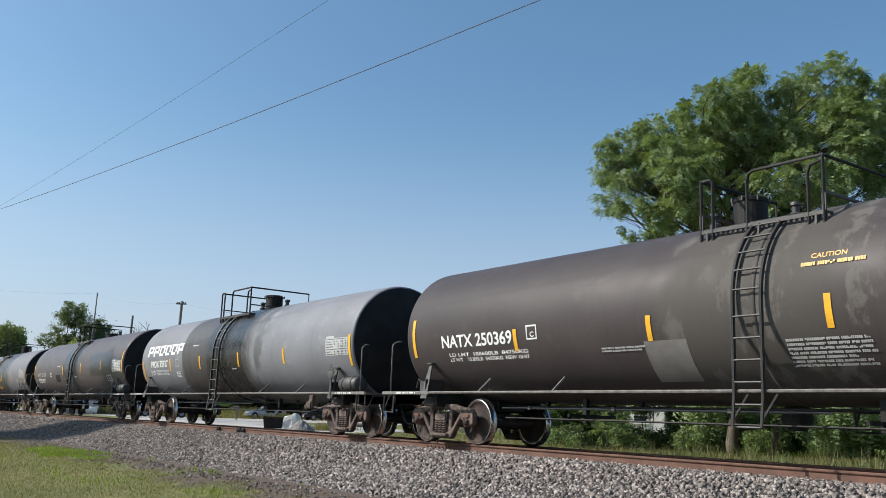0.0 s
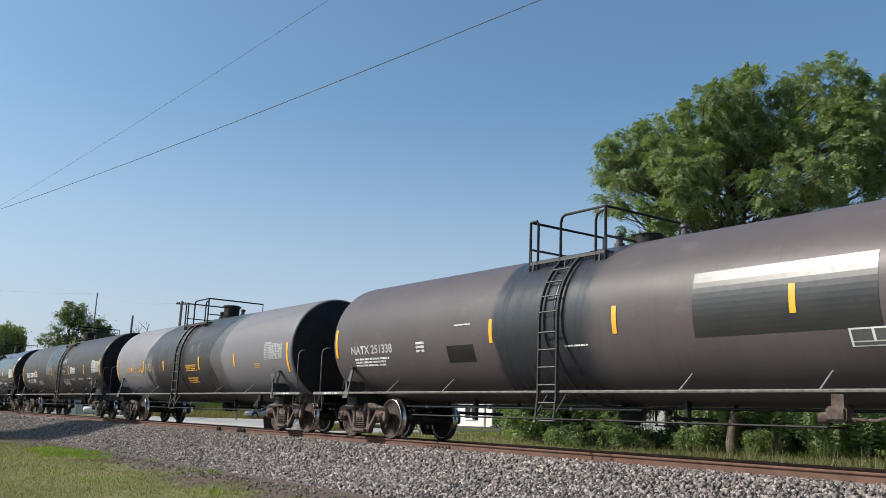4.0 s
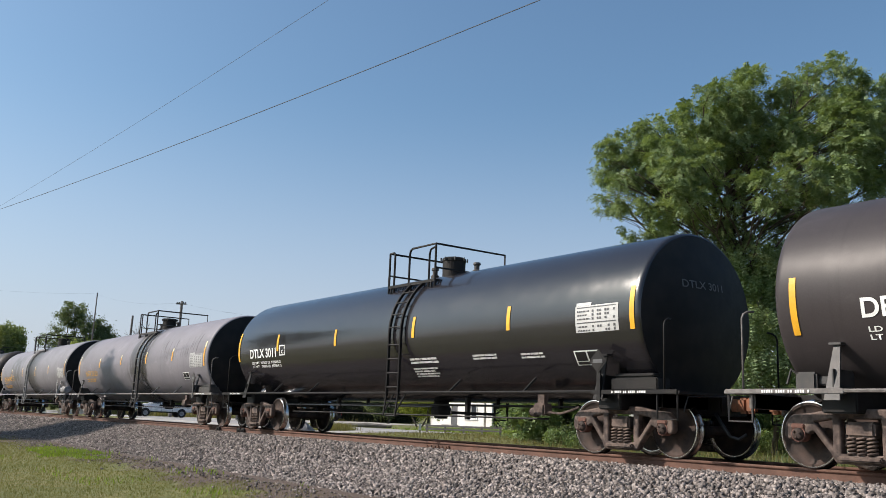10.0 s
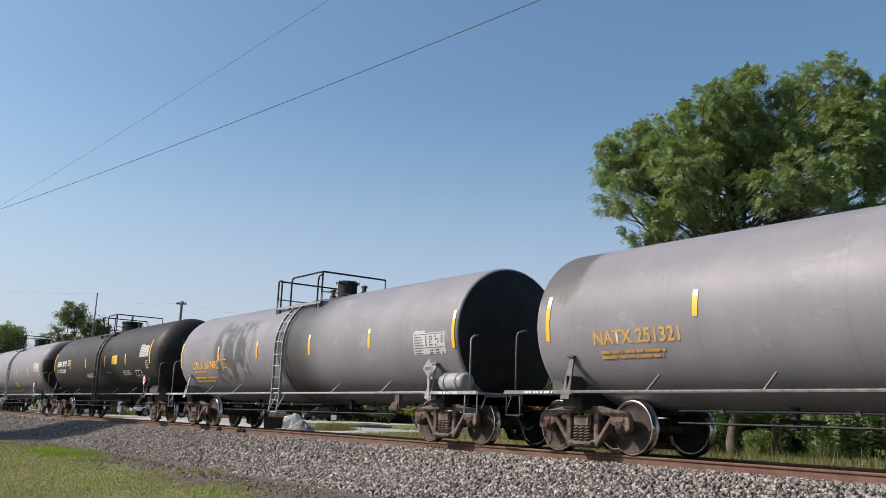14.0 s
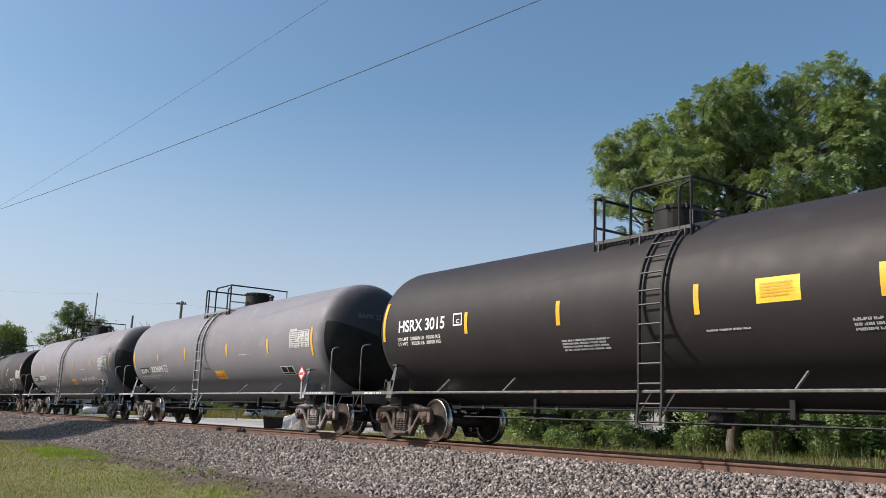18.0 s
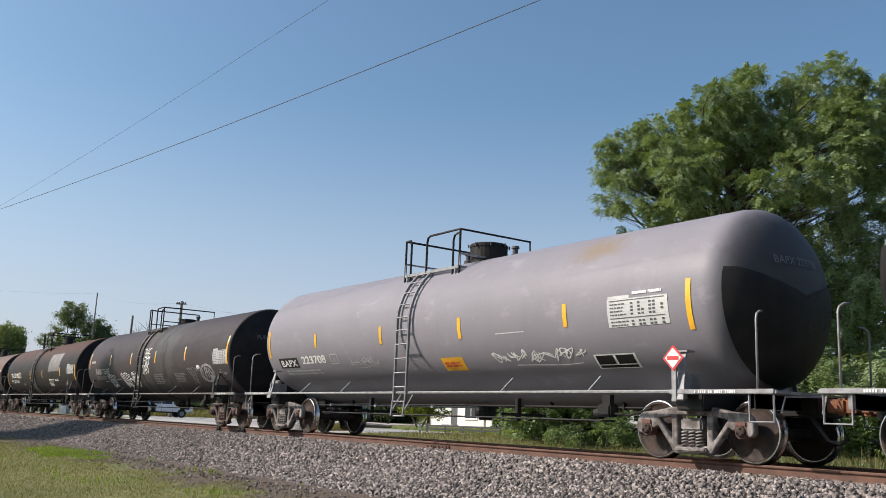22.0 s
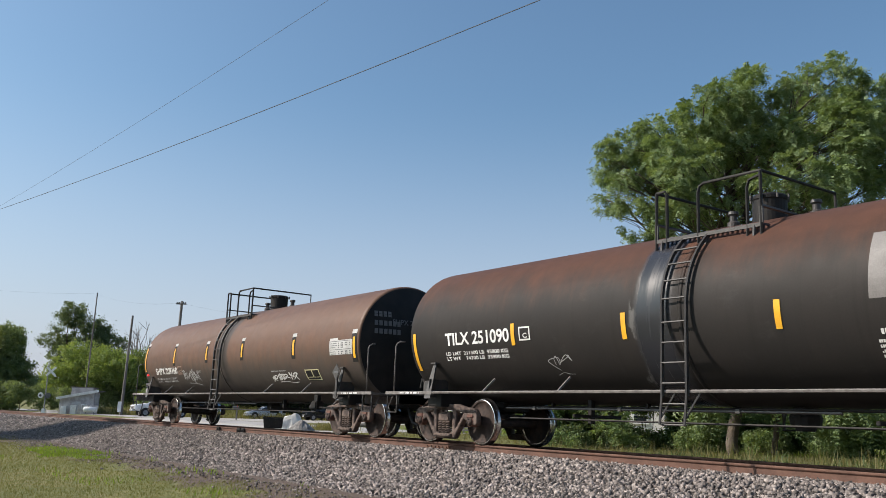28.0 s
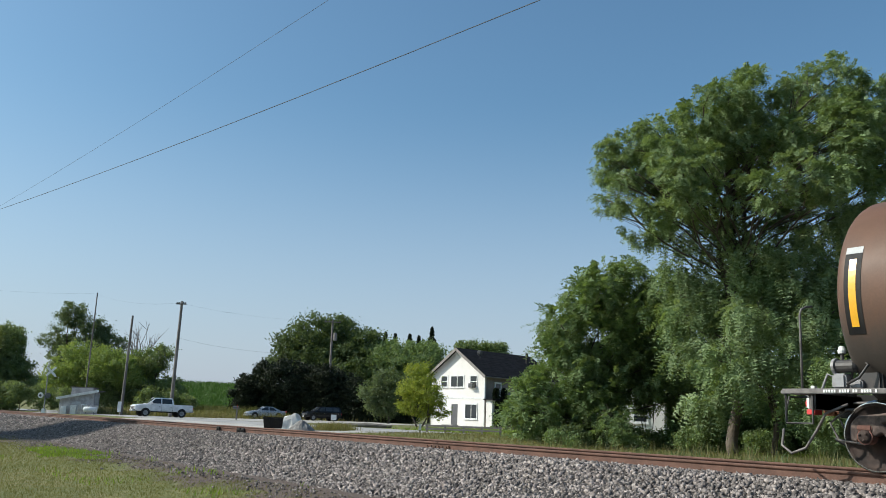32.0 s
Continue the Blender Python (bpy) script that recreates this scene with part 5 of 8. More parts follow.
strips("A", [(-7.65, 10, -22), (-4.3, -5, -21), (-1.04, -4, -20), (2.04, -1, -19), (4.9, 0, -18), (7.7, 10, -22)], tip=False)
marks("A", "NATX 250369", -6.64, -4.39, -10.5)
plate_box(CARS["A"][0], AXIS["A"], -3.97, -13.5, -3.68, -3, WHITE_MARK, BLACK)
weights("A", ["LD LMT  188600LB  84750KG", "LT WT    75200LB  34550KG  NEW 10-97"], -6.45, -4.0, -21.5)
small_print("A", [(-2.14, -26, -1.1, -22, 2), (1.33, -41, 2.6, -23, 7)], FADED_MARK)
lettering(CARS["A"][0], AXIS["A"], "caution_lettering", "CAUTION", 1.78, 2.3, 20.5, 0.075, ORANGE_MARK, "worn yellow caution lettering")
small_print("A", [(1.65, 14, 2.65, 17.5, 1)], ORANGE_MARK)
painted_square("A", -1.2, -50, -0.35, -20, PATCH_GREY, "faded grey repaint square")

strips("B", [(-7.67, -3, -32), (-4.78, -2, -19), (-1.98, -2, -19), (1.14, -2, -19), (4.2, -2, -19), (7.82, 5, -25)], tip=False)
# company name: a row of plain white block shapes
LOGO = [(0.0, 0.62), (0.62, 0.62), (1.24, 0.62), (1.86, 0.62), (2.48, 0.62), (3.10, 0.58)]
for x, w in LOGO:
    y0, y1, u = arc_m(3.0), arc_m(18.0), -7.22 + x
    q = [(u, y1 - 0.085, u + w - 0.08, y1), (u, y0, u + 0.14, y1 - 0.086), (u + w - 0.22, y0 + 0.1, u + w - 0.08, y1 - 0.086), (u + 0.141, y0 + (0.12 if x in (0.0, 0.62, 3.10) else 0.0), u + w - 0.221, y0 + (0.2 if x in (0.0, 0.62, 3.10) else 0.085))]
    hang("company_block", bent(patch_mesh("company_block", q), AXIS["B"], 0.012), WHITE_MARK, CARS["B"][0], None, "bold white company block shape")
marks("B", "PROX 75937", -6.83, -5.03, -8.5, 0.24)
weights("B", ["LD LMT  230200 LB  93 350 KG", "LT WT    75800 LB  34 400 KG"], -6.9, -5.03, -18.5)
plate_box(CARS["B"][0], AXIS["B"], -4.25, -14, -3.93, -3, FADED_MARK, BLACK)
small_print("B", [(-4.25, -29, -3.82, -20, 4), (0.62, -22, 1.0, -20.5, 1), (-2.7, 11, -2.1, 13, 1)], WHITE_MARK)
panel("B", 6.62, -14, 7.74, 3, FADED_MARK)

strips("C", [(7.84, 18, -16), (4.82, 7, -9), (1.53, 5, -13), (-1.72, 5, -13), (-7.77, 10, -17)], tip=False)
marks("C", "NATX 251338", -7.08, -5.27, -11, 0.2, FADED_MARK)
painted_square("C", 3.13, -19, 6.03, 20, PATCH_BLACK, "black repainted square")
painted_square("C", 6.4, -24, 7.7, 8, PATCH_BLACK, "black repainted square behind the data panel")
panel("C", 6.48, -14, 7.66, 3)
boxed_panel(CARS["C"][0], AXIS["C"], 5.56, -29, 6.21, -19, WHITE_MARK, GREY_MARK)
small_print("C", [(-6.95, -27, -5.3, -18, 3), (-4.3, -17, -3.95, -7, 3), (-2.9, 2, -2.3, 4, 1), (0.3, -20, 0.95, -18, 1)], WHITE_MARK)
painted_square("C", -3.2, -27, -2.3, -13, BLACK, "small black notice")

strips("D", [(-4.42, 0, -16), (4.12, -1, -17), (1.21, -1, -18), (-2.22, -2, -16), (7.72, 6, -26), (-7.7, 6, -26)], tip=False)
marks("D", "NATX 251346", -6.49, -4.52, -12.5, 0.22, FADED_ORANGE)
panel("D", 6.25, -11, 7.4, 6, SPRAY, GREY_MARK, 9)
plate_box(CARS["D"][0], AXIS["D"], -3.85, -15, -3.55, -5, FADED_ORANGE, PATCH_GREY)
small_print("D", [(-6.35, -26, -4.7, -20, 2)], FADED_PRINT)
small_print("D", [(0.02, -19, 1.0, -10, 4), (0.0, -36, 1.0, -27, 3), (5.57, -20, 6.0, -14, 3)], ORANGE_MARK)

strips("E", [(-7.66, 9, -22), (-4.47, -1, -14), (-0.98, 0, -14), (2.42, 1, -15), (5.13, 1, -15), (7.72, 9, -20)], tip=False)
marks("E", "DBUX 250102", -6.71, -4.6, -10)
plate_box(CARS["E"][0], AXIS["E"], -4.40, -14, -4.1, -5, WHITE_MARK, BLACK)
panel("E", 6.4, -14, 7.6, 5, FADED_MARK)
panel("E", 2.79, -13, 3.61, -3, PANEL_WHITE, GREY_MARK, 3)
boxed_panel(CARS["E"][0], AXIS["E"], 5.56, -34, 6.18, -23, WHITE_MARK, BLACK)
weights("E", ["LD LMT  218900 LB   95650 KG", "LT WT    75100 LB   34050 KG"], -6.66, -4.6, -21)
small_print("E", [(-3.9, -32, -2.7, -23, 4), (1.3, -36, 2.5, -23, 5), (2.76, -26, 3.6, -22, 2), (4.15, -26, 4.95, -22, 2)], FADED_MARK)
scrawl(CARS["E"][0], AXIS["E"], 1.25, 0, 1.95, 19, 5, 4, 0.022, FADED_MARK, "thin pale scribble")
scrawl(CARS["E"][0], AXIS["E"], 1.25, -14, 1.8, -4, 6, 4, 0.022, FADED_MARK, "thin pale scribble")

strips("F", [(-7.85, 19, -15), (-5.24, 12, -6), (-1.99, 10, -6), (1.47, 13, -5), (4.69, 12, -6), (7.8, 16, -12)], tip=False)
marks("F", "DTLX 3011", -7.06, -5.36, -7)
weights("F", ["LD LMT  207200 LB  93950 KG", "LT WT    78800 LB  35750 KG"], -6.98, -5.13, -17.5)
plate_box(CARS["F"][0], AXIS["F"], -5.12, -11, -4.79, 0, WHITE_MARK, BLACK)
panel("F", 6.5, -12, 7.5, 6)
boxed_panel(CARS["F"][0], AXIS["F"], 6.33, -35, 6.95, -24, WHITE_MARK, BLACK)
small_print("F", [(1.23, -28, 2.3, -22, 2), (1.25, -41, 2.2, -31, 4), (3.48, -27, 4.3, -22, 2), (4.94, -28, 5.65, -23, 2)], WHITE_MARK)

strips("G", [(-7.63, 20, -12), (-4.37, 13, -3), (-1.34, 14, -1), (1.81, 14, -3), (4.68, 15, -2), (7.7, 20, -12)])
marks("G", "NATX 251321", -6.52, -4.69, -12, 0.24, FADED_ORANGE)
small_print("G", [(-6.4, -27, -4.9, -20, 2)], FADED_ORANGE)
boxed_panel(CARS["G"][0], AXIS["G"], 5.68, -29, 6.22, -19, WHITE_MARK, BLACK)
panel("G", 6.4, -13, 7.55, 4, FADED_MARK, GREY_MARK, 8)

strips("H", [(7.84, 17, -14), (4.53, 9, -9), (1.53, 10, -11), (-1.71, 9, -10), (-7.84, 18, -16), (-4.58, 8, -10)])
marks("H", "UTLX 667492", -6.8, -4.63, -14, 0.26, ORANGE_MARK)
small_print("H", [(-6.83, -24, -5.6, -21, 1), (-6.83, -37, -4.9, -28, 2)], ORANGE_MARK)
plate_box(CARS["H"][0], AXIS["H"], -4.28, -19, -3.95, -8, ORANGE_MARK, BLACK)
panel("H", 6.38, -18, 7.55, 0, FADED_MARK, GREY_MARK, 8)

strips("I", [(-7.52, 23, -12), (-4.45, 6, -11), (-1.76, 6, -11), (1.27, 6, -12), (4.17, 6, -11), (7.14, 23, -12)], tip=False)
marks("I", "HSRX 3015", -6.92, -5.18, 0)
weights("I", ["LD LMT  210800 LB  95600 KG", "LT WT    75200 LB  38100 KG"], -6.97, -5.36, -11)
plate_box(CARS["I"][0], AXIS["I"], -4.88, -4, -4.58, 6, WHITE_MARK, BLACK)
panel("I", 5.94, -2, 6.97, 15)
painted_square("I", 2.31, -9, 3.01, 5, YELLOW_PANEL, "yellow notice panel")
small_print("I", [(2.38, -6, 2.94, 2.5, 5)], ORANGE_PANEL)
boxed_panel(CARS["I"][0], AXIS["I"], 5.3, -33, 5.99, -21, WHITE_MARK, BLACK)
small_print("I", [(-1.75, -30, -0.5, -21, 4), (1.38, -23, 2.2, -21, 1), (3.69, -28, 4.8, -20, 3), (6.66, -20, 7.0, -7, 5)], FADED_MARK)

strips("J", [(-7.40, 3, -22), (-4.72, -3, -13), (-1.94, 1, -14), (1.68, 1, -15), (4.63, 1, -16), (7.3, 8, -22)], tip=False)
painted_square("J", -6.9, -31.5, -5.85, -21, BLACK, "black box behind the reporting mark")
marks("J", "BAPX", -6.82, -5.93, -26.5, 0.19)
marks("J", "223695", -5.62, -4.34, -24.5, 0.22)
plate_box(CARS["J"][0], AXIS["J"], -4.2, -29, -3.87, -19, WHITE_MARK, BLACK)
small_print("J", [(-6.9, -40, -4.7, -33, 2)], FADED_MARK)
panel("J", 6.0, -12, 7.16, 6, PANEL_WHITE, GREY_MARK, 8)
painted_square("J", 0.34, -45, 1.1, -32, ORANGE_PANEL, "orange notice panel")
small_print("J", [(0.42, -41.5, 1.02, -35.5, 2)], RED_MARK)
small_print("J", [(2.56, -14.6, 3.46, -13.6, 1)], WHITE_MARK)
boxed_panel(CARS["J"][0], AXIS["J"], 5.14, -42, 5.9, -31, WHITE_MARK, BLACK)

strips("K", [(-7.44, 8, -21), (-4.71, 0, -14), (-1.56, 0, -16), (1.46, 0, -17), (4.56, 1, -15), (7.28, 8, -23)], tip=False)
painted_square("K", -7.0, -34, -5.9, -22.5, BLACK, "black box behind the reporting mark")
marks("K", "BAPX", -6.9, -5.98, -28.5, 0.19)
marks("K", "223708", -5.65, -4.35, -26, 0.22)
plate_box(CARS["K"][0], AXIS["K"], -4.1, -32, -3.72, -21, FADED_MARK, BLACK)
small_print("K", [(-6.82, -43, -4.71, -36, 2)], FADED_MARK)
painted_square("K", 0.58, -45, 1.32, -32, ORANGE_PANEL, "orange notice panel")
small_print("K", [(0.66, -41.5, 1.24, -35.5, 2)], RED_MARK)
panel("K", 5.59, -18, 6.88, 0, PANEL_WHITE, GREY_MARK, 8)
boxed_panel(CARS["K"][0], AXIS["K"], 5.0, -48, 5.95, -36, WHITE_MARK, BLACK)
scrawl(CARS["K"][0], AXIS["K"], 2.3, -42, 4.8, -28, 21, 12, 0.022, WHITE_MARK, "white scribbled spray paint")
scrawl(CARS["K"][0], AXIS["K"], -3.3, -37, -1.9, -27, 22, 8, 0.016, FADED_MARK, "faint pale scribble")
small_print("K", [(2.6, -16, 3.5, -15, 1), (6.15, 1.5, 6.8, 4.5, 1)], WHITE_MARK)

strips("L", [(-7.62, 20, -7), (-4.55, 13, -4), (-1.77, 12, -5), (1.12, 11, -6), (4.19, 12, -6), (7.82, 20, -15)])
marks("L", "FURX 125685", -6.66, -4.67, -13, 0.24, SPRAY)
small_print("L", [(-6.6, -27, -5.0, -20, 2), (0.78, -38, 1.87, -22, 6), (3.04, -36, 4.1, -22, 6), (5.15, -21, 5.5, -18, 2)], GREY_SPRAY)
painted_square("L", -7.35, 2, -6.75, 5.5, SPRAY, "faded pale bar")
panel("L", 6.68, -14, 7.76, 3, FADED_MARK, GREY_MARK, 8)
L_CAR, L_AXIS = CARS["L"][0], AXIS["L"]
fan_tag(L_CAR, L_AXIS, -5.05, -42, -3.85, -19, 31, 5, 0.036, WHITE_MARK, "white fan-shaped spray paint")
fan_tag(L_CAR, L_AXIS, -3.2, -43, -1.95, -18, 32, 5, 0.036, WHITE_MARK, "white fan-shaped spray paint")
ring_mark(L_CAR, L_AXIS, -2.3, -41, -1.75, -27, 0.03, WHITE_MARK, "white sprayed ring")
letter_tag(L_CAR, L_AXIS, -1.8, -42, -0.95, -18, 39, 3, 0.032, WHITE_MARK, "white spray paint in short rows")
for u0, u1, a in ((-5.6, -5.05, -31), (-3.85, -3.2, -28)):
    painted_square("L", u0, a, u1, a + 1.2, SPRAY, "thin sprayed line")
letter_tag(L_CAR, L_AXIS, -0.38, -20, 0.5, 14, 33, 3, 0.038, WHITE_MARK, "dense white spray paint in rows")
ring_mark(L_CAR, L_AXIS, 5.5, -37, 6.6, -13, 0.03, SPRAY, "pale ringed spray paint")
letter_tag(L_CAR, L_AXIS, 5.68, -31, 6.42, -18, 34, 1, 0.034, SPRAY, "pale lettering inside a sprayed ring")
fan_tag(L_CAR, L_AXIS, 4.3, -30, 5.25, -16, 35, 4, 0.022, GREY_SPRAY, "thin faded scribble")
letter_tag(L_CAR, L_AXIS, 4.65, -38, 5.05, -31, 45, 1, 0.022, GREY_SPRAY, "thin faded scribble")
letter_tag(L_CAR, L_AXIS, 5.22, -17.5, 5.48, -14.5, 47, 1, 0.03, WHITE_MARK, "small white sprayed tag")
scrawl(L_CAR, L_AXIS, 7.1, -34, 7.6, -19, 46, 2, 0.016, GREY_SPRAY, "thin faded scribble")

strips("M", [(-7.76, -1, -33), (-4.49, 0, -16), (-1.7, 0, -17), (1.15, -1, -17), (4.95, 2, -16), (7.75, 4, -24)], tip=False)
marks("M", "TILX 251090", -6.64, -4.6, -8)
plate_box(CARS["M"][0], AXIS["M"], -4.31, -13, -4.0, -3, WHITE_MARK, BLACK)
weights("M", ["LD LMT  211300 LB  95800 KG", "LT WT    74700 LB  33900 KG"], -6.68, -4.7, -19.5)
small_print("M", [(2.56, -24, 3.6, -19, 1), (2.5, -36, 3.4, -25, 4), (3.75, -25, 4.6, -20, 2)], WHITE_MARK)
painted_square("M", 2.47, -5, 4.78, 31, PATCH_GREY, "grey repainted square")
panel("M", 6.3, -12, 7.5, 4, FADED_MARK)
scrawl(CARS["M"][0], AXIS["M"], -3.7, -40, -3.1, -22, 41, 2, 0.014, FADED_MARK, "thin pale scribble")

strips("N", [(-7.72, 18, -17), (7.76, 4, -16)], tip=False, backing=True)
strips("N", [(-4.67, 13, -7), (-1.68, 10.6, -6.3), (1.14, 9.2, -6.5), (4.54, 7, -9)], tip=False, backing=True)
marks("N", "SHPX 209160", -6.62, -4.42, -17.5, 0.235)
weights("N", ["LD LMT  211100 LB  95750 KG", "LT WT    74800 LB  34000 KG"], -6.68, -4.67, -28.5, FADED_MARK)
plate_box(CARS["N"][0], AXIS["N"], -4.34, -23, -3.97, -12, DULL_PINK, BLACK)
panel("N", 6.55, -12, 7.67, 2, PANEL_WHITE, GREY_MARK, 7)
boxed_panel(CARS["N"][0], AXIS["N"], 5.01, -37, 5.78, -25, PALE_TIP, BLACK)
scrawl(CARS["N"][0], AXIS["N"], -4.0, -38, -2.5, -15, 51, 6, 0.03, FADED_MARK, "pale looped spray paint")
scrawl(CARS["N"][0], AXIS["N"], 2.9, -39, 4.5, -27, 52, 6, 0.03, WHITE_MARK, "white jagged spray paint")
small_print("N", [(-2.64, -22, -2.2, -19, 2), (3.0, -26, 4.0, -24, 1)], FADED_MARK)

HEAD_INK = plain("dull_stencil", (0.13, 0.13, 0.135), 0.7)
for key, words in (("E", "DBUX 250102"), ("F", "DTLX 3011"), ("I", "HSRX 3015"), ("J", "BAPX 223695"), ("K", "BAPX 223708"), ("L", "FURX 125685"), ("C", "NATX 251338"), ("N", "SHPX 209160"), ("M", "TILX 251090")):
    head_words(CARS[key][0], AXIS[key], words, key in "IJK", HEAD_INK)

# faded block print on the front end of the last car
rows_v, rows_f = [], []
for row, (z0, n) in enumerate(((0.62, 4), (0.40, 6), (0.20, 6))):
    for k in range(n):
        y0 = -1.08 + 0.115 * k
        for q in (0, 1):
            b = len(rows_v)
            for y, z in ((y0, z0), (y0 + 0.085, z0), (y0 + 0.085, z0 + 0.16), (y0, z0 + 0.16)):
                zz = z * 0.5 + (z0 + 0.09 * q) * 0.5 if row else z0 + (0.07 if q else 0.0) + (z - z0) * 0.4
                r = math.hypot(y, zz)
                rows_v.append((float(np.interp(r, [h[0] for h in HEAD_FLAT[::-1]], [h[1] for h in HEAD_FLAT[::-1]])) + 0.02, y, zz + AXIS["N"]))
            rows_f.append((b, b + 1, b + 2, b + 3))
tagged(hang("head_print", raw_mesh("head_print", rows_v, rows_f), HEAD_INK, CARS["N"][0], None, "faded bluish-white block print"), kind="stuff")

# tail of the last car: brake mast, red marker
tail = CARS["N"][0]
for dy, dz in ((-0.55, 0.0), (-0.75, -0.1)):
    part("brake_pipe", tube(bmesh.new(), [(-7.6, dy, 0.92 + dz), (-8.3, dy, 0.90 + dz), (-8.5, dy - 0.05, 0.72 + dz), (-8.35, dy - 0.1, 0.5 + dz), (-8.0, dy - 0.1, 0.46 + dz), (-7.8, dy, 0.62 + dz)], 0.018, 6), WORN_TRIM, tail, "looped grey brake pipe", None, True)
valve = part("valve_body", box(box(bmesh.new(), -8.22, -8.02, -1.2, -0.98, 1.06, 1.26, 0.025), -8.0, -7.82, -1.16, -1.0, 1.06, 1.18, 0.02), GREY_TRIM, tail, "pale grey brake valve on the end platform")
part("valve_cylinder", lathe(bmesh.new(), [(-0.16, 0.0), (-0.16, 0.07), (-0.13, 0.085), (0.12, 0.085), (0.15, 0.06), (0.19, 0.0)], 14, "X"), DARK_TRIM, valve, "dark valve cylinder", pose(-8.05, -1.1, 1.36))
part("valve_flange", lathe(bmesh.new(), [(-0.02, 0.0), (-0.02, 0.11), (0.02, 0.11), (0.02, 0.0)], 12, "X"), GREY_TRIM, valve, "", pose(-8.2, -1.1, 1.36))
part("valve_stem", tube(bmesh.new(), [(-8.12, -1.08, 1.44), (-8.12, -1.08, 1.54)], 0.022, 6), DARK_TRIM, valve)
part("valve_cap", lathe(bmesh.new(), [(1.53, 0.0), (1.53, 0.05), (1.57, 0.055), (1.62, 0.035), (1.63, 0.0)], 12, "Z", (-8.12, -1.08, 0)), WHITE_MARK, valve, "white round cap")
for k, pts in enumerate(([(-8.0, -1.2, 1.12), (-7.8, -1.25, 1.2), (-7.7, -1.2, 1.36), (-7.82, -1.1, 1.44)], [(-8.22, -1.0, 1.2), (-8.36, -1.05, 1.26), (-8.4, -1.12, 1.06)], [(-7.9, -1.02, 1.18), (-7.74, -0.95, 1.5), (-7.66, -0.9, 1.62)])):
    part("valve_pipe", tube(bmesh.new(), pts, 0.018, 6), GREY_TRIM if k else DARK_TRIM, valve, "", None, True)
part("hanging_hose", tube(bmesh.new(), [(-8.0, -1.2, 0.86), (-8.3, -1.22, 0.74), (-8.45, -1.22, 0.5), (-8.62, -1.2, 0.28), (-8.85, -1.18, 0.2), (-9.02, -1.14, 0.3), (-9.08, -1.0, 0.52)], 0.018, 7), WORN_TRIM, tail, "pale hose hanging in a loop", None, True)
part("tail_lamp", box(bmesh.new(), -7.16, -7.04, -1.55, -1.49, 1.66, 1.73, 0.01), RED_LENS, tail, "small red tail lamp")
eot = part("tail_marker", box(box(bmesh.new(), -9.16, -9.02, -0.32, -0.12, 0.82, 1.06, 0.02), -9.12, -9.05, -0.26, -0.18, 1.06, 1.16, 0.01), WHITE_MARK, tail, "red and white end-of-train marker")
part("marker_lens", lathe(bmesh.new(), [(-9.2, 0.0), (-9.19, 0.06), (-9.15, 0.065), (-9.15, 0.0)], 16, "X", (0, -0.22, 0.9)), RED_LENS, eot, "round red marker lens")
part("marker_band", box(bmesh.new(), -9.15, -9.03, -0.33, -0.11, 0.74, 0.82, 0.01), RED_MARK, eot)

# ---- village: house, vehicles, poles, small things ----


def ground_at(a, b):
    p = site(a, b)
    return Vector((p.x, p.y, ground_z(p.x, p.y)))


def wall_with_openings(bm, length, height, openings, thick=0.18, gable=0.0):
    """An upright wall along X with rectangular holes (x0, x1, z0, z1); with a gable on top."""
    xs = sorted({0.0, length, *[o[0] for o in openings], *[o[1] for o in openings]})
    zs = sorted({0.0, height, *[o[2] for o in openings], *[o[3] for o in openings]})
    for xa, xb in zip(xs, xs[1:]):
        for za, zb in zip(zs, zs[1:]):
            mx, mz = (xa + xb) / 2, (za + zb) / 2
            if not any(o[0] < mx < o[1] and o[2] < mz < o[3] for o in openings):
                box(bm, xa, xb, 0, thick, za, zb)
    if gable:
        pts = [(0, height), (length, height), (length / 2, height + gable)]
        a = [bm.verts.new((x, 0, z)) for x, z in pts]
        b = [bm.verts.new((x, thick, z)) for x, z in pts]
        bm.faces.new(a)
        bm.faces.new(b[::-1])
        for k in range(3):
            bm.faces.new((a[k], b[k], b[(k + 1) % 3], a[(k + 1) % 3]))
    return bm


def window(parent, m, w, h, bars=1, curtain=False):
    """Frame, sill and panes, set in an opening whose lower left corner is at m."""
    f = 0.07
    bm = bmesh.new()
    for x0, x1, z0, z1 in ((-0.03, w + 0.03, -0.03, f), (-0.03, w + 0.03, h - f, h + 0.05), (-0.03, f, f, h - f), (w - f, w + 0.03, f, h - f)):
        box(bm, x0, x1, -0.05, 0.06, z0, z1)
    for k in range(1, bars + 1):
        x = w * k / (bars + 1)
        box(bm, x - 0.03, x + 0.03, -0.02, 0.05, f, h - f)
    if not bars:
        box(bm, f, w - f, -0.02, 0.05, h / 2 - 0.03, h / 2 + 0.03)
    win = part("window", bm, TRIM_WHITE, parent, "white framed window", m)
    part("pane", box(bmesh.new(), f, w - f, 0.01, 0.03, f, h - f), GLASS, win, "dark glass pane")
    part("window_sill", box(bmesh.new(), -0.06, w + 0.06, -0.10, 0.0, -0.08, -0.031), TRIM_WHITE, win)
    return win


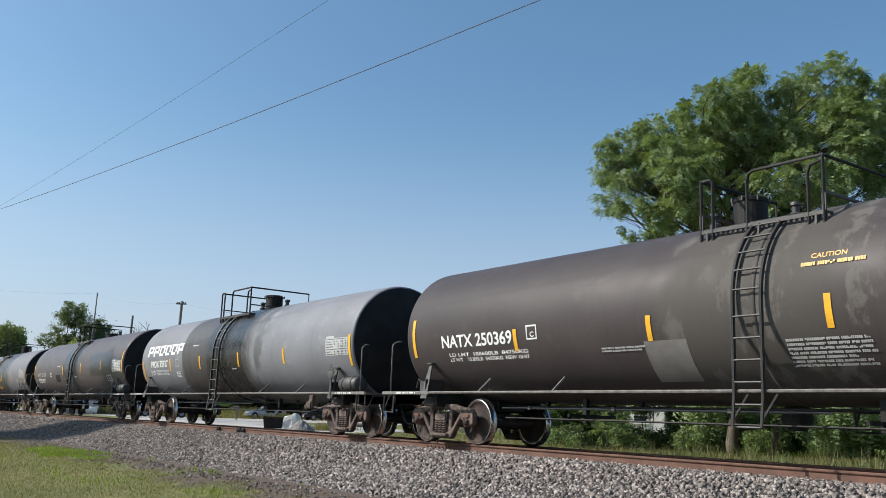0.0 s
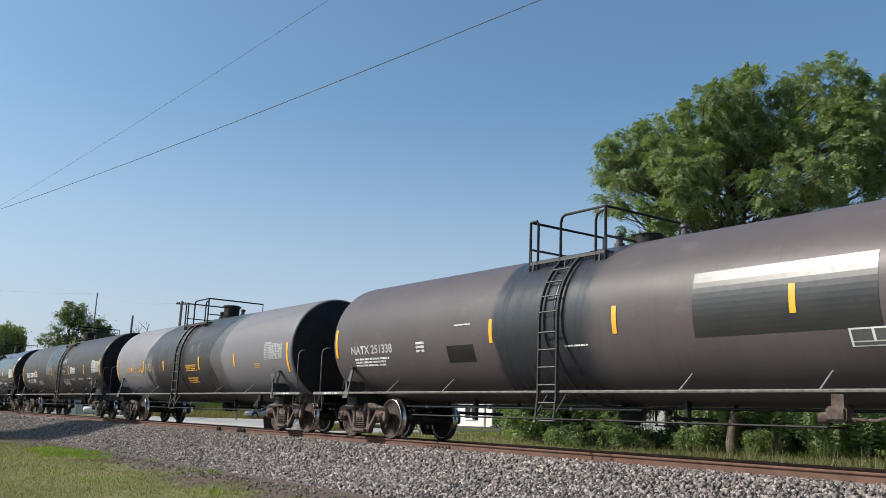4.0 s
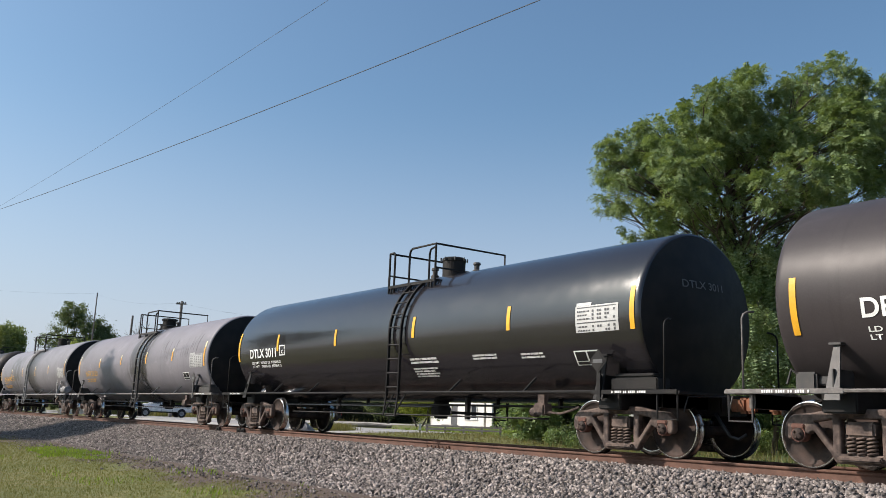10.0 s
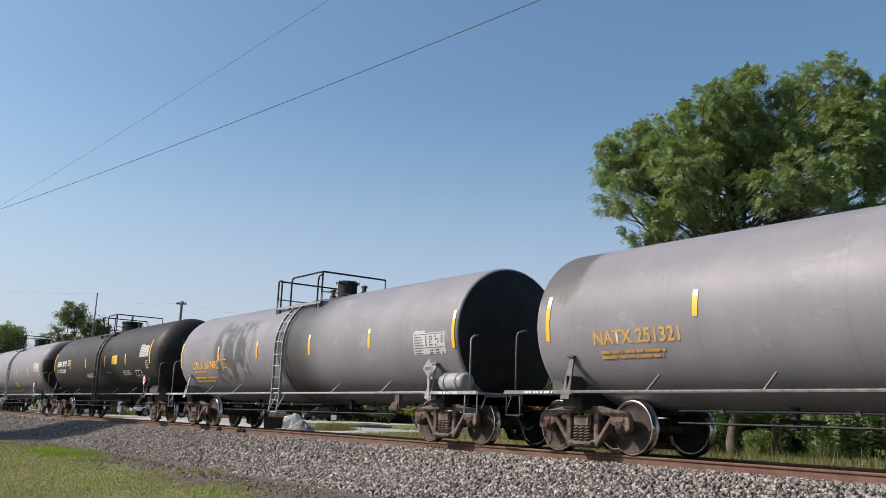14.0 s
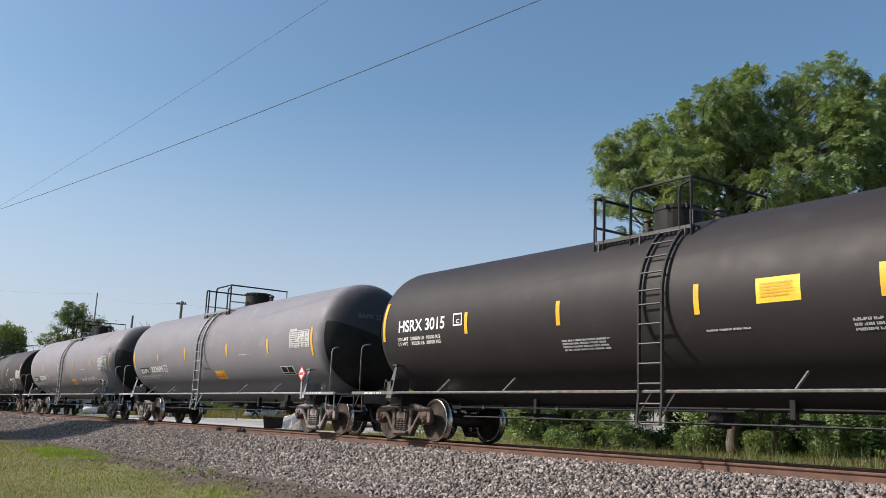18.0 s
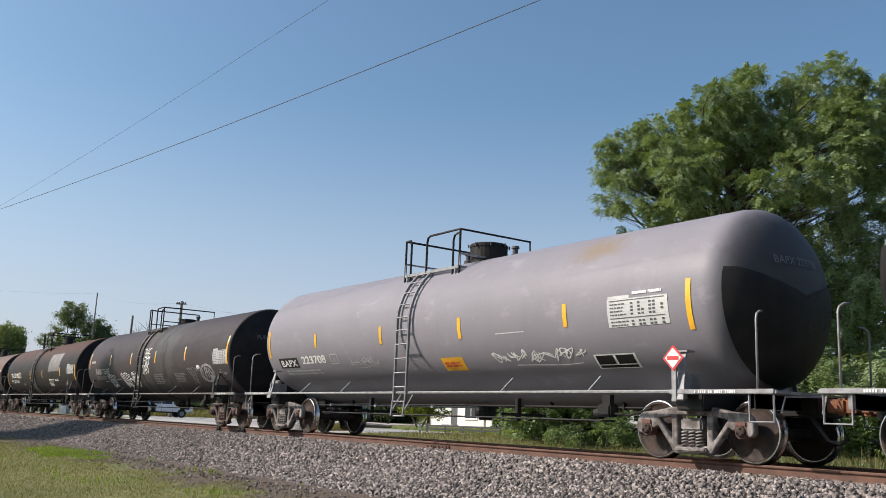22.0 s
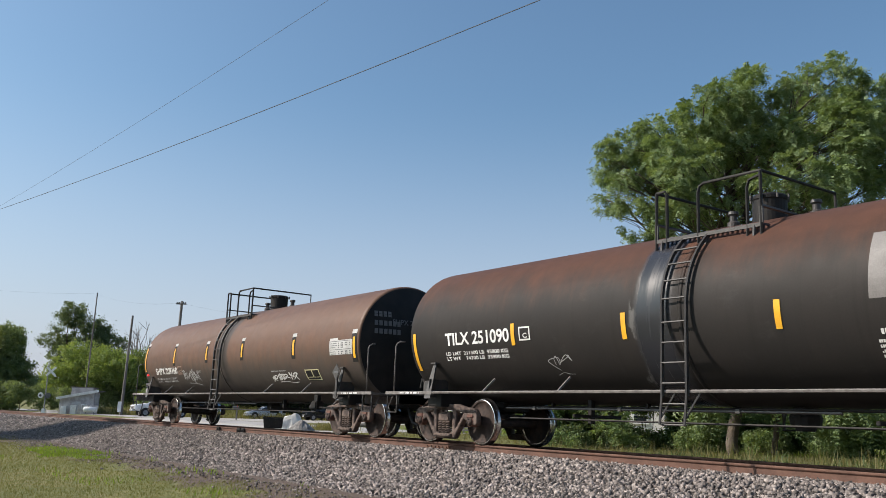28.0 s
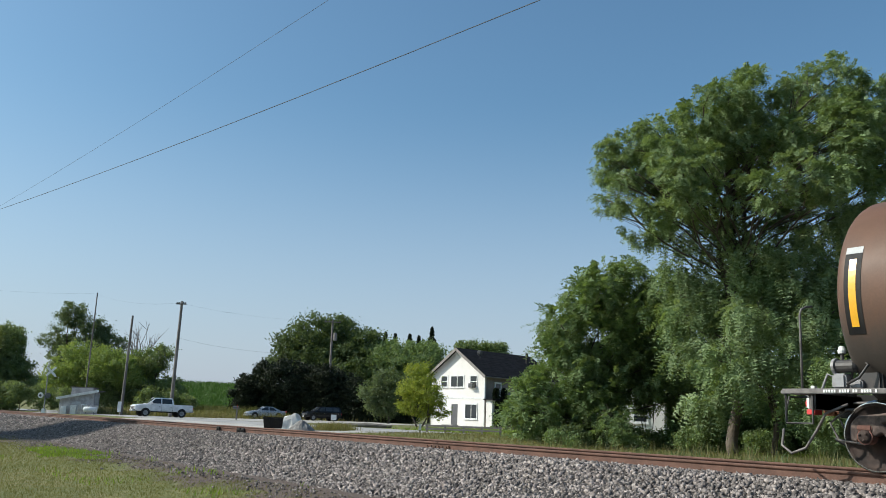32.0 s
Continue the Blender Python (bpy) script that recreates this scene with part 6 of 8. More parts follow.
def house():
    base = ground_at(4.4, 85.0)
    gable_way = (site(-0.6, 90.0) - site(4.4, 85.0)).normalized()
    rz = math.degrees(math.atan2(-gable_way.y, -gable_way.x))
    # local X runs along the gable wall towards the near corner, Y into the house
    h = root("house", Matrix.Translation(base) @ pose(0, 0, 0, 0, 0, rz), "white two-storey gabled house with dark shingle roof", "house")
    W, L, H, G = 7.0, 10.5, 5.0, 2.4
    up = [(-5.75, -4.85), (-4.45, -2.7), (-1.9, -0.95)]
    holes = [(x0 + W, x1 + W, 3.68, 4.8) for x0, x1 in up] + [(4.55, 6.15, 0.75, 2.15), (2.75, 3.6, 0.05, 2.1)]
    gable = wall_with_openings(bmesh.new(), W, H, holes, 0.18, G - 0.08)
    bmesh.ops.remove_doubles(gable, verts=gable.verts[:], dist=0.001)
    part("gable_wall", gable, SIDING, h, "white sided gable wall", pose(-W, 0, 0))
    for x0, x1 in up:
        window(h, pose(x0, 0, 3.68), x1 - x0, 1.12, 1 if x1 - x0 > 1.2 else 0)
    window(h, pose(4.55 - W, 0, 0.75), 1.6, 1.4, 1)
    door = part("door", box(bmesh.new(), 0, 0.85, 0.03, 0.08, 0.05, 2.1, 0.01), GREY_MARK, h, "dark front door", pose(2.75 - W, 0, 0))
    part("door_handle", lathe(bmesh.new(), [(-0.05, 0.0), (-0.05, 0.03), (0.0, 0.02), (0.03, 0.02)], 8, "Y"), CHROME, door, "", pose(0.75, 0, 1.0))
    ac = part("air_conditioner", box(bmesh.new(), 0, 0.55, -0.42, 0.05, 0, 0.42, 0.02), TRIM_GREY, h, "window air conditioner", pose(-1.72, -0.03, 3.64))
    part("vent_grille", box(bmesh.new(), 0.04, 0.51, -0.435, -0.425, 0.04, 0.38), GREY_MARK, ac)
    side = [(1.2, 2.1, 3.0, 4.2), (5.0, 6.0, 3.0, 4.2), (3.0, 4.2, 0.8, 2.1)]
    wm = pose(0, 0.18, 0, 0, 0, 90)
    # this wall faces away from the sun; its shade is painted in as darker tan
    part("side_wall", wall_with_openings(bmesh.new(), L - 0.18, H, side), SHADED_SIDING, h, "long wall with its shade put into the tan siding colour", wm)
    for x0, x1, z0, z1 in side:
        window(h, wm @ pose(x0, 0, z0), x1 - x0, z1 - z0, 0)
    part("side_wall", box(bmesh.new(), -W - 0.0, -W + 0.18, 0.18, L, 0, H), SIDING, h)
    part("back_wall", wall_with_openings(bmesh.new(), W - 0.36, H, [], 0.18, G - 0.2), SIDING, h, "", pose(-W + 0.18, L - 0.18, 0))
    part("floor_slab", box(bmesh.new(), -W + 0.19, -0.19, 0.2, L - 0.2, -0.2, 0.03), BOARDS, h)
    part("corner_board", box(bmesh.new(), -0.1, 0.02, -0.03, 0.0, 0, H), TRIM_WHITE, h)
    part("belt_board", box(bmesh.new(), -W, -0.11, -0.03, -0.002, 2.62, 2.78), TRIM_WHITE, h)
    # roof: two slopes with shingle courses, eaves and barge boards
    slope = math.atan2(G, W / 2)
    run = (W / 2 + 0.45) / math.cos(slope)
    for s in (1, -1):
        m = Matrix.Translation((-W / 2, 0, H + G + 0.04)) @ Matrix.Diagonal((s, 1, 1, 1)) @ pose(0, 0, 0, 0, math.degrees(slope), 0)
        r = part("roof_slope", box(bmesh.new(), 0, run, -0.45, L + 0.4, -0.06, 0.0), SHINGLE, h, "dark asphalt shingle roof slope", m)
        n = 14
        for k in range(n):
            x = run * (k + 0.04) / n
            part("shingle_course", box(bmesh.new(), x, x + run / n * 0.95, -0.46, L + 0.41, 0.004, 0.022 + 0.004 * (k % 2)), SHINGLE, r)
        part("barge_board", box(bmesh.new(), 0.02, run, -0.49, -0.46, -0.24, 0.02), TRIM_GREY, r, "weathered barge board")
        part("gutter", box(bmesh.new(), run, run + 0.1, -0.45, L + 0.4, -0.14, -0.02, 0.02), TRIM_GREY, r)
    dish = part("satellite_dish", lathe(bmesh.new(), [(0.0, 0.0), (0.02, 0.15), (0.07, 0.28), (0.09, 0.30), (0.05, 0.28), (-0.02, 0.0)], 16, "Y"), GREY_MARK, h, "grey satellite dish on the roof", pose(-1.6, 0.9, H + G - 0.9 + 0.45, 20, 0, 25))
    part("dish_arm", tube(bmesh.new(), [(0, 0, -0.5), (0, 0.02, 0), (0, -0.3, 0.05)], 0.02, 5), GREY_MARK, dish)
    part("chimney", box(bmesh.new(), -W / 2 + 1.2, -W / 2 + 1.4, 8.6, 8.8, H + 1.3, H + G + 0.2, 0.01), BLACK, h, "small dark flue")
    # lean-to porch at the near corner
    part("porch_wall", wall_with_openings(bmesh.new(), 0.75, 2.5, []), SIDING, h, "white porch wall", pose(0.22, 0.02, 0))
    part("porch_side", box(bmesh.new(), 0.8, 0.97, 0.21, 0.8, 0, 2.5), SIDING, h)
    part("porch_roof", box(bmesh.new(), 0.03, 1.2, -0.2, 1.0, 2.51, 2.63, 0.01), SHINGLE, h, "low dark porch roof")
    part("dormer_roof", box(bmesh.new(), 1.1, 3.2, 6.4, 8.6, H + 0.25, H + 0.37, 0.01), TRIM_WHITE, h, "pale low roof over the side door")
    part("step", box(bmesh.new(), -4.6, -3.2, -0.9, -0.05, -0.05, 0.16, 0.01), GRAVEL, h, "concrete doorstep")


house()


def shed_house():
    """White outbuilding glimpsed between the trees."""
    base = ground_at(12.4, 56.0)
    h = root("outbuilding", Matrix.Translation(base) @ pose(0, 0, 0, 0, 0, 38), "small white outbuilding half hidden by trees", "shed")
    part("front_wall", wall_with_openings(bmesh.new(), 4.5, 2.3, [(2.6, 3.5, 0.9, 1.8)], 0.15, 1.2), SIDING, h, "", pose(-3.0, 0, 0))
    part("side_wall", box(bmesh.new(), 1.35, 1.5, 0.15, 5, 0, 2.3), SIDING, h)
    part("side_wall", box(bmesh.new(), -3.0, -2.85, 0.15, 5, 0, 2.3), SIDING, h)
    part("back_wall", box(bmesh.new(), -3.0, 1.5, 5.0, 5.15, 0, 2.3), SIDING, h)
    window(h, pose(-0.4, 0, 0.9), 0.9, 0.9, 0)
    for s in (1, -1):
        m = Matrix.Translation((-0.75, 0, 3.56)) @ Matrix.Diagonal((s, 1, 1, 1)) @ pose(0, 0, 0, 0, 28, 0)
        part("roof_slope", box(bmesh.new(), 0, 2.9, -0.25, 5.4, -0.07, 0.0), SHINGLE, h, "", m)


shed_house()


def wheel(parent, x, y, r=0.34, wide=0.22):
    t = part("wheel", lathe(bmesh.new(), [(-wide / 2, r * 0.62), (-wide / 2, r * 0.95), (-wide / 2 + 0.03, r), (wide / 2 - 0.03, r), (wide / 2, r * 0.95), (wide / 2, r * 0.62)], 20, "Y"), TYRE, parent, "black tyre", pose(x, y, r))
    part("rim", lathe(bmesh.new(), [(-wide / 2 + 0.02, r * 0.62), (-wide / 2 + 0.05, r * 0.3), (-wide / 2 + 0.02, 0.0)], 12, "Y"), GREY_TRIM, t, "", None if y < 0 else Matrix.Diagonal((1, -1, 1, 1)))


def side_glass(parent, pts, y, tuck=0.0):
    bm = bmesh.new()
    a = [bm.verts.new((x, y - math.copysign(tuck * (z - 1.0), y), z)) for x, z in pts]
    b = [bm.verts.new(v.co + Vector((0, math.copysign(0.012, y), 0))) for v in a]
    bm.faces.new(a)
    bm.faces.new(b[::-1])
    for k in range(len(a)):
        bm.faces.new((a[k], b[k], b[(k + 1) % len(a)], a[(k + 1) % len(a)]))
    bmesh.ops.recalc_face_normals(bm, faces=bm.faces)
    part("side_window", bm, GLASS, parent, "dark side window")


def slanted(name, parent, x0, z0, x1, z1, half, material, label=""):
    bm = bmesh.new()
    d = Vector((z0 - z1, 0, x1 - x0)).normalized() * 0.012
    if d.z < 0:
        d = -d
    q = [Vector((x0, -half, z0)), Vector((x0, half, z0)), Vector((x1, half * 0.92, z1)), Vector((x1, -half * 0.92, z1))]
    a, b = [bm.verts.new(v + d * 0.3) for v in q], [bm.verts.new(v + d) for v in q]
    bm.faces.new(a)
    bm.faces.new(b[::-1])
    for k in range(4):
        bm.faces.new((a[k], b[k], b[(k + 1) % 4], a[(k + 1) % 4]))
    bmesh.ops.recalc_face_normals(bm, faces=bm.faces)
    part(name, bm, material, parent, label)


def lower_body(stations):
    """A vehicle's body below its windows: (x, half width, sill height, shoulder height) from tail to nose, with rounded shoulders."""
    bm, rings = bmesh.new(), []
    for x, half, low, high in stations:
        side = [(half * 0.93, low), (half, low + 0.14), (half, (low + high) / 2), (half * 0.985, high - 0.10), (half * 0.94, high - 0.02), (half * 0.8, high), (half * 0.3, high + 0.025)]
        rings.append([bm.verts.new((x, y, z)) for y, z in side] + [bm.verts.new((x, -y, z)) for y, z in side[::-1]])
    n = len(rings[0])
    for a, b in zip(rings, rings[1:]):
        for k in range(n):
            bm.faces.new((a[k], a[(k + 1) % n], b[(k + 1) % n], b[k]))
    bm.faces.new(rings[0])
    bm.faces.new(rings[-1][::-1])
    bmesh.ops.recalc_face_normals(bm, faces=bm.faces)
    return bm


def cabin(foot, roof, half_low, half_high, z0, z1):
    """Pillars and roof: foot and roof are (rear, front); narrower at the top, edges rounded."""
    bm = bmesh.new()
    v = [bm.verts.new(p) for p in ((foot[0], -half_low, z0), (foot[1], -half_low, z0), (foot[1], half_low, z0), (foot[0], half_low, z0),
                                   (roof[0], -half_high, z1), (roof[1], -half_high, z1), (roof[1], half_high, z1), (roof[0], half_high, z1))]
    for f in ((3, 2, 1, 0), (4, 5, 6, 7), (0, 1, 5, 4), (1, 2, 6, 5), (2, 3, 7, 6), (3, 0, 4, 7)):
        bm.faces.new([v[k] for k in f])
    bmesh.ops.bevel(bm, geom=[e for e in bm.edges if max(q.co.z for q in e.verts) > z0 + 0.01], offset=0.07, segments=3, affect="EDGES")
    return bm


def vehicle(name, foot, heading, paint, label, category, stations, cab, glass_sets, wheel_x, r, half, scale=1.0):
    """A parked vehicle: cab is (foot, roof, half width below and above, height below and above)."""
    way = site(*heading) - site(0, 0)
    car = root(name, Matrix.Translation(foot) @ pose(0, 0, 0.03, 0, 0, math.degrees(math.atan2(way.y, way.x))) @ Matrix.Scale(scale, 4), label, category)
    part("body", lower_body(stations), paint, car, "painted body", None, False)
    part("cab", cabin(*cab), paint, car, "roof and pillars")
    (f0, f1), (r0, r1), hl, hh, z0, z1 = cab
    lean = (hl - hh) / (z1 - z0)
    nose, tail, high = stations[-1][0], stations[0][0], stations[-1][3]
    for s in (-1, 1):
        for g in glass_sets:
            side_glass(car, g, s * (hl + lean * (z0 - 1.0) + 0.004), lean)
        for x in wheel_x:
            part("wheel_arch", lathe(bmesh.new(), [(-0.03, 0.0), (-0.03, r + 0.055), (0.03, r + 0.055), (0.03, 0.0)], 24, "Y"), BLACK, car, "", pose(x, s * (half - 0.02), r + 0.05))
            wheel(car, x, s * (half - 0.07), r, 0.26)
        part("headlight", box(bmesh.new(), nose - 0.22, nose + 0.012, s * half * 0.5, s * half * 0.86, high - 0.22, high - 0.07, 0.03), CHROME, car)
        part("tail_light", box(bmesh.new(), tail - 0.012, tail + 0.06, s * half * 0.78, s * half * 0.97, 0.78, 1.02, 0.02), RED_MARK, car)
        part("mirror", box(bmesh.new(), f1 - 0.5, f1 - 0.36, s * half * 0.98, s * half * 1.16, z0 + 0.02, z0 + 0.18, 0.03), paint, car)
        for g in glass_sets:
            x = min(q[0] for q in g)
            part("door_gap", box(bmesh.new(), x - 0.05, x - 0.035, s * (half - 0.01), s * (half + 0.003), 0.5, z0 - 0.1), BLACK, car)
            part("door_handle", box(bmesh.new(), x + 0.03, x + 0.2, s * half * 0.995, s * (half + 0.02), z0 - 0.24, z0 - 0.2, 0.006), CHROME, car)
        part("rocker_panel", box(bmesh.new(), wheel_x[0] + r + 0.1, wheel_x[1] - r - 0.1, s * (half - 0.1), s * (half + 0.006), stations[2][2] - 0.06, stations[2][2] + 0.05, 0.01), BLACK, car)
    slanted("windshield", car, f1 - 0.05, z0 + 0.06, r1 + 0.04, z1 - 0.05, hh * 0.98, GLASS, "dark windshield")
    slanted("rear_window", car, f0 + 0.03, z0 + 0.1, r0 - 0.02, z1 - 0.07, hh * 0.9, GLASS, "dark rear window")
    part("grille", box(bmesh.new(), nose - 0.02, nose + 0.018, -half * 0.48, half * 0.48, high - 0.36, high - 0.1, 0.01), GREY_MARK, car)
    for k in (0, 1):
        part("grille_bar", box(bmesh.new(), nose + 0.019, nose + 0.03, -half * 0.48, half * 0.48, high - 0.32 + 0.11 * k, high - 0.29 + 0.11 * k), CHROME, car)
    part("bumper", box(bmesh.new(), nose - 0.12, nose + 0.09, -half * 0.92, half * 0.92, stations[-1][2] - 0.1, stations[-1][2] + 0.14, 0.05), CHROME if "pickup" in name else paint, car)
    part("bumper", box(bmesh.new(), tail - 0.12, tail + 0.05, -half * 0.92, half * 0.92, stations[0][2] - 0.1, stations[0][2] + 0.1, 0.04), CHROME if "pickup" in name else paint, car)
    part("number_plate", box(bmesh.new(), nose + 0.091, nose + 0.1, -0.16, 0.16, stations[-1][2] - 0.04, stations[-1][2] + 0.09), WHITE_MARK, car)
    return car


truck_car = vehicle("pickup_truck", ground_at(-25.0, 83.5), (-0.85, -0.53), CAR_WHITE, "white crew-cab pickup truck parked on the road", "pickup truck",
                    [(-2.95, 0.92, 0.62, 1.20), (-2.88, 0.98, 0.56, 1.24), (-1.35, 1.0, 0.50, 1.25), (1.2, 1.0, 0.50, 1.25), (1.75, 0.99, 0.52, 1.23), (2.45, 0.97, 0.55, 1.18), (2.8, 0.93, 0.56, 1.12), (2.92, 0.86, 0.58, 1.05)],
                    ((-1.02, 1.72), (-0.85, 0.9), 0.95, 0.78, 1.23, 1.90), [[(-0.80, 1.32), (0.24, 1.32), (0.24, 1.80), (-0.72, 1.79)], [(0.34, 1.32), (1.40, 1.32), (0.92, 1.78), (0.34, 1.80)]], (-1.8, 1.85), 0.385, 1.0, 0.89)
part("bed", box(bmesh.new(), -2.82, -1.10, -0.82, 0.82, 1.262, 1.285), GREY_MARK, truck_car, "dark open load bed")
vehicle("sedan", ground_at(-18.4, 98.5), (-0.90, -0.44), CAR_SILVER, "silver sedan parked on the gravel drive", "car",
        [(-2.3, 0.78, 0.45, 0.88), (-2.2, 0.87, 0.36, 0.95), (-1.2, 0.9, 0.32, 0.97), (0.9, 0.9, 0.32, 0.96), (1.5, 0.88, 0.33, 0.90), (2.05, 0.84, 0.35, 0.80), (2.28, 0.70, 0.40, 0.68)],
        ((-1.75, 1.15), (-0.75, 0.25), 0.82, 0.62, 0.94, 1.43), [[(-1.15, 0.99), (-0.3, 0.99), (-0.3, 1.35), (-0.75, 1.34)], [(-0.2, 0.99), (0.78, 0.99), (0.22, 1.34), (-0.2, 1.36)]], (-1.4, 1.4), 0.33, 0.9, 0.92)
vehicle("suv", ground_at(-12.2, 97.5), (-0.86, -0.51), CAR_BLACK, "dark sport utility vehicle parked under the trees", "car",
        [(-2.4, 0.86, 0.5, 1.08), (-2.3, 0.94, 0.42, 1.14), (-1.2, 0.96, 0.40, 1.16), (0.9, 0.96, 0.40, 1.16), (1.6, 0.95, 0.42, 1.12), (2.2, 0.91, 0.44, 1.04), (2.4, 0.82, 0.48, 0.96)],
        ((-2.35, 1.25), (-2.15, 0.45), 0.9, 0.74, 1.14, 1.74), [[(-2.0, 1.22), (-1.2, 1.22), (-1.2, 1.64), (-1.9, 1.64)], [(-1.1, 1.22), (-0.2, 1.22), (-0.2, 1.66), (-1.1, 1.65)], [(-0.1, 1.22), (0.9, 1.22), (0.4, 1.63), (-0.1, 1.66)]], (-1.45, 1.5), 0.38, 0.96, 0.84)


def utility_pole(a, b, height, lean, label, arms=(), transformer=False, radius=0.15):
    base = ground_at(a, b)
    r2 = site(1, 0) - site(0, 0)
    p = root("utility_pole", Matrix.Translation(base) @ pose(0, 0, 0, 0, 0, YAW), label, "utility pole")
    top = (lean, 0, height)
    part("pole", tube(bmesh.new(), [(0, 0, -0.3), (lean * 0.5, 0, height * 0.5), top], [radius, radius * 0.85, radius * 0.66], 10), POLE_WOOD, p, "weathered wooden pole")
    for drop, half in arms:
        z = height - drop
        arm = part("crossarm", box(bmesh.new(), -half, half, -0.06, 0.06, -0.06, 0.06, 0.01), POLE_WOOD, p, "", pose(lean * z / height, -0.15, z))
        for x in (-half + 0.1, -half * 0.4, half * 0.4, half - 0.1):
            part("insulator", lathe(bmesh.new(), [(0.05, 0.025), (0.1, 0.05), (0.15, 0.055), (0.19, 0.03), (0.2, 0.0)], 8, "Z"), GREY_MARK, arm, "", pose(x, 0, 0))
    if transformer:
        part("transformer", lathe(bmesh.new(), [(-0.45, 0.0), (-0.45, 0.2), (0.4, 0.2), (0.45, 0.15), (0.46, 0.0)], 14, "Z"), TRIM_GREY, p, "grey can transformer", pose(lean * 0.8 + 0.38, -0.1, height - 2.0))
    return p


utility_pole(-36.5, 95.0, 12.6, 0.12, "slim grey pole beside the crossing shed", radius=0.09)
bare_pole = utility_pole(-30.9, 90.0, 9.8, 0.2, "grey wooden pole without arms", radius=0.15)
part("meter_box", box(bmesh.new(), -0.28, 0.05, -0.32, -0.16, 0.3, 1.3, 0.02), SILVER_TANK, bare_pole, "white meter box")
utility_pole(-25.5, 88.0, 11.2, 0.15, "tall dark wooden pole with a short crossarm", ((0.3, 0.5),), False, 0.18)
utility_pole(-12.5, 105.0, 11.6, 0.0, "wooden pole with crossarm above the trees", ((0.3, 0.95),), True, 0.17)


def wire(points, r, label, sag=0.0):
    a, b = Vector(points[0]), Vector(points[-1])
    pts = [a.lerp(b, k / 24) - Vector((0, 0, sag * 4 * (k / 24) * (1 - k / 24))) for k in range(25)]
    ob = part("overhead_wire", tube(bmesh.new(), pts, r, 4, False), GREY_WIRE, None, "")
    return tagged(ob, label, "wire")


# the line overhead: two cables from a pole up the bank to one across the track
wire([(-66.0, -11.4, 8.6), (24.0, 2.0, 8.6)], 0.0085, "thin weathered grey overhead cable crossing above the lawn", 1.3)
wire([(-66.0, -8.6, 8.6), (24.0, -4.0, 8.6)], 0.0034, "thin weathered grey overhead cable above the track", 1.3)
for a, b in (((-36.4, 95, 12.3), (-58, 92, 12.9)), ((-25.4, 88, 10.9), (-36.4, 95, 12.2)), ((-25.4, 88, 10.8), (-12.5, 105, 11.5))):
    wire([site(*a), site(*b)], 0.0045, "faint overhead wire between village poles", 0.5)
wire([site(-25.4, 88, 7.4), site(-12.5, 105, 7.9)], 0.008, "slack service cable between village poles", 0.7)


def far_pole(x, y):
    p = root("utility_pole", pose(x, y, ground_z(x, y)), "wooden pole carrying the overhead cables", "utility pole")
    h = 8.75 - ground_z(x, y)
    part("pole", tube(bmesh.new(), [(0, 0, -0.3), (0, 0, h)], [0.17, 0.12], 10), POLE_WOOD, p)
    part("crossarm", box(bmesh.new(), -0.06, 0.06, -2.0, 2.0, h - 0.25, h - 0.13, 0.01), POLE_WOOD, p)


far_pole(-66.0, -10.0)
far_pole(24.0, -1.0 + 0.0 - 3.4)


def crossing_signal():
    s = root("crossing_signal", Matrix.Translation(ground_at(-37.6, 88.0)) @ pose(0, 0, 0, 0, 0, YAW), "railway crossing signal with white crossbuck and lamps", "crossing signal")
    part("mast", tube(bmesh.new(), [(0, 0, -0.1), (0, 0, 4.6)], 0.06, 8), GREY_TRIM, s)
    for a in (42, -42):
        part("crossbuck_blade", box(bmesh.new(), -0.62, 0.62, -0.012, 0.012, -0.1, 0.1), WHITE_MARK, s, "white crossbuck blade", pose(0.32, -0.08 - 0.03 * (a > 0), 4.05, 0, a, 0))
    part("bell", lathe(bmesh.new(), [(4.6, 0.0), (4.6, 0.14), (4.7, 0.1), (4.74, 0.0)], 12, "Z"), GREY_TRIM, s)
    for x in (-0.42, 0.28):
        lamp = part("lamp", lathe(bmesh.new(), [(-0.05, 0.0), (-0.05, 0.26), (0.02, 0.28), (0.06, 0.15), (0.06, 0.0)], 18, "Y"), WHITE_MARK if x < 0 else GREY_MARK, s, "round signal lamp", pose(x, -0.1, 1.75))
        part("lens", lathe(bmesh.new(), [(-0.07, 0.0), (-0.065, 0.11), (-0.05, 0.12)], 14, "Y"), GREY_MARK, lamp)
    part("lamp_arm", box(bmesh.new(), -0.5, 0.4, -0.04, 0.04, 1.72, 1.78), GREY_TRIM, s)
    part("base_box", box(bmesh.new(), -0.16, 0.16, -0.16, 0.16, -0.1, 0.5, 0.03), WHITE_MARK, s)


crossing_signal()


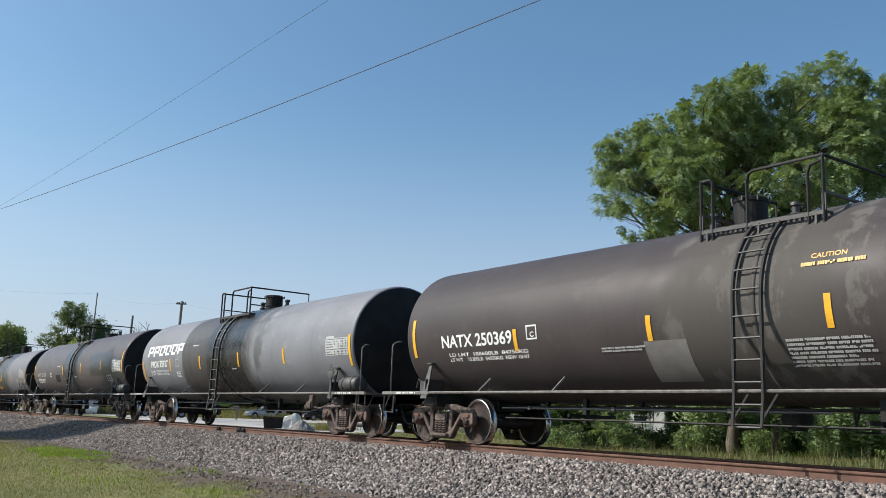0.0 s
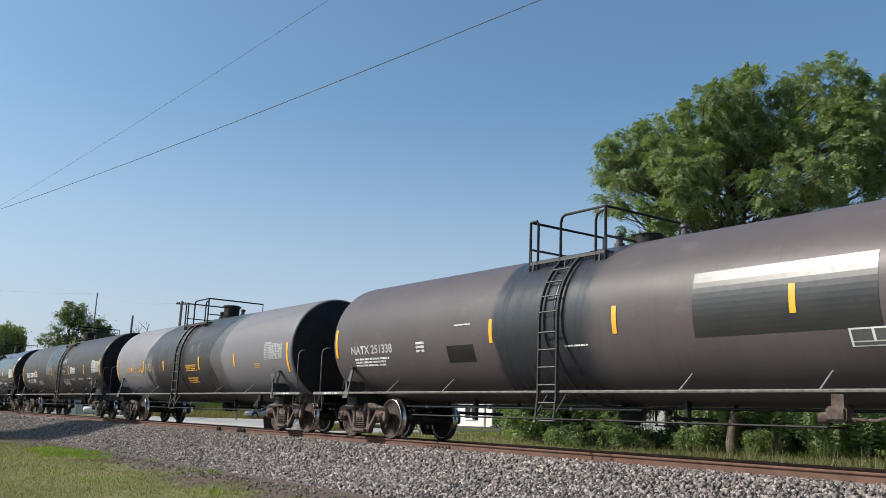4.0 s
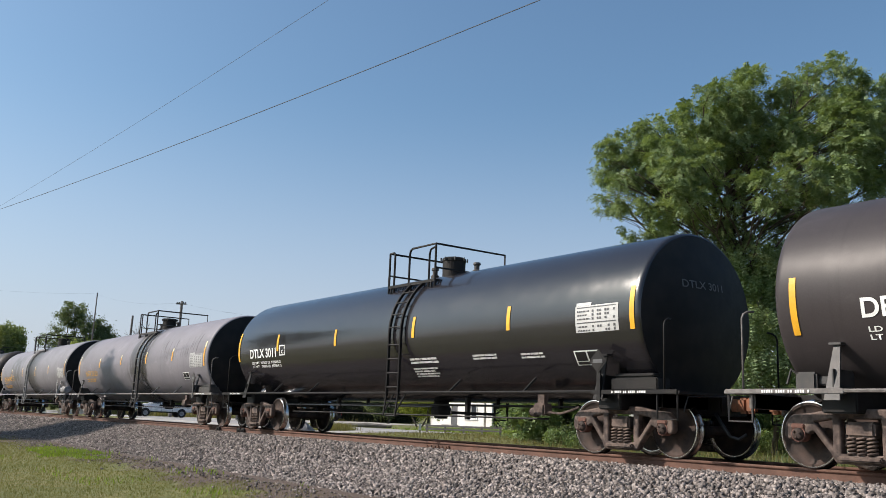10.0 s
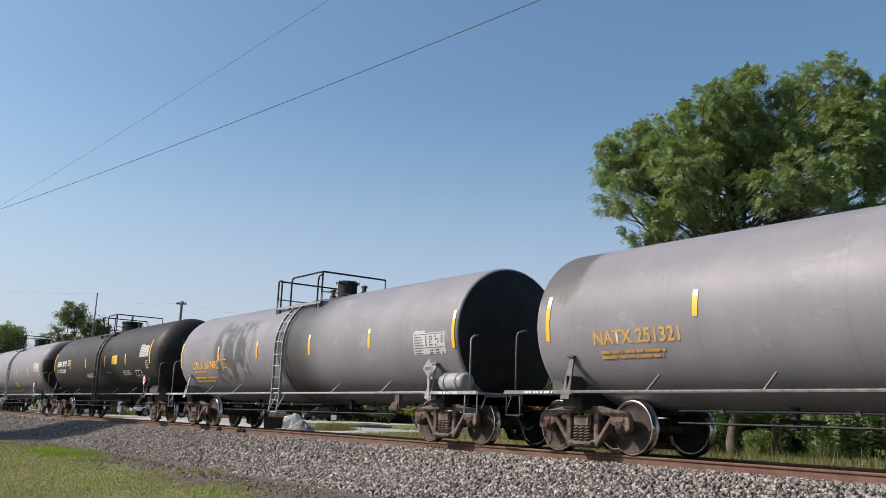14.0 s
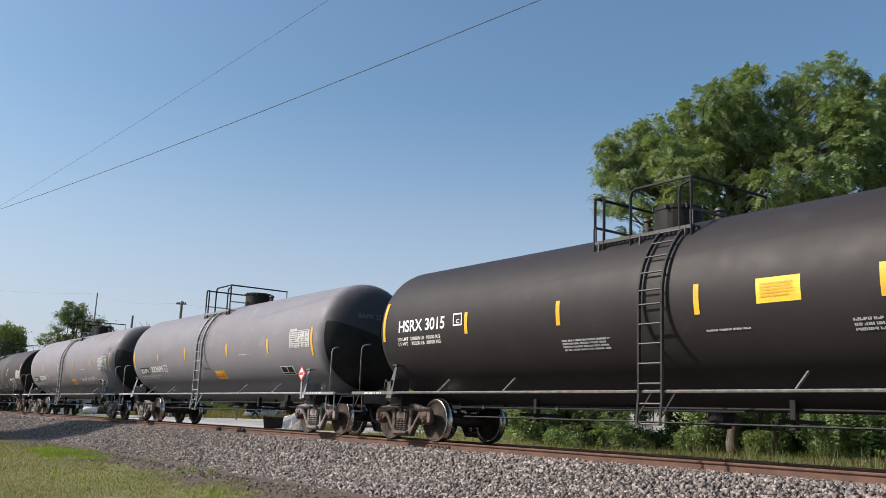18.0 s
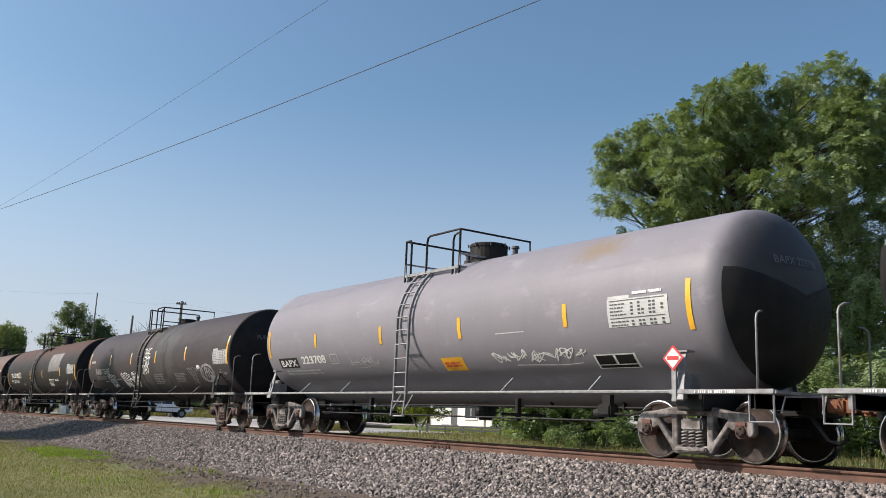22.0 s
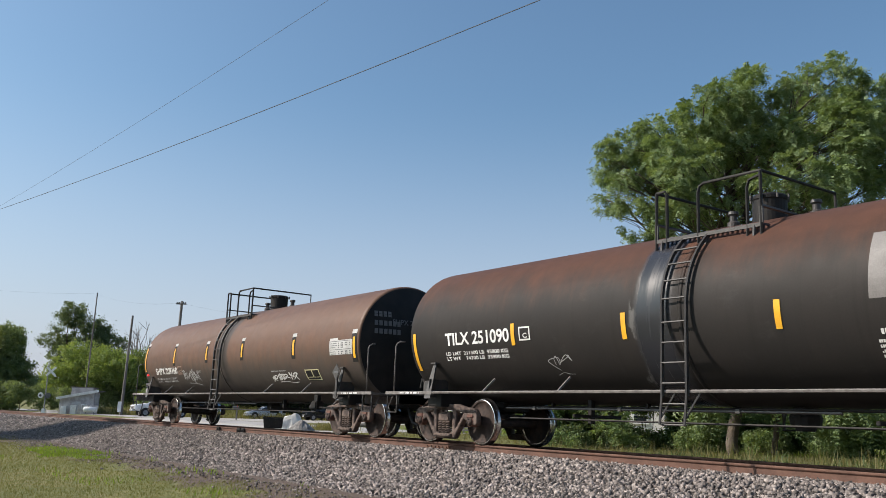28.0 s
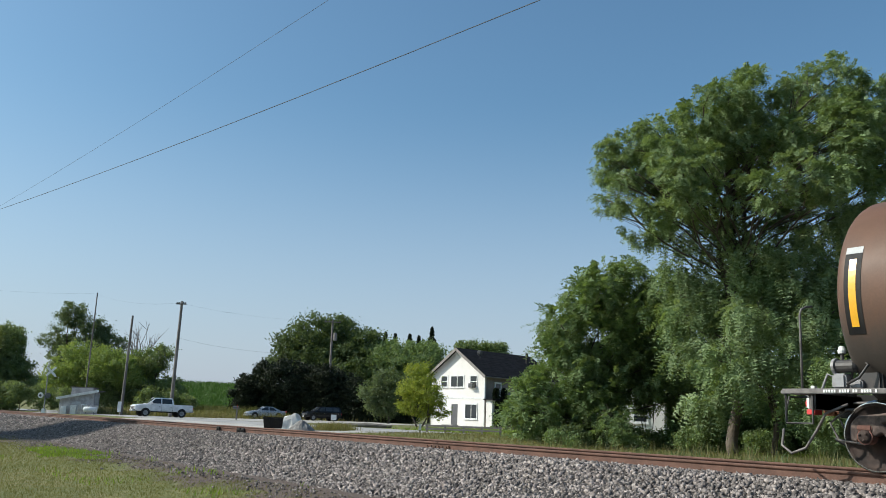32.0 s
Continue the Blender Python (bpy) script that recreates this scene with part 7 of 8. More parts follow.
def signal_shed():
    s = root("signal_shed", Matrix.Translation(ground_at(-37.0, 90.0)) @ pose(0, 0, 0, 0, 0, YAW + 8), "grey boarded shed with a sloping pale roof edge", "shed")
    bm = bmesh.new()
    prof = [(0, 0), (3.2, 0), (3.2, 2.2), (0, 1.5)]
    a = [bm.verts.new((x, 0, z)) for x, z in prof]
    b = [bm.verts.new((x, 2.4, z)) for x, z in prof]
    bm.faces.new(a)
    bm.faces.new(b[::-1])
    for k in range(4):
        bm.faces.new((a[k], b[k], b[(k + 1) % 4], a[(k + 1) % 4]))
    part("shed_body", bm, BOARDS, s)
    for k in range(16):
        x = 0.1 + 0.2 * k
        part("board", box(bmesh.new(), x - 0.085, x + 0.085, -0.02, -0.003, 0.02, 1.46 + 0.68 * (x / 3.2)), BOARDS, s)
    part("roof", box(bmesh.new(), -0.3, 3.75, -0.25, 2.6, 0.0, 0.07), TRIM_GREY, s, "sloping roof with a pale edge", pose(0, 0, 1.53, 0, -12.4, 0))
    part("fascia", box(bmesh.new(), -0.3, 3.75, -0.29, -0.25, -0.10, 0.14), TRIM_WHITE, s, "white roof edge", pose(0, 0, 1.53, 0, -12.4, 0))
    hut = part("equipment_hut", box(bmesh.new(), 0.35, 2.5, 2.65, 4.2, 0, 2.65, 0.03), BOARDS, s, "grey flat-roofed equipment hut behind the shed")
    part("hut_roof", box(bmesh.new(), 0.25, 2.6, 2.62, 4.3, 2.655, 2.74, 0.01), TRIM_GREY, hut)
    part("notice", box(bmesh.new(), 1.5, 2.0, -0.05, -0.021, 0.85, 1.25), PANEL_WHITE, s, "pale notice board")
    for k in range(9):
        part("fence_board", box(bmesh.new(), 1.9 + 0.22 * k, 2.08 + 0.22 * k, -0.95, -0.92, 0.0, 0.95 + 0.05 * (k % 2), 0.005), BOARDS, s, "pale weathered fence board")
    for k in range(3):
        part("cabinet", box(bmesh.new(), 0.3 + 0.9 * k, 0.85 + 0.9 * k, -0.6, -0.15, 0, 0.75 + 0.15 * k, 0.02), TRIM_WHITE, s, "pale equipment cabinet")


signal_shed()


def propane():
    s = root("propane_tank", Matrix.Translation(ground_at(-32.8, 87.0)) @ pose(0, 0, 0, 0, 0, YAW + 15) @ Matrix.Scale(0.75, 4), "white horizontal propane tank on feet", "tank")
    part("vessel", lathe(bmesh.new(), [(-0.85, 0.0), (-0.8, 0.2), (-0.65, 0.36), (0.65, 0.36), (0.8, 0.2), (0.85, 0.0)], 20, "X", (0, 0, 0.62)), SILVER_TANK, s, "", None, True)
    for x in (-0.5, 0.5):
        part("foot", box(bmesh.new(), x - 0.06, x + 0.06, -0.2, 0.2, 0, 0.32), GREY_TRIM, s)
    part("dome", lathe(bmesh.new(), [(0.95, 0.15), (1.08, 0.13), (1.12, 0.0)], 12, "Z"), SILVER_TANK, s)


propane()


def mailbox():
    s = root("mailbox", Matrix.Translation(ground_at(-17.4, 80.0)) @ pose(0, 0, 0, 0, 0, YAW), "mailbox on a wooden post beside the road", "mailbox")
    part("post", box(bmesh.new(), -0.06, 0.06, -0.06, 0.06, -0.1, 1.05, 0.01), POLE_WOOD, s)
    part("arm", box(bmesh.new(), -0.35, 0.3, -0.05, 0.05, 0.95, 1.04, 0.01), POLE_WOOD, s)
    bm = bmesh.new()
    prof = [(-0.09, 0), (0.09, 0), (0.09, 0.1)] + [(0.09 * math.cos(radians(a)), 0.1 + 0.09 * math.sin(radians(a))) for a in range(30, 180, 30)] + [(-0.09, 0.1)]
    a = [bm.verts.new((-0.25, y, z)) for y, z in prof]
    b = [bm.verts.new((0.25, y, z)) for y, z in prof]
    bm.faces.new(a)
    bm.faces.new(b[::-1])
    for k in range(len(prof)):
        bm.faces.new((a[k], b[k], b[(k + 1) % len(prof)], a[(k + 1) % len(prof)]))
    bmesh.ops.recalc_face_normals(bm, faces=bm.faces)
    part("box", bm, GREY_MARK, s, "", pose(-0.1, 0, 1.04))
    part("flag", box(bmesh.new(), 0.0, 0.04, -0.12, -0.1, 1.1, 1.35), RED_MARK, s)


mailbox()


def dark_bin():
    s = root("dumpster", Matrix.Translation(ground_at(-8.75, 50.0)) @ pose(0, 0, 0, 0, 0, YAW + 6), "low black steel bin beside a stone heap", "bin")
    bm = bmesh.new()
    f = [(-0.55, -0.35, 0.0), (0.55, -0.35, 0.0), (0.55, 0.35, 0.0), (-0.55, 0.35, 0.0)]
    g = [(-0.62, -0.4, 0.55), (0.6, -0.4, 0.55), (0.6, 0.4, 0.55), (-0.62, 0.4, 0.55)]
    a, b = [bm.verts.new(v) for v in f], [bm.verts.new(v) for v in g]
    bm.faces.new(a[::-1])
    for k in range(4):
        bm.faces.new((a[k], a[(k + 1) % 4], b[(k + 1) % 4], b[k]))
    bm.faces.new(b)
    part("tub", bm, BLACK, s)
    part("lid", box(bmesh.new(), -0.65, 0.63, -0.43, 0.43, 0.555, 0.6, 0.015), BLACK, s)
    for x in (-0.3, 0.0, 0.3):
        part("rib", box(bmesh.new(), x - 0.03, x + 0.03, -0.43, -0.38, 0.05, 0.52), BLACK, s)


dark_bin()


def boulder(name, a, b, size, material, seed, label, squash=0.7):
    rng = random.Random(seed)
    bm = bmesh.new()
    bmesh.ops.create_icosphere(bm, subdivisions=3, radius=1.0)
    for v in bm.verts:
        n = noise.noise(v.co * 1.3 + Vector((seed, 0, 0))) * 0.35 + noise.noise(v.co * 4 + Vector((0, seed, 0))) * 0.08
        v.co *= 1 + n
        v.co.x *= size[0]
        v.co.y *= size[1]
        v.co.z *= size[2]
        v.co.z = max(v.co.z, -0.15 * size[2])
    ob = part(name, bm, material, None, "", Matrix.Translation(ground_at(a, b)) @ pose(0, 0, 0, 0, 0, rng.random() * 360))
    return tagged(ob, label, "boulder")


WHITE_ROCK = surface("limestone", (0.72, 0.70, 0.67), (0.55, 0.53, 0.50), 3, 25, 0.9, 0, 0.6, 0.02)


def stone_block():
    bm = bmesh.new()
    foot = [(-0.55, -0.4), (0.5, -0.42), (0.56, 0.4), (-0.5, 0.42)]
    top = [(-0.42, -0.28, 0.66), (0.12, -0.32, 0.86), (0.26, 0.26, 0.80), (-0.38, 0.3, 0.74)]
    a = [bm.verts.new((x, y, -0.05)) for x, y in foot]
    b = [bm.verts.new(v) for v in top]
    bm.faces.new(a[::-1])
    bm.faces.new(b)
    for k in range(4):
        bm.faces.new((a[k], a[(k + 1) % 4], b[(k + 1) % 4], b[k]))
    bmesh.ops.subdivide_edges(bm, edges=bm.edges[:], cuts=4, use_grid_fill=True)
    for v in bm.verts:
        v.co += Vector((noise.noise(v.co * 3), noise.noise(v.co * 3 + Vector((7, 0, 0))), noise.noise(v.co * 3 + Vector((0, 7, 0))))) * 0.07
    ob = part("boulder", bm, WHITE_ROCK, None, "", Matrix.Translation(ground_at(-7.2, 46.4)) @ pose(0, 0, 0, 0, 0, YAW))
    tagged(ob, "pale limestone block standing beside the road", "boulder")


def gravel_mound():
    bm = lathe(bmesh.new(), [(-0.05, 0.72), (0.1, 0.62), (0.3, 0.4), (0.5, 0.16), (0.55, 0.0)], 28, "Z")
    for v in bm.verts:
        v.co += Vector((noise.noise(v.co * 6), noise.noise(v.co * 6 + Vector((5, 0, 0))), noise.noise(v.co * 6 + Vector((0, 5, 0))))) * 0.05
    tagged(part("gravel_mound", bm, DARK_GRAVEL, None, "", Matrix.Translation(ground_at(-6.72, 46.0))), "small grey heap of gravel against the pale block", "gravel heap")


stone_block()
gravel_mound()

for a, b, h, w, label in ((-9.5, 85.0, 0.55, 0.5, "small white sign on a short post"), (-0.8, 46.0, 0.34, 0.12, "short white marker post beside the track")):
    s = root("marker", Matrix.Translation(ground_at(a, b)) @ pose(0, 0, 0, 0, 0, YAW + 5), label, "sign")
    part("post", box(bmesh.new(), -0.03, 0.03, -0.02, 0.02, -0.1, h * 1.2), POLE_WOOD, s)
    part("board", box(bmesh.new(), -w / 2, w / 2, -0.035, -0.021, h * 0.45, h * 1.35, 0.004), WHITE_MARK, s)


def garden_rails():
    s = root("garden_fence", Matrix.Translation(ground_at(1.5, 50.0)) @ pose(0, 0, 0, 0, 0, YAW - 8), "low weathered rail fence by the garden", "fence")
    for k in range(5):
        part("post", box(bmesh.new(), -2.0 + k - 0.05, -2.0 + k + 0.05, -0.05, 0.05, -0.1, 0.42, 0.01), TRIM_GREY, s)
    for z in (0.14, 0.32):
        part("rail", box(bmesh.new(), -2.1, 2.1, -0.09, -0.051, z, z + 0.09, 0.01), TRIM_GREY, s)


garden_rails()
tagged(part("log", tube(bmesh.new(), [(-1.5, 0, 0.1), (0, 0.1, 0.16), (1.6, -0.1, 0.12)], [0.14, 0.16, 0.1], 9), POLE_WOOD, None, "", Matrix.Translation(ground_at(-4.6, 62.0)) @ pose(0, 0, 0, 0, 0, YAW)), "bleached fallen log in the grass", "log")

# ---- trees and plants ----


def leaf_cloud(name, centres, size, material, seed, droop=0.3, aspect=0.45):
    """Many small folded leaves as one mesh, each its own island."""
    rng = np.random.default_rng(seed)
    n = len(centres)
    d = rng.normal(size=(n, 3))
    d[:, 2] -= droop * 2
    d /= np.linalg.norm(d, axis=1, keepdims=True)
    s = np.cross(d, rng.normal(size=(n, 3)))
    s /= np.linalg.norm(s, axis=1, keepdims=True)
    up = np.cross(s, d)
    L = (size * rng.uniform(0.6, 1.35, n))[:, None]
    base, tip = centres - d * L * 0.5, centres + d * L * 0.5
    mid = centres + up * L * 0.10
    v = np.stack([base, mid + s * L * aspect * 0.5, tip, mid - s * L * aspect * 0.5], 1).reshape(-1, 3).astype(np.float32)
    me = bpy.data.meshes.new(name)
    me.vertices.add(4 * n)
    me.vertices.foreach_set("co", v.ravel())
    idx = np.arange(n, dtype=np.int32)[:, None] * 4
    tri = np.concatenate([idx, idx + 1, idx + 2, idx, idx + 2, idx + 3], 1).ravel()
    me.loops.add(len(tri))
    me.loops.foreach_set("vertex_index", tri.astype(np.int32))
    me.polygons.add(2 * n)
    me.polygons.foreach_set("loop_start", np.arange(0, 6 * n, 3, dtype=np.int32))
    me.update(calc_edges=True)
    me.validate()
    me.materials.append(material)
    return me


def crown_points(blobs, per, clump, seed, thin=0.0):
    """Leaf places: clumps spread over the outside of each rounded mass, with gaps between."""
    rng = np.random.default_rng(seed)
    out = []
    for x, y, z, r in blobs:
        n = max(6, int(9 * (r / clump) ** 2 * (1 - thin)))
        d = rng.normal(size=(n, 3))
        d /= np.linalg.norm(d, axis=1, keepdims=True)
        rad = r * rng.uniform(0.25, 1.0, n) ** 0.45 * rng.uniform(0.82, 1.22, n)
        c = np.array([x, y, z]) + d * rad[:, None] * np.array([1.0, 1.0, 0.88])
        for p in c:
            out.append(p + rng.normal(size=(per, 3)) * clump * np.array([0.42, 0.42, 0.32]) * rng.uniform(0.6, 1.3))
    return np.concatenate(out)


def spray_cloud(name, masses, material, seed, density=26.0, length=0.55, leaflet=0.15, droop=0.5, pairs=6, clump=0.5, width=0.34, packing=5.5):
    """Feathery crown: twigs set with pairs of narrow leaflets, gathered in clumps round each mass."""
    rng = np.random.default_rng(seed)
    starts, ways = [], []
    for x, y, z, r in masses:
        r *= 0.95
        knots = max(5, int(packing * (r / clump) ** 2))
        d = rng.normal(size=(knots, 3))
        d /= np.linalg.norm(d, axis=1, keepdims=True)
        k = d * (r * rng.uniform(0.2, 1.0, knots) ** 0.4 * rng.uniform(0.8, 1.16, knots))[:, None] * np.array([1.0, 1.0, 0.9])
        n = max(4, int(density * r * r * 4 / knots))
        p = (k[:, None, :] + rng.normal(size=(knots, n, 3)) * clump * np.array([0.40, 0.40, 0.22])).reshape(-1, 3)
        out = p / (np.linalg.norm(p, axis=1, keepdims=True) + 0.1)
        w = out * 0.8 + rng.normal(size=p.shape) * 0.55
        w[:, 2] -= droop * rng.uniform(0.4, 1.4, len(w))
        starts.append(p + np.array([x, y, z]))
        ways.append(w / np.linalg.norm(w, axis=1, keepdims=True))
    p, w = np.concatenate(starts), np.concatenate(ways)
    n = len(p)
    L = length * rng.uniform(0.55, 1.3, n)
    up = np.array([0.0, 0.0, 1.0]) + rng.normal(size=(n, 3)) * 0.35
    side = np.cross(w, up)
    side /= np.linalg.norm(side, axis=1, keepdims=True) + 1e-6
    face = np.cross(side, w)
    quads = []
    for q in range(pairs):
        s = (q + 0.6) / pairs
        for h in (1.0, -1.0):
            size = (leaflet * (1.1 - 0.45 * s) * rng.uniform(0.7, 1.25, n))[:, None]
            foot = p + w * (L * s)[:, None] - np.array([0, 0, 1.0]) * (L * s * s * 0.35)[:, None]
            way = w * 0.55 + side * h * 0.8 + face * rng.normal(0.0, 0.3, n)[:, None]
            way /= np.linalg.norm(way, axis=1, keepdims=True)
            wide = np.cross(way, face) * width * 0.5
            mid = foot + way * size * 0.45
            quads.append(np.stack([foot, mid + wide * size, foot + way * size, mid - wide * size], 1))
    v = np.concatenate(quads).reshape(-1, 3).astype(np.float32)
    m = len(v) // 4
    me = bpy.data.meshes.new(name)
    me.vertices.add(4 * m)
    me.vertices.foreach_set("co", v.ravel())
    me.loops.add(4 * m)
    me.loops.foreach_set("vertex_index", np.arange(4 * m, dtype=np.int32))
    me.polygons.add(m)
    me.polygons.foreach_set("loop_start", np.arange(0, 4 * m, 4, dtype=np.int32))
    me.update(calc_edges=True)
    me.materials.append(material)
    return me


def limb(bm, a, b, r0, r1, rng, bend=0.12, n=6, sides=7):
    a, b = Vector(a), Vector(b)
    length = (b - a).length
    off = Vector((rng.uniform(-1, 1), rng.uniform(-1, 1), rng.uniform(-0.4, 0.9))) * bend * length
    pts = [a.lerp(b, k / n) + off * math.sin(math.pi * k / n) + Vector((rng.uniform(-1, 1), rng.uniform(-1, 1), rng.uniform(-1, 1))) * 0.02 * length * (0 < k < n) for k in range(n + 1)]
    tube(bm, pts, [r0 + (r1 - r0) * k / n for k in range(n + 1)], sides)
    return pts


def tree(a, b, label, blobs, depth, leaf, material, seed, trunk=(0.3, 3.0), per=16, clump=0.55, droop=0.3, aspect=0.45, name="tree", thin=0.0, forks=1, crotch=0.0, sprays=None, spread=0.6, bulge=0.0):
    """Trunk, limbs to every mass of the crown, and the leaves. blobs: (right, height, radius) of the masses, in plan axes; depth: how far they scatter front to back; bulge: how far the middle and the foot of the crown stand forward."""
    rng = random.Random(seed)
    foot = ground_at(a, b)
    t = root(name, Matrix.Translation(foot), label, "tree" if name == "tree" else "bush")
    right, front = site(1, 0) - site(0, 0), site(0, 1) - site(0, 0)
    masses = []
    across, heights = [q[0] for q in blobs], [q[1] for q in blobs]
    middle, half = (max(across) + min(across)) / 2, (max(across) - min(across)) / 2 + 0.1
    bottom, tall = min(heights), max(heights) - min(heights) + 0.1
    for k, (ba, bz, r) in enumerate(blobs):
        off = rng.uniform(-depth, depth) - bulge * (1.4 - ((ba - middle) / half) ** 2 - (bz - bottom) / tall)
        p = right * (ba - a) + front * off
        masses.append((p.x, p.y, bz - foot.z, r))
        if depth > 1.5:
            q = right * (ba - a + rng.uniform(-0.4, 0.4) * r) - front * math.copysign(depth * 0.6, off)
            masses.append((q.x, q.y, bz - foot.z + rng.uniform(-0.4, 0.2) * r, r * 0.85))
    bm = bmesh.new()
    r0, fork = trunk
    start = Vector((0, 0, -0.2))
    if crotch:
        start = limb(bm, start, (0.1, 0.05, crotch), r0, r0 * 0.8, rng, 0.03, 8, 10)[-1]
        r0 *= 0.62
    stems = []
    for f in range(forks):
        turn = 6.283 * (f + 0.3) / forks
        lean = Vector((math.cos(turn), math.sin(turn), 0)) * (0.15 if forks == 1 else spread)
        stems.append(limb(bm, start + lean * 0.15, (lean.x, lean.y, fork), r0, r0 * 0.45, rng, 0.05, 10, 9))
    for i, (x, y, z, r) in enumerate(masses):
        stem = stems[i % forks]
        target = Vector((x, y, z))
        rise = [p for p in stem if p.z < z - 0.55 * (Vector((x, y, 0)) - Vector((p.x, p.y, 0))).length]
        s = rise[-1] if rise else stem[max(1, len(stem) // 4)]
        pts = limb(bm, s, target, r0 * 0.3, 0.025, rng, 0.10)
        for k in range(4):
            d = Vector((rng.gauss(0, 1), rng.gauss(0, 1), rng.gauss(0.2, 0.8))).normalized() * r * 0.9
            limb(bm, pts[rng.randint(3, 5)], target + d, r0 * 0.09, 0.01, rng, 0.12, 4, 5)
    part("trunk", bm, BARK, t, "grey-brown trunk and limbs", None, True)
    if sprays:
        hang("crown", spray_cloud("crown", masses, material, seed + 1, **sprays), material, t, None, "feathery leafy crown")
    else:
        pts = crown_points(masses, int(per * 2.9), clump * 0.85, seed, thin)
        hang("crown", leaf_cloud("crown", pts, leaf * 0.54, material, seed + 1, droop, aspect), material, t, None, "leafy crown")
    return t


WILLOW_TOP = [(7.58, 12.37, 0.91), (6.94, 11.42, 0.68), (6.94, 10.18, 0.45), (8.92, 12.86, 0.97), (8.74, 11.29, 1.05), (8.95, 10.02, 1.00), (8.42, 8.94, 0.77), (10.00, 12.94, 0.98), (11.11, 13.45, 1.13),
              (12.21, 14.01, 1.20), (12.40, 14.64, 0.60), (10.47, 11.57, 1.06), (11.52, 12.37, 1.08), (13.35, 13.34, 1.01), (13.86, 14.24, 0.54), (13.51, 12.12, 0.90), (14.77, 13.58, 1.11), (15.79, 14.78, 1.24),
              (15.13, 15.32, 0.50), (16.79, 14.00, 1.11), (17.56, 14.85, 0.81), (18.06, 13.46, 1.05), (15.51, 12.47, 1.22), (17.28, 12.41, 0.99), (14.79, 10.80, 1.05), (15.79, 9.85, 1.05), (12.96, 9.86, 0.88),
              (11.05, 9.86, 0.88), (14.03, 9.53, 0.89), (17.52, 10.04, 0.98), (9.73, 10.35, 0.82), (19.43, 13.90, 1.33), (19.52, 11.49, 1.41)]
WILLOW_SKIRT = [(12.03, 11.69, 0.86), (9.50, 11.33, 0.95), (13.11, 11.48, 0.77), (9.96, 9.50, 0.79), (11.63, 9.20, 0.85), (9.00, 8.98, 0.73), (16.37, 11.61, 0.89), (15.19, 12.19, 0.89), (18.54, 11.70, 0.81), (7.70, 11.01, 0.74), (7.34, 9.76, 0.54), (10.85, 12.77, 0.86)]
tree(12.0, 37.0, "tall old willow with a rounded green crown", WILLOW_TOP + WILLOW_SKIRT, 1.6, 0.30, WILLOW, 11, (0.24, 11.0), forks=4, crotch=5.6, sprays=dict(density=98.0, length=0.36, leaflet=0.14, droop=0.4, clump=0.34, width=0.5, packing=2.7), bulge=3.4)
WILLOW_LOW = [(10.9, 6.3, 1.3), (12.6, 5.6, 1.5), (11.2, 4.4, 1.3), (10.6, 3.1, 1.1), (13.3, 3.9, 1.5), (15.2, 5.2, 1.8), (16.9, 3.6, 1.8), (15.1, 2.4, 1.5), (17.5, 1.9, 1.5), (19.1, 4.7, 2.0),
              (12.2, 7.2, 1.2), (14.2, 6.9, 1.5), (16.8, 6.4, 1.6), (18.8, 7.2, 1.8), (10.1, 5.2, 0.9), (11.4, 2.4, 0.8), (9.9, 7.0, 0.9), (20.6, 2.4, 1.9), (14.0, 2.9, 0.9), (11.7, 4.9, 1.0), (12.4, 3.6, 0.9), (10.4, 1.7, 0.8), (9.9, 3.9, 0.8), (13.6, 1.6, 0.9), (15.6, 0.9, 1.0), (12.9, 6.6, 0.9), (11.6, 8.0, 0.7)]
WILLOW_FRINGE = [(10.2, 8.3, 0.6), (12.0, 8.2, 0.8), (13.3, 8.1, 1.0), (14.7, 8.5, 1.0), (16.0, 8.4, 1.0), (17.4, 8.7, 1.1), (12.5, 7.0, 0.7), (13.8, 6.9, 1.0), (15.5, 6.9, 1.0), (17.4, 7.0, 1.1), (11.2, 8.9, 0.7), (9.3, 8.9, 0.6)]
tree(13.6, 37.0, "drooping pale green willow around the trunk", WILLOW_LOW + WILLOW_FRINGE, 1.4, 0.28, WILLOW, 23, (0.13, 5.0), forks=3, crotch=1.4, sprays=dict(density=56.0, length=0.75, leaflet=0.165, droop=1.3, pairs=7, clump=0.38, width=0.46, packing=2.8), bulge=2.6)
UNDER = [(11.6, 0.8, 0.7), (9.9, 2.9, 0.65), (10.9, 0.2, 0.4), (8.2, 0.7, 0.8), (14.0, 0.8, 1.0), (16.2, 1.0, 1.3), (18.4, 1.1, 1.3), (12.6, 0.9, 1.2), (20.5, 1.4, 1.6), (12.2, 1.5, 1.0), (14.9, 1.2, 1.3), (12.6, 2.4, 1.0)]
for k, (ua, uz, ur) in enumerate(UNDER):
    tree(ua, 42.5 + 0.7 * (k % 2), "dark undergrowth bush below the trees", [(ua, uz, ur), (ua - ur * 0.5, uz * 0.5, ur * 0.7), (ua + ur * 0.5, uz * 0.6, ur * 0.7)], 0.5, 0.22, MAPLE, 140 + k, (0.05, 0.3), 22, 0.42, 0.3, 0.5, name="bush")
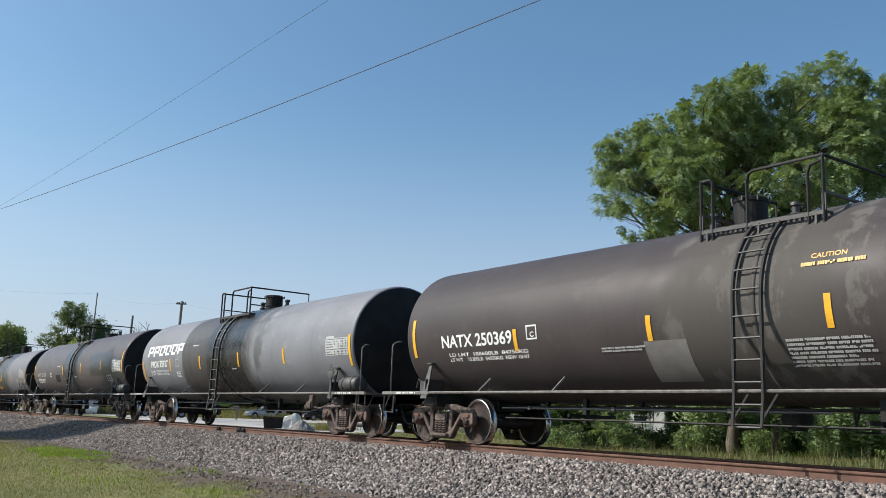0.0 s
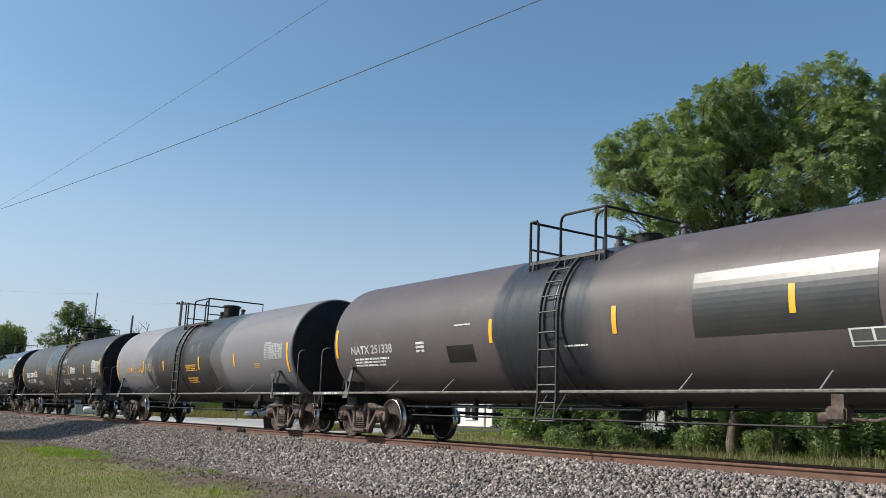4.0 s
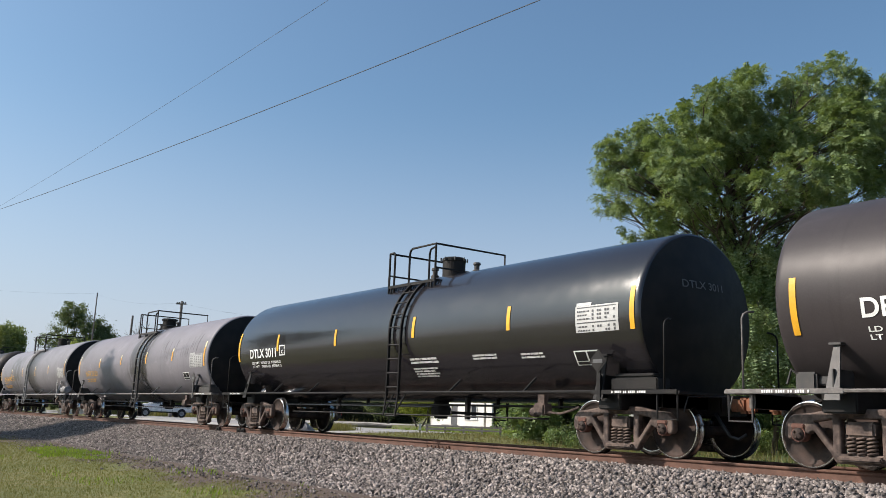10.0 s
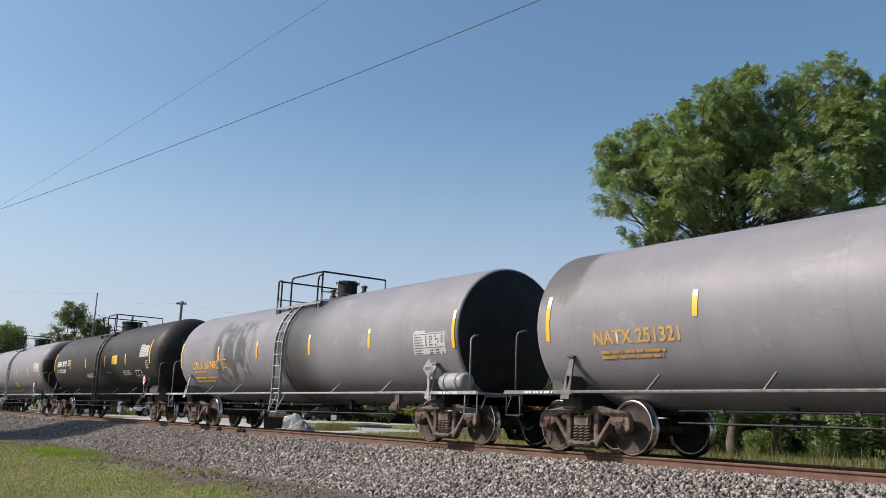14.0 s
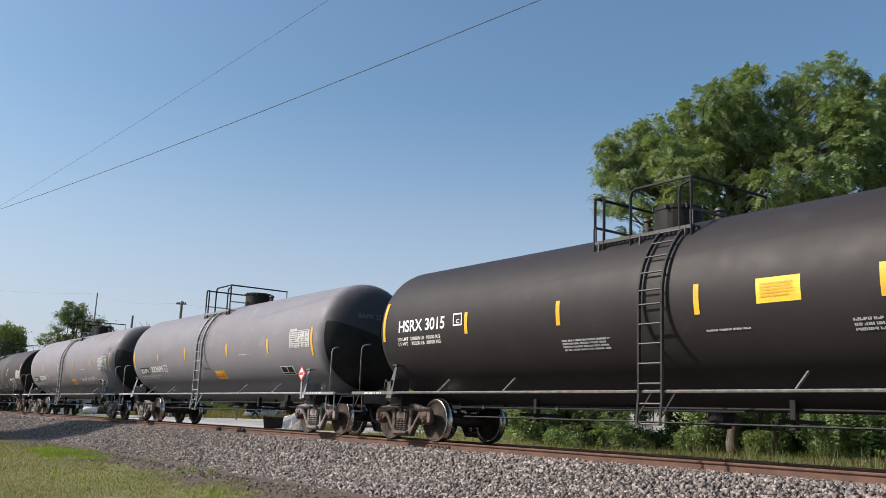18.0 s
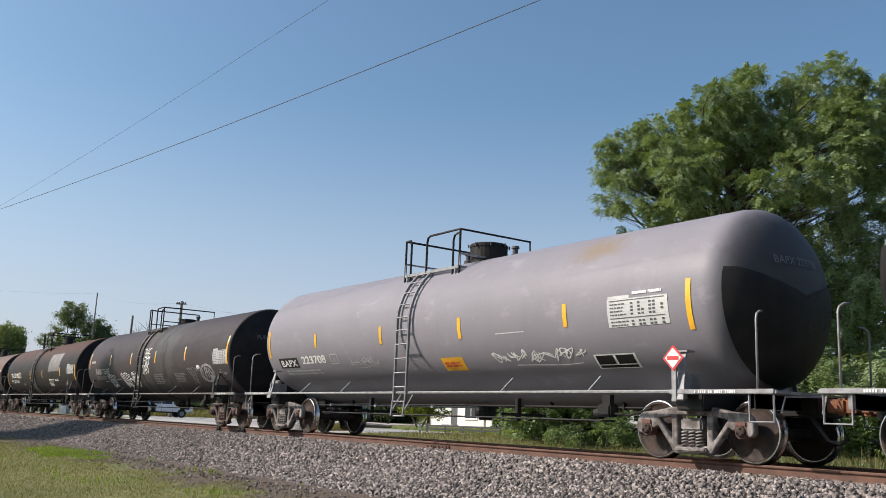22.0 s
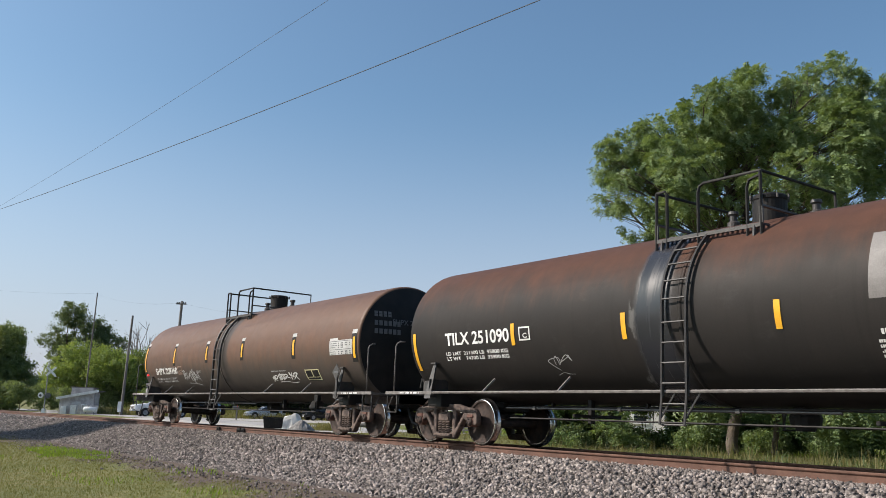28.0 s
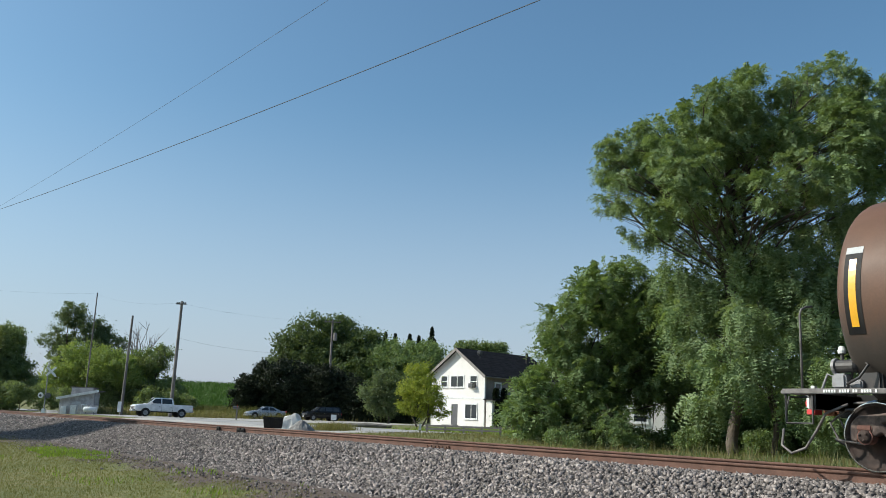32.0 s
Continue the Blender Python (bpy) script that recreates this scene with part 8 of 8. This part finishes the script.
for k in range(17):
    ua = 5.0 + 0.95 * k
    tree(ua, 38.6 + 0.9 * (k % 3), "low dark bush at the wood's edge", [(ua, -0.15 + 0.12 * (k * 5 % 4), 0.5 + 0.06 * (k * 7 % 5)), (ua + 0.5, -0.3, 0.42)], 0.3, 0.2, (MAPLE, DARK_LEAF, DARK_LEAF)[k % 3], 240 + k, (0.04, 0.2), 20, 0.34, 0.3, 0.5, name="bush")
THICKET = [(5.9, 5.0, 1.2), (5.3, 3.75, 0.9), (4.3, 2.1, 0.85), (6.7, 6.2, 1.2), (7.6, 7.1, 1.1), (8.7, 7.5, 1.0), (7.6, 4.93, 1.6), (5.7, 2.7, 1.3), (3.75, 1.1, 0.8), (5.0, 1.2, 1.2), (7.0, 1.9, 1.4),
           (8.79, 3.6, 1.4), (9.56, 5.52, 1.4), (10.22, 6.9, 1.1), (6.2, 0.6, 0.9), (3.95, 0.2, 0.75), (8.3, 2.3, 1.2), (9.8, 3.3, 1.2), (10.5, 4.8, 1.3), (11.0, 6.2, 1.2), (8.2, 0.9, 0.9), (7.4, 3.2, 1.3), (10.9, 3.5, 1.2), (11.3, 2.2, 1.0)]
tree(7.0, 42.0, "dense dark green maple thicket beside the house", THICKET, 1.6, 0.26, MAPLE, 37, (0.12, 3.4), forks=4, crotch=0.4, sprays=dict(density=56.0, length=0.5, leaflet=0.19, droop=0.35, clump=0.4, width=0.5, packing=3.1))
tree(7.6, 39.5, "small bright maple bush in front of the thicket", [(7.6, 0.9, 0.7), (7.2, 0.4, 0.5), (8.0, 0.5, 0.5)], 0.4, 0.22, MAPLE, 41, (0.05, 0.5), name="bush", sprays=dict(density=40.0, length=0.5, leaflet=0.18, droop=0.3, clump=0.35))
WOOD = [(-17.0, 10.96, 3.4), (-13.95, 12.25, 2.4), (-20.02, 9.29, 2.4), (-10.72, 10.43, 2.9), (-15.98, 7.12, 4.6), (-22.21, 7.26, 1.5), (-12.06, 6.5, 4.6)]
tree(-15.0, 125.0, "large dark broadleaf tree behind the drive", WOOD, 4.0, 0.62, DARK_LEAF, 51, (0.45, 4.0), 22, 1.2, 0.2, 0.6)
tree(-5.5, 122.0, "broad green tree behind the house", [(-7.48, 8.22, 3.4), (-2.82, 8.4, 3.4), (-6.52, 4.41, 3.4), (-4.2, 6.2, 3.0), (-9.6, 6.0, 2.6)], 3.2, 0.55, MAPLE, 53, (0.4, 3.0), 22, 1.1, 0.2, 0.6)
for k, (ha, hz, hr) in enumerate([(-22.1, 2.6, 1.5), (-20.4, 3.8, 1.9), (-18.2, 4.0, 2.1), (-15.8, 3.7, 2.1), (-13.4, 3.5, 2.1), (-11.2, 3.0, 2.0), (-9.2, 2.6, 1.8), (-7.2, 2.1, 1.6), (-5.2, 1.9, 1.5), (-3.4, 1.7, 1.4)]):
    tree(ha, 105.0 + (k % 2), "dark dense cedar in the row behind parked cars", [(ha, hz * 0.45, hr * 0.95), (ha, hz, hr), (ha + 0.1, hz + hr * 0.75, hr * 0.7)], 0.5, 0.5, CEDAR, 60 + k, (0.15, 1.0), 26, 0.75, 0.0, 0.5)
LIME = [(-1.58, 4.14, 1.0), (-2.19, 2.79, 1.05), (-0.85, 2.62, 1.25), (-1.46, 1.5, 1.15), (-0.13, 1.45, 0.95), (-2.58, 1.6, 0.6)]
tree(-1.3, 72.0, "young lime-green tree in front of the house", LIME, 0.8, 0.30, LIME_LEAF, 71, (0.09, 0.8), 15, 0.55, 0.2, 0.6, forks=2)
tree(-4.8, 92.0, "rounded grey-green tree beside the drive", [(-5.2, 3.9, 1.6), (-6.4, 2.8, 1.5), (-4.1, 2.7, 1.7), (-5.5, 1.7, 1.5), (-3.6, 3.8, 1.2)], 1.2, 0.4, GREY_LEAF, 73, (0.16, 1.0), 18, 0.7, 0.2, 0.6)
tree(-47.5, 120.0, "tall airy tree behind the crossing", [(-48.8, 12.28, 1.9), (-50.7, 9.2, 1.7), (-46.31, 10.12, 2.4), (-43.9, 8.72, 2.1), (-49.69, 7.0, 1.7), (-47.0, 6.0, 2.4)], 2.0, 0.42, GREY_LEAF, 81, (0.3, 4.5), 22, 0.8, 0.2, 0.5, thin=0.25)
LEFT = [(-41.45, 5.61, 2.5), (-39.36, 4.4, 2.8), (-43.18, 3.6, 1.9), (-37.49, 5.12, 2.2), (-35.47, 4.55, 2.5), (-33.33, 5.93, 1.8), (-33.98, 2.67, 2.2), (-37.79, 1.89, 1.9), (-32.15, 7.2, 0.85), (-30.75, 2.8, 1.4)]
tree(-39.5, 105.0, "bushy yellow-green tree behind the shed", LEFT[:5], 1.8, 0.42, SPRING_LEAF, 83, (0.25, 1.5), 22, 0.9, 0.2, 0.6, forks=2)
tree(-33.5, 106.0, "green tree behind the parked pickup", LEFT[5:] + [(-36.0, 4.2, 2.0)], 1.8, 0.42, OAK, 85, (0.25, 1.5), 22, 0.9, 0.2, 0.6, forks=2)
tree(-52.5, 110.0, "dark green trees beyond the crossing", [(-51.94, 8.26, 2.0), (-52.95, 5.49, 3.0), (-50.4, 4.23, 1.6), (-51.75, 1.8, 2.3), (-48.54, 2.6, 1.6), (-55.17, 6.76, 3.3), (-58.5, 5.0, 3.4)], 2.4, 0.55, OAK, 87, (0.3, 3.0), 24, 0.9, 0.2, 0.5)
tree(-45.5, 100.0, "low green bushes beside the crossing", [(-46.0, 1.6, 1.5), (-43.8, 1.3, 1.3), (-41.8, 1.4, 1.4), (-48.4, 1.5, 1.6)], 1.0, 0.4, OAK, 89, (0.08, 0.5), 18, 0.7, 0.1, 0.6, name="bush")
tree(6.5, 132.0, "tree crowns showing above the house roof", [(4.3, 10.4, 1.8), (6.73, 10.7, 1.5), (8.77, 10.5, 1.5), (5.97, 8.6, 1.9), (8.0, 7.5, 2.4)], 1.6, 0.55, OAK, 91, (0.3, 5.0), 18, 0.9, 0.2, 0.6)
tree(-29.0, 101.0, "low bushes behind the pickup", [(-29.5, 1.4, 1.3), (-27.6, 1.1, 1.1), (-31.5, 1.6, 1.4)], 0.8, 0.38, OAK, 93, (0.07, 0.4), 18, 0.6, 0.1, 0.6, name="bush")


def bare_tree(a, b, height, seed):
    rng = random.Random(seed)
    t = root("tree", Matrix.Translation(ground_at(a, b)), "dead bare tree with thin grey twigs", "tree")
    bm = bmesh.new()
    stem = limb(bm, (0, 0, -0.2), (0, 0, height * 0.55), 0.22, 0.12, rng, 0.04)
    for k in range(26):
        s = stem[rng.randint(3, 6)]
        e = s + Vector((rng.gauss(0, 2.1), rng.gauss(0, 1.6), height * rng.uniform(0.22, 0.44)))
        q = limb(bm, s, e, 0.06, 0.018, rng, 0.18)
        for j in range(3):
            limb(bm, q[rng.randint(2, 5)], e + Vector((rng.gauss(0, 0.7), rng.gauss(0, 0.7), rng.uniform(-0.6, 1.0))), 0.035, 0.012, rng, 0.1, 4, 4)
    part("trunk", bm, POLE_WOOD, t, "", None, True)


bare_tree(-39.3, 118.0, 13.2, 97)


def spruce(a, b, height, seed, slim=0.30):
    rng = np.random.default_rng(seed)
    foot = ground_at(a, b)
    t = root("tree", Matrix.Translation(foot), "dark pointed spruce behind the trees", "tree")
    part("trunk", tube(bmesh.new(), [(0, 0, -0.2), (0, 0, height)], [0.2, 0.03], 7), BARK, t)
    n = 5200
    h = rng.uniform(0.08, 1.0, n) ** 0.8
    r = (1 - h) * height * slim * rng.uniform(0.3, 1.0, n) * (0.75 + 0.25 * np.sin(h * 60)) + 0.05
    a_ = rng.uniform(0, 6.283, n)
    pts = np.stack([r * np.cos(a_), r * np.sin(a_), h * height - r * 0.25], 1)
    hang("crown", leaf_cloud("crown", pts, 0.5, CEDAR, seed, 0.3, 0.35), CEDAR, t)


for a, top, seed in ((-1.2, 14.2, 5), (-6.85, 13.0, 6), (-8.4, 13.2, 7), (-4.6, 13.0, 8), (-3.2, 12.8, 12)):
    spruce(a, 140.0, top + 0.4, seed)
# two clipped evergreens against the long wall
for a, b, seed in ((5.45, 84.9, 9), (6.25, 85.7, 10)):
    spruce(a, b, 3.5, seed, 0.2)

for k, (ba, bb) in enumerate(((13.5, 60.0), (18.5, 56.0), (23.5, 54.0))):
    tree(ba, bb, "dark woodland tree behind the willow", [(ba - 1.6, 3.0, 2.3), (ba + 1.5, 3.4, 2.4), (ba, 6.0, 2.4), (ba - 1.4, 8.2, 2.0), (ba + 1.6, 8.0, 2.0), (ba + 0.3, 1.2, 1.8)], 1.4, 0.45, DARK_LEAF, 170 + k, (0.22, 3.0), 16, 0.8, 0.2, 0.55)
# trees up the bank whose shade falls on the ballast and rails
for sa, sb, seed in ((-27.0, 39.6, 99), (-24.3, 36.9, 101)):
    tree(sa, sb, "leafy tree on the near bank casting shade", [(sa + 1.2, 6.4, 1.5), (sa - 0.8, 7.4, 1.7), (sa - 2.2, 6.2, 1.5), (sa + 0.2, 8.4, 1.3), (sa - 1.2, 5.4, 1.3), (sa, 6.4, 1.5)], 1.5, 0.4, MAPLE, seed, (0.2, 3.6), 24, 0.6, 0.3, 0.6, forks=2)
# the tree belt goes on along the village side, past the willow
for k, (ba, bb, bh) in enumerate(((25.5, 39.0, 13.0), (31.0, 36.0, 14.5), (36.5, 34.0, 12.5), (42.0, 33.0, 14.0), (48.5, 31.0, 13.0))):
    tree(ba, bb, "green tree in the belt beside the railway", [(ba - 1.8, bh * 0.62, 2.6), (ba + 1.6, bh * 0.68, 2.7), (ba, bh * 0.85, 2.4), (ba - 0.6, bh * 0.36, 2.5), (ba + 1.5, bh * 0.32, 2.4)], 2.2, 0.5, OAK, 160 + k, (0.28, 3.0), 16, 1.0, 0.3, 0.5)

# ---- grass, weeds, corn ----


def blades(name, places, height, width, material, seed, label, category, spread=0.35):
    rng = np.random.default_rng(seed)
    n = len(places)
    a = rng.uniform(0, 6.283, n)
    h = height * rng.uniform(0.5, 1.3, n)
    side = np.stack([np.cos(a), np.sin(a), np.zeros(n)], 1) * (width * rng.uniform(0.6, 1.3, n))[:, None]
    bend = np.stack([rng.normal(size=n) * spread * h, rng.normal(size=n) * spread * h, h], 1)
    v = np.stack([places - side, places + side, places + bend * 0.55 + side * 0.7, places + bend], 1).reshape(-1, 3).astype(np.float32)
    me = bpy.data.meshes.new(name)
    me.vertices.add(4 * n)
    me.vertices.foreach_set("co", v.ravel())
    idx = np.arange(n, dtype=np.int32)[:, None] * 4
    tri = np.concatenate([idx, idx + 1, idx + 2, idx, idx + 2, idx + 3], 1).ravel()
    me.loops.add(len(tri))
    me.loops.foreach_set("vertex_index", tri.astype(np.int32))
    me.polygons.add(2 * n)
    me.polygons.foreach_set("loop_start", np.arange(0, 6 * n, 3, dtype=np.int32))
    me.update(calc_edges=True)
    me.validate()
    return tagged(hang(name, me, material), label, category, kind="stuff")


def scatter(n, x0, x1, y0, y1, seed, keep=None, lift=0.0, height=ground_z):
    rng = np.random.default_rng(seed)
    xy = np.stack([rng.uniform(x0, x1, n), rng.uniform(y0, y1, n)], 1)
    if keep:
        xy = np.array([p for p in xy if keep(p[0], p[1], rng)])
    return np.array([(x, y, height(x, y) + lift) for x, y in xy])


def lawn_here(x, y, rng):
    edge = -5.5 + 1.2 * noise.noise((x * 0.35, y * 0.35, 0.0)) + 0.9 * noise.noise((x * 1.3, y * 1.3, 5.0))
    return y < edge or rng.random() < 0.16 * (y < edge + 1.5)


def field_places(n, seed):
    """Rows of young corn on the rise behind the village."""
    rng = np.random.default_rng(seed)
    b = rng.uniform(128, 330, n)
    a = np.round(b * rng.uniform(-0.34, -0.15, n) / 1.5) * 1.5 + rng.normal(0, 0.12, n)
    return np.array([ground_at(p, q) for p, q in zip(a, b)])


blades("lawn_grass", scatter(90000, -44, -11, -11.2, -4.6, 1, lawn_here), 0.042, 0.005, GRASS, 2, "short mown yellow-green lawn grass", "grass")
blades("lawn_weeds", scatter(2600, -36, -14, -7.4, -4.5, 3, lambda x, y, r: noise.noise((x * 0.5, y * 0.9, 9.0)) > 0.28), 0.11, 0.012, BRIGHT_GRASS, 4, "bright broad weeds at the lawn's edge", "weeds")
blades("fresh_clump", scatter(5200, -33, -24, -6.8, -4.4, 5, lambda x, y, r: ((x + 28.2) / 3.4) ** 2 + ((y + 5.5) / 0.75) ** 2 + 1.2 * noise.noise((x * 0.9, y * 1.6, 4.0)) < 0.8), 0.085, 0.013, BRIGHT_GRASS, 6, "bright green weed patch at the ballast's foot", "weeds")
blades("track_weeds", scatter(21000, -40, -2, 3.4, 9.5, 7, lambda x, y, r: r.random() < (0.22 + 0.78 * (noise.noise((x * 0.8, y * 0.9, 2.0)) > 0.05)) * (1.0 if x + 0.9 * y > -14.5 else 0.10) * 0.55), 0.13, 0.007, VERGE, 8, "rough green verge grass behind the track", "weeds", 0.25)
blades("tall_weeds", scatter(5600, -38, -2, 3.6, 9.0, 61, lambda x, y, r: noise.noise((x * 0.5, y * 0.6, 6.0)) > -0.05 and x + 0.9 * y > -15), 0.5, 0.008, WEED, 62, "tall tan seed heads behind the track", "weeds", 0.22)
blades("dark_weeds", scatter(5200, -40, -2, 4.6, 9.5, 63, lambda x, y, r: noise.noise((x * 0.7, y * 0.8, 16.0)) > 0.05 and x + 0.9 * y > -15), 0.3, 0.022, DARK_LEAF, 64, "dark broad weeds behind the track", "weeds", 0.35)
blades("far_verge_grass", scatter(26000, -42, -4, 6.0, 24.0, 9, lambda x, y, r: not (x < -37 and 6.4 < y < 19.0)), 0.17, 0.010, WEED, 10, "rough verge grass behind the track", "grass")
blades("yard_grass", scatter(11000, -50, -20, 19.0, 38.0, 11), 0.22, 0.014, BRIGHT_GRASS, 12, "long green yard grass round the house", "grass")
blades("tan_grass", np.array([ground_at(-5.4 + 0.95 * u, 48.0 + 1.2 * v) for u, v in np.random.default_rng(13).normal(0, 0.55, (2600, 2))]), 0.36, 0.01, WEED, 14, "patch of tan dry grass beside the stones", "grass")
blades("corn_field", field_places(36000, 15), 1.5, 0.12, CORN, 17, "green corn field rising behind the village", "corn", 0.3)
blades("olive_weeds", np.array([ground_at(u, v) for u, v in np.random.default_rng(21).uniform((-35.5, 90.5), (-15.5, 99.0), (9000, 2)) if not (-28.5 < u < -20.5 and v < 92) and not (u > -22 and v < 97)]), 0.7, 0.03, WEED, 22, "tall olive weeds under the roadside trees", "weeds", 0.3)
blades("field_edge_weeds", np.array([ground_at(u, v) for u, v in np.random.default_rng(23).uniform((-34.0, 99.0), (-18.0, 126.0), (16000, 2))]), 1.15, 0.04, OLIVE, 24, "olive weeds along the field's edge", "weeds", 0.35)
blades("bank_weeds", scatter(6000, -125, -88, 18, 45, 18), 0.45, 0.03, WEED, 19, "tall olive weeds behind the road", "weeds", 0.3)

# ---- ballast stones, ties and fastenings ----


def stones(name, places, size, seed, label, material=STONE):
    """Crushed stones: eight-cornered chips with uneven corners, joined."""
    rng = np.random.default_rng(seed)
    bm = bmesh.new()
    bmesh.ops.create_cube(bm, size=1.25)
    bmesh.ops.triangulate(bm, faces=bm.faces[:])
    base = np.array([v.co[:] for v in bm.verts])
    tris = np.array([[v.index for v in f.verts] for f in bm.faces])
    bm.free()
    n, m = len(places), len(base)
    rot = rng.normal(size=(n, 4))
    rot /= np.linalg.norm(rot, axis=1, keepdims=True)
    w, x, y, z = rot.T
    mats = np.stack([1 - 2 * (y * y + z * z), 2 * (x * y - z * w), 2 * (x * z + y * w), 2 * (x * y + z * w), 1 - 2 * (x * x + z * z), 2 * (y * z - x * w),
                     2 * (x * z - y * w), 2 * (y * z + x * w), 1 - 2 * (x * x + y * y)], 1).reshape(n, 3, 3)
    shape = (base[None] + rng.uniform(-0.3, 0.3, (n, m, 3))) * rng.uniform(0.7, 1.2, (n, m, 1)) * (size * rng.uniform(0.55, 1.4, n))[:, None, None] * rng.uniform(0.5, 1.35, (n, 1, 3))
    v = np.einsum("nij,nmj->nmi", mats, shape) + places[:, None, :]
    me = bpy.data.meshes.new(name)
    me.vertices.add(n * m)
    me.vertices.foreach_set("co", v.reshape(-1).astype(np.float32))
    t = (tris[None] + (np.arange(n) * m)[:, None, None]).reshape(-1).astype(np.int32)
    me.loops.add(len(t))
    me.loops.foreach_set("vertex_index", t)
    me.polygons.add(len(t) // 3)
    me.polygons.foreach_set("loop_start", np.arange(0, len(t), 3, dtype=np.int32))
    me.update(calc_edges=True)
    me.validate()
    return tagged(hang(name, me, material, ballast), label, kind="stuff")


def bank_place(n, x0, x1, y0, y1, seed, fade=None):
    return scatter(n, x0, x1, y0, y1, seed, fade, 0.008, lambda x, y: bank_z(y))


def fade_foot(x, y, rng):
    return rng.random() < min(1.0, (y + 5.0 + 0.5 * noise.noise((x * 0.6, y, 8.0))) / 0.9)


stones("ballast_stone", bank_place(38000, -27, -5, -4.9, -0.85, 31, lambda x, y, r: fade_foot(x, y, r) and r.random() < smooth(x, -27.0, -13.0)), 0.034, 32, "grey crushed ballast stone")
stones("ballast_stone", bank_place(38000, -45, -12, -4.9, -0.85, 33, lambda x, y, r: fade_foot(x, y, r) and r.random() > smooth(x, -27.0, -13.0)), 0.033, 34, "brown-grey crushed ballast stone", OLD_STONE)
stones("ballast_stone", bank_place(3500, -30, -4, -0.68, 0.68, 35), 0.034, 36, "grey crushed ballast stone")
stones("ballast_stone", bank_place(4000, -40, -4, 0.8, 3.2, 37), 0.036, 38, "grey crushed ballast stone")
stones("ballast_stone", scatter(4500, -45, -7, -6.3, -4.6, 55, lambda x, y, r: r.random() < ((y + 6.3) / 1.6) ** 1.8 * (0.5 + 0.9 * (noise.noise((x * 0.5, y * 0.8, 1.0)) > -0.1)), 0.004), 0.027, 56, "ballast stones rolled onto the verge", OLD_STONE)
stones("ballast_stone", scatter(3000, -34, -9, -7.0, -4.7, 51, lambda x, y, r: r.random() < 0.25 + 0.6 * (y + 7.0) / 2.2 and not lawn_here(x, y, r), 0.002), 0.02, 52, "small brown stones strewn on bare earth", EARTH_STONE)
stones("ballast_stone", bank_place(3500, -75, -45, -4.6, -0.85, 39), 0.05, 40, "grey crushed ballast stone")

TIE_MESH = from_bm(box(bmesh.new(), -0.115, 0.115, -1.3, 1.3, -0.18, 0.0, 0.012), "tie")
PLATE_MESH = from_bm(box(box(bmesh.new(), -0.09, 0.09, -0.13, 0.13, 0.0, 0.016, 0.004), -0.02, 0.02, -0.115, -0.075, 0.016, 0.055), "tie_plate")
ANCHOR_MESH = from_bm(box(box(bmesh.new(), -0.02, 0.02, -0.10, 0.10, -0.025, 0.0), -0.02, 0.02, -0.115, -0.085, -0.03, 0.03), "rail_anchor")
tie_rng = random.Random(5)
for k in range(230):
    x = -112 + 0.53 * k + tie_rng.uniform(-0.03, 0.03)
    hang("tie", TIE_MESH, TIE, track, pose(x, tie_rng.uniform(-0.05, 0.05), -0.187, 0, 0, tie_rng.uniform(-1, 1)))
    if x > -62:
        for y in (-GAUGE_Y, GAUGE_Y):
            hang("tie_plate", PLATE_MESH, RUST, track, pose(x, y, -0.186))
        if k % 2:
            hang("rail_anchor", ANCHOR_MESH, RUST, track, pose(x + 0.17, -GAUGE_Y, -0.172))

# ---- motion ----
ROLL = (268.593, -17.605, -1.119, -1.782, -0.507)


def rolled(t):
    """Metres that the train has rolled at t seconds: it slows from 8.5 to 6.8 m/s."""
    u = t / 32.0
    return sum(c * u ** (k + 1) for k, c in enumerate(ROLL))


def motions():
    stops = [0.5 * k for k in range(65)]
    for car, start in CARS.values():
        walk(car, [(t, pose(start + rolled(t), 0, 0)) for t in stops])
    turns = [k / 15 for k in range(481)]
    for wheel, a in WHEELSETS:
        walk(wheel, [(t, pose(a, 0, 0.457, 0, math.degrees(rolled(t) / 0.457), 0)) for t in turns])


motions()
